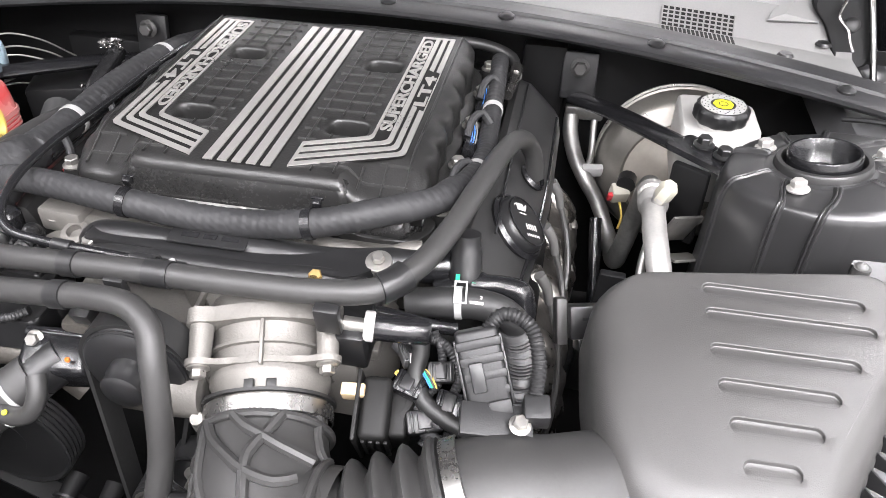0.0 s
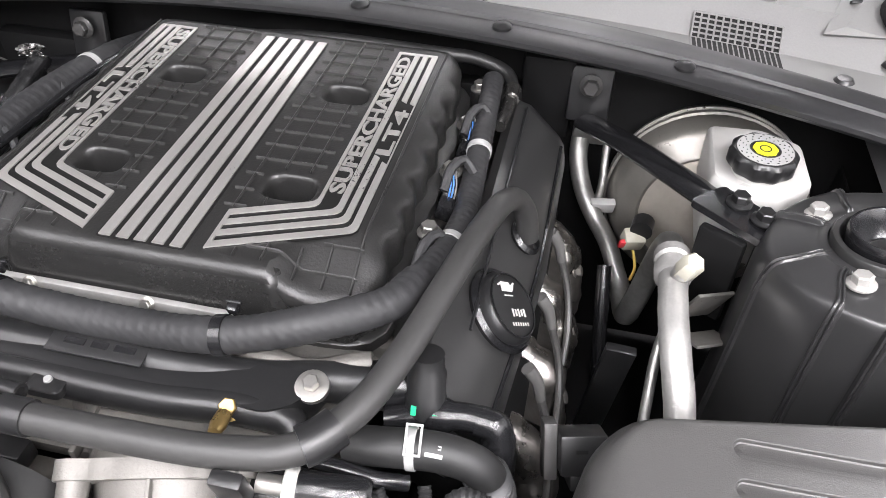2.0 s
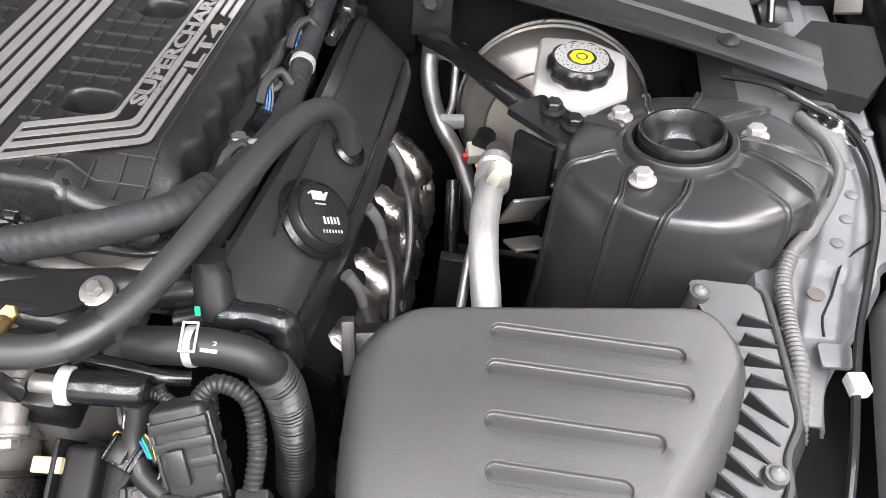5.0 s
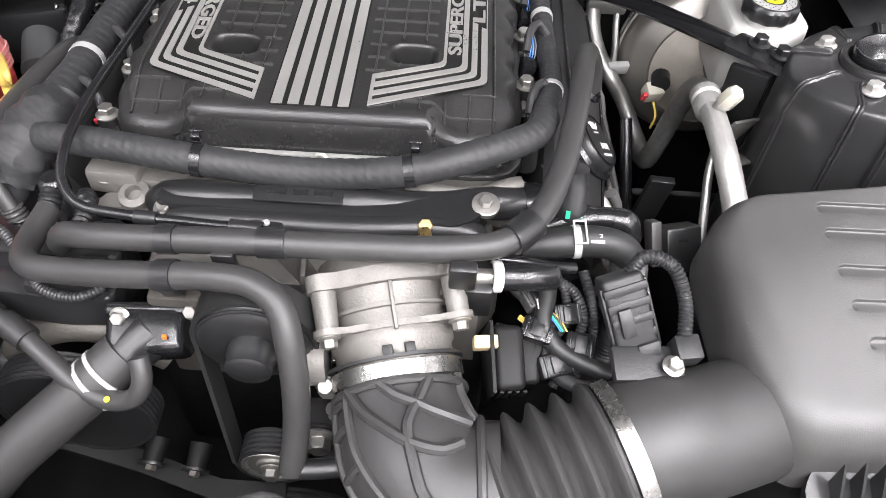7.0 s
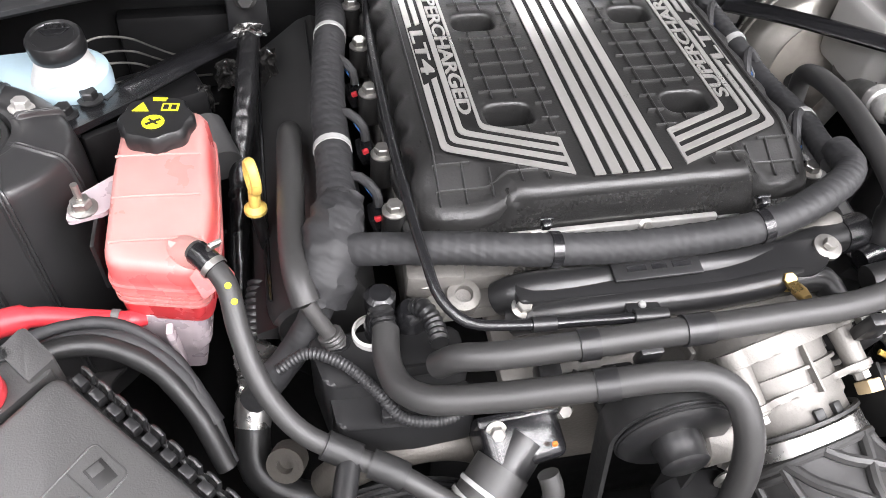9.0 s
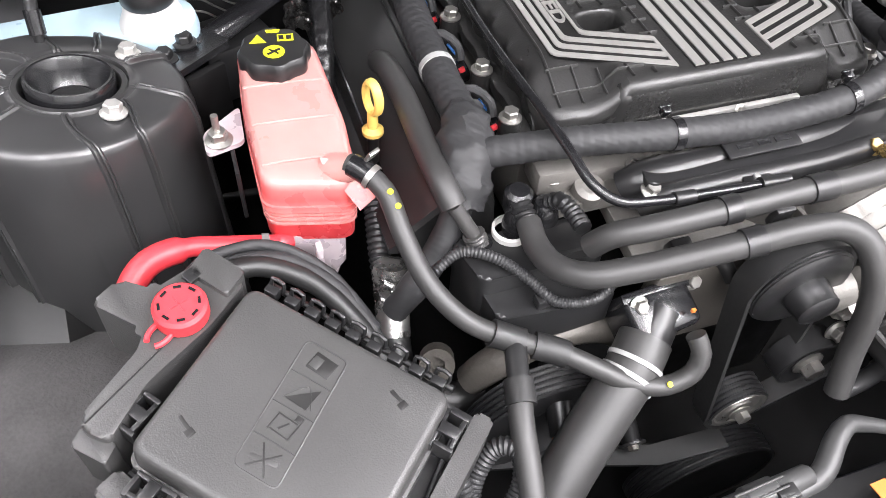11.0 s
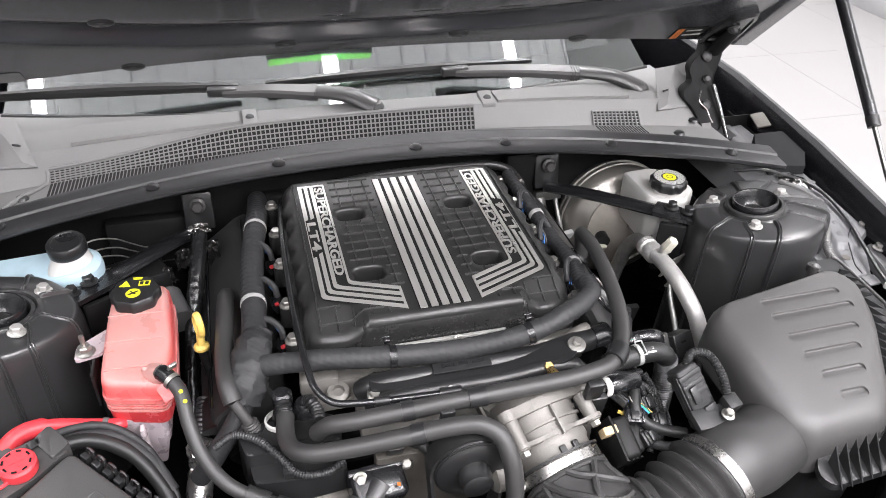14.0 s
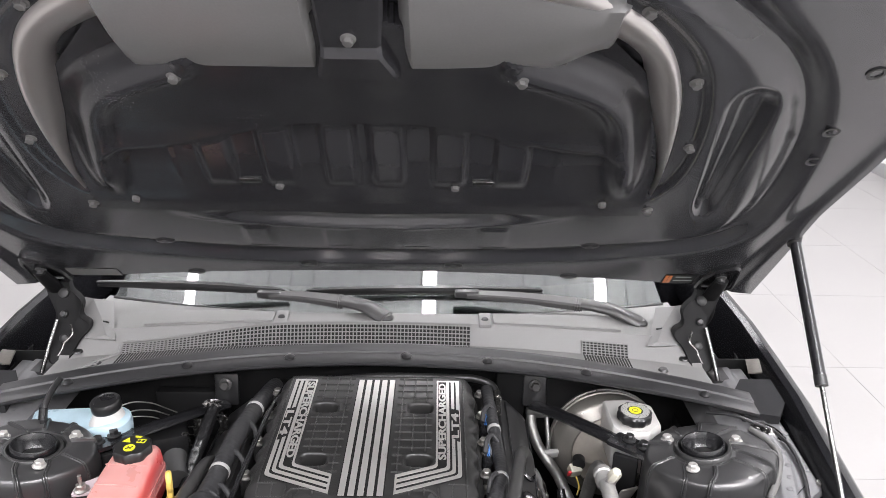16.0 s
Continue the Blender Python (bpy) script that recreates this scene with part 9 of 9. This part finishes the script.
for s in (1, -1):
    hg = thing("hinge", (s * 0.77, 0.40, 0.84), "black pressed steel hood hinge", "hinge", "hood hinges")
    B, C = V(s * 0.775, 0.400, 0.985), V(s * 0.770, 0.44, 0.87)
    HP = round_poly([(0.731, -0.345), (0.749, -0.284), (0.790, -0.257), (0.803, -0.278), (0.826, -0.40), (0.806, -0.418), (0.762, -0.418), (0.733, -0.402)], 0.010)
    part("hood_plate", loft([[hood_at(s * (0.775 + (x - 0.775) * k), -0.34 + (q + 0.34) * k, h) for x, q in HP] for k, h in ((1.0, 0.004), (1.0, 0.013), (0.93, 0.018), (0.80, 0.018), (0.74, 0.015))]), M_GLOSS, hg, "black pressed plate on the hood", angle=30)
    part("plate_slot", box((0.022, 0.006, 0.003), frame_to(hood_at(s * 0.758, -0.381, 0.0165), hood_at(s * 0.758, -0.381, 1)), 0.001), M_LABD, hg)
    part("arm", tube([V(s * 0.775, 0.345, 1.055), B, B.lerp(C, 0.5) + V(s * 0.012, 0, 0), C, V(s * 0.765, 0.42, 0.82)], lambda q, L: 0.016 + 0.004 * math.sin(26 * q), 10, 0.006, True, 0.6), M_DARK, hg)
    for z_, r_ in ((0.985, 0.012), (0.945, 0.009), (0.90, 0.011)):
        part("pivot", lathe([(0, 0.006), (r_ * 0.6, 0.006), (r_, 0.003), (r_, -0.004)], frame_to((s * (0.742 + 0.2 * (z_ - 0.94)), 0.300 + 0.75 * (z_ - 0.87), z_), (s * 0.752, 0.0, z_ + 0.25)), 16), M_RUBD, hg)
    part("spring_wire", tube([(s * 0.720, 0.335, 0.930), (s * 0.712, 0.318, 0.912), (s * 0.727, 0.306, 0.896), (s * 0.731, 0.298, 0.884), (s * 0.738, 0.29, 0.872)], 0.0022, 6, 0.004), M_BAND, hg)
    part("link", tube([V(s * 0.752, 0.340, 0.938), V(s * 0.762, 0.305, 0.890), V(s * 0.772, 0.272, 0.838)], 0.0048, 10), M_ROD, hg, "bright hinge link")
    part("base", box((0.05, 0.16, 0.03), pose(s * 0.785, 0.35, 0.825), 0.006), M_PLA, hg)
    body = [(0.752, 1.035), (0.806, 1.030), (0.800, 0.995), (0.777, 0.966), (0.758, 0.941), (0.764, 0.904), (0.770, 0.850), (0.716, 0.852), (0.699, 0.896), (0.678, 0.913), (0.679, 0.930), (0.707, 0.940), (0.701, 0.965), (0.719, 0.981), (0.739, 0.991)]
    part("hinge_body", loft([[V(s * (0.745 + (x - 0.745) * k), 0.300 + 0.75 * (z - 0.87) + d, z) for x, z in rounded(body + body[:1], 2)[:-1]] for d, k in ((0.018, 1.0), (0.004, 1.0), (0.0, 0.94), (0.003, 0.80))]), M_DARK, hg, "black pressed hinge plate", angle=30)
    bolt(hg, hood_at(s * 0.774, -0.327, 0.015), tuple(HN), 0.008, M_GREYC)
    part("side_bracket", box((0.030, 0.050, 0.004), pose(s * 0.852, 0.280, 0.872, 10, -14 * s, -14 * s), 0.001), M_CASTD, hg, "small grey bracket")

# ---- hood fittings ----
def liner_h(x, q):
    """Depth of the liner: a lip round it, a smooth band, a row of channels."""
    ax = abs(x)
    d = away(LIP_C, ax, q)
    h = 0.003 - 0.016 * sst(0.020, 0.13, q) - 0.028 * sst(0.10, 0.27, q)
    h += 0.030 * math.exp(-((d - 0.004) / 0.022) ** 2) * sst(0.04, 0.14, q)
    inn = sst(0.0, 0.03, d)
    top = 0.252 - 0.070 * sst(0.05, 0.40, ax)
    band = sst(top - 0.010, top + 0.014, q)
    h += inn * (0.016 * band + 0.012 * band * sst(top, 0.40, q))
    pads = sst(0.034, 0.019, abs((ax + 0.013) % 0.105 - 0.0525))
    h += inn * (1 - band) * 0.011 * pads * sst(0.34, 0.30, ax) * sst(0.07, 0.12, q)
    return h


for s in (1, -1):
    for x, q in ((0.427, 0.036), (0.521, 0.0), (0.533, 0.221), (0.486, 0.401), (0.382, 0.549)):
        bolt(hood, hood_at(s * x, q, max(hood_h(x, q), liner_h(x, q) if q < 0.06 and x < 0.5 else -1) - 0.0005), tuple(HN), 0.0066, M_BOOT)
    for x, q in ((0.448, -0.185), (0.162, -0.297), (0.43, -0.355)):
        part("bump_pad", lathe([(0.020, 0), (0.020, 0.004), (0.016, 0.006), (0, 0.006)], frame_to(hood_at(s * x, q, hood_h(x, q) - 0.002), hood_at(s * x, q, hood_h(x, q) + 1)) @ Matrix.Diagonal((1.0, 0.55, 1, 1)), 20), M_PLA, hood)
    for x, q in ((0.707, 0.452), (0.723, 0.297), (0.741, 0.202)):
        part("plug_hole", lathe([(0.012, 0), (0.013, 0.002), (0.009, 0.002), (0.008, -0.004), (0, -0.004)], frame_to(hood_at(s * x, q, hood_h(x, q)), hood_at(s * x, q, hood_h(x, q) + 1)), 20), M_RUBD, hood)
part("label", box((0.118, 0.040, 0.0008), frame_to(hood_at(-0.672, -0.366, hood_h(0.672, -0.366) + 0.0015), hood_at(-0.672, -0.366, 1))), M_LABD, hood, "grey service label", smooth=False)


def on_hood(x0, x1, s0, s1, lift, slant=0.0):
    """A thin film lying on the inner panel."""
    def f(u, v):
        x, q = x0 + (x1 - x0) * u + slant * v, s0 + (s1 - s0) * v
        return hood_at(x, q, hood_h(x, q) + lift)
    return sheet(f, 6, 6, 0.0004)


part("label", on_hood(0.654, 0.726, -0.390, -0.336, 0.0012), M_GAP, hood, "black caution label")
for x in (0.657, 0.666):
    part("label_orange", on_hood(x, x + 0.0075, -0.388, -0.340, 0.0018, -0.004), M_ORAN, hood, "orange caution stripe")
for k, (a, b) in enumerate(((0.678, 0.722), (0.678, 0.714))):
    part("print_bar", on_hood(a, b, -0.374 + 0.022 * k, -0.368 + 0.022 * k, 0.0018), M_LABEL, hood)


def rim_ring(inset, h):
    """The opening's edge from side to side, drawn inwards by inset."""
    right = rounded(RIM, 3)
    out = []
    for i, (x, q) in enumerate(right):
        a, b = right[max(0, i - 1)], right[min(len(right) - 1, i + 1)]
        L = math.hypot(b[0] - a[0], b[1] - a[1]) or 1.0
        nx, ny = -(b[1] - a[1]) / L, (b[0] - a[0]) / L
        k = 0.14 + 0.72 * sst(0.08, 0.38, q) + 0.60 * sst(0.42, 0.60, q)
        out.append((x + nx * inset * k, q + ny * inset * k))
    full = [(-x, q) for x, q in out] + out[::-1][1:]
    return [hood_at(x, q, h * (1.0)) for x, q in full]


# Pale metallic colour stands in for the bright room reflected in the flange.
M_RIM = mat("flange_sheen_colour", (0.46, 0.44, 0.425), 0.33, 0.8, 0.03, 0.0, 40, 3, 0.0, 0.01)
part("rolled_flange", loft([rim_ring(a, h) for a, h in ((-0.008, -0.016), (-0.003, -0.004), (0.004, -0.001), (0.014, -0.004), (0.028, -0.013), (0.040, -0.025), (0.048, -0.042), (0.050, -0.065))], False, False, False), M_RIM, hood, "rolled flange round the opening with a painted-in bright sheen", angle=85)


def liner(u, v):
    q = -0.012 + 0.582 * v
    x = (2 * u - 1) * (0.503 - 0.030 * sst(0.10, 0.28, q) - 0.17 * sst(0.28, 0.57, q))
    return hood_at(x, q, liner_h(x, q))


part("liner", sheet(liner, 280, 150, 0.003), M_LINER, hood, "black moulded hood liner")
for s in (1, -1):
    for x, q in ((0.156, 0.084), (0.294, 0.430), (0.24, 0.412)):
        bolt(hood, hood_at(s * x, q, liner_h(x, q)), tuple(HN), 0.0066, M_BOOT)
    tabm = frame_to(hood_at(s * 0.208, 0.094, liner_h(0.208, 0.094) + 0.001), hood_at(s * 0.208, 0.094, 1))
    tb_ = part("liner_tab", box((0.044, 0.022, 0.008), tabm, 0.003), M_PLA, hood)
    part("tab_slot", box((0.030, 0.008, 0.002), tabm @ pose(0, 0.002, 0.004), 0.0008), M_CAVE, tb_)
    part("tab_lip", box((0.046, 0.004, 0.006), tabm @ pose(0, 0.010, 0.004), 0.0015), M_FASC, tb_)
part("liner_slot", box((0.024, 0.008, 0.003), frame_to(hood_at(-0.13, 0.352, liner_h(0.13, 0.352)), hood_at(-0.13, 0.352, 1)), 0.001), M_PLA, hood)
part("liner_slot", box((0.024, 0.008, 0.003), frame_to(hood_at(0.162, 0.347, liner_h(0.162, 0.347)), hood_at(0.162, 0.347, 1)), 0.001), M_PLA, hood)
for x0, x1 in ((-0.305, -0.030), (0.074, 0.362)):
    vent = []
    for i in range(41):
        x = x0 + (x1 - x0) * i / 40
        e = 0.393 + 0.050 * sst(0.262, 0.352, abs(x)) + 0.012 * sst(0.10, 0.30, x)
        inset = 0.020 * sst(0.012, 0.0, min(x - x0, x1 - x))
        vent.append([hood_at(x, q, h - inset) for q, h in ((e + 0.012, -0.060), (e + 0.001, -0.034), (e + 0.004, -0.024), (e + 0.016, -0.015), (e + 0.045, -0.007), (e + 0.085, -0.001), (0.56, 0.000), (0.64 - 0.1 * (x / 0.4) ** 2, -0.010), (0.70 - 0.1 * (x / 0.4) ** 2, -0.03))])
    part("vent_duct", loft(vent, False, False, False), M_DUCT, hood, "satin grey vent duct moulding")
part("duct_back", sheet(lambda u, v: hood_at((2 * u - 1) * (0.46 - 0.20 * v), 0.40 + 0.26 * v, -0.046 - 0.016 * math.sin(math.pi * u)), 16, 8, 0.003), M_LINER, hood, "black moulding behind the ducts")
BK = ((0.414, -0.014, -0.042, 0.074), (0.424, 0.006, -0.040, 0.071), (0.474, 0.010, -0.029, 0.052), (0.486, 0.001, -0.028, 0.050), (0.55, 0.001, -0.028, 0.056), (0.62, 0.003, -0.029, 0.060), (0.72, 0.003, -0.030, 0.062))
part("duct_bracket", loft([[hood_at(a, q, -0.06), hood_at(a, q, h - 0.004), hood_at(a + 0.005, q, h), hood_at(b - 0.005, q, h), hood_at(b, q, h - 0.004), hood_at(b, q, -0.06)] for q, h, a, b in BK]), M_LINER, hood, "pressed latch bracket", angle=25)
bolt(hood, hood_at(0.010, 0.505, 0.001), tuple(HN), 0.0066, M_BOOT)

# ---- floor tiles ----
TS = 0.80
tile = None
for i in range(-5, 6):
    for j in range(-6, 9):
        if tile is None:
            tile = part("tile", box((TS - 0.002, TS - 0.002, 0.012), Matrix()), M_TILE, floor)
            tile.matrix_basis = pose(i * TS, j * TS - 1, -0.0)
        else:
            again(tile, pose(i * TS, j * TS - 1, -0.0), floor)
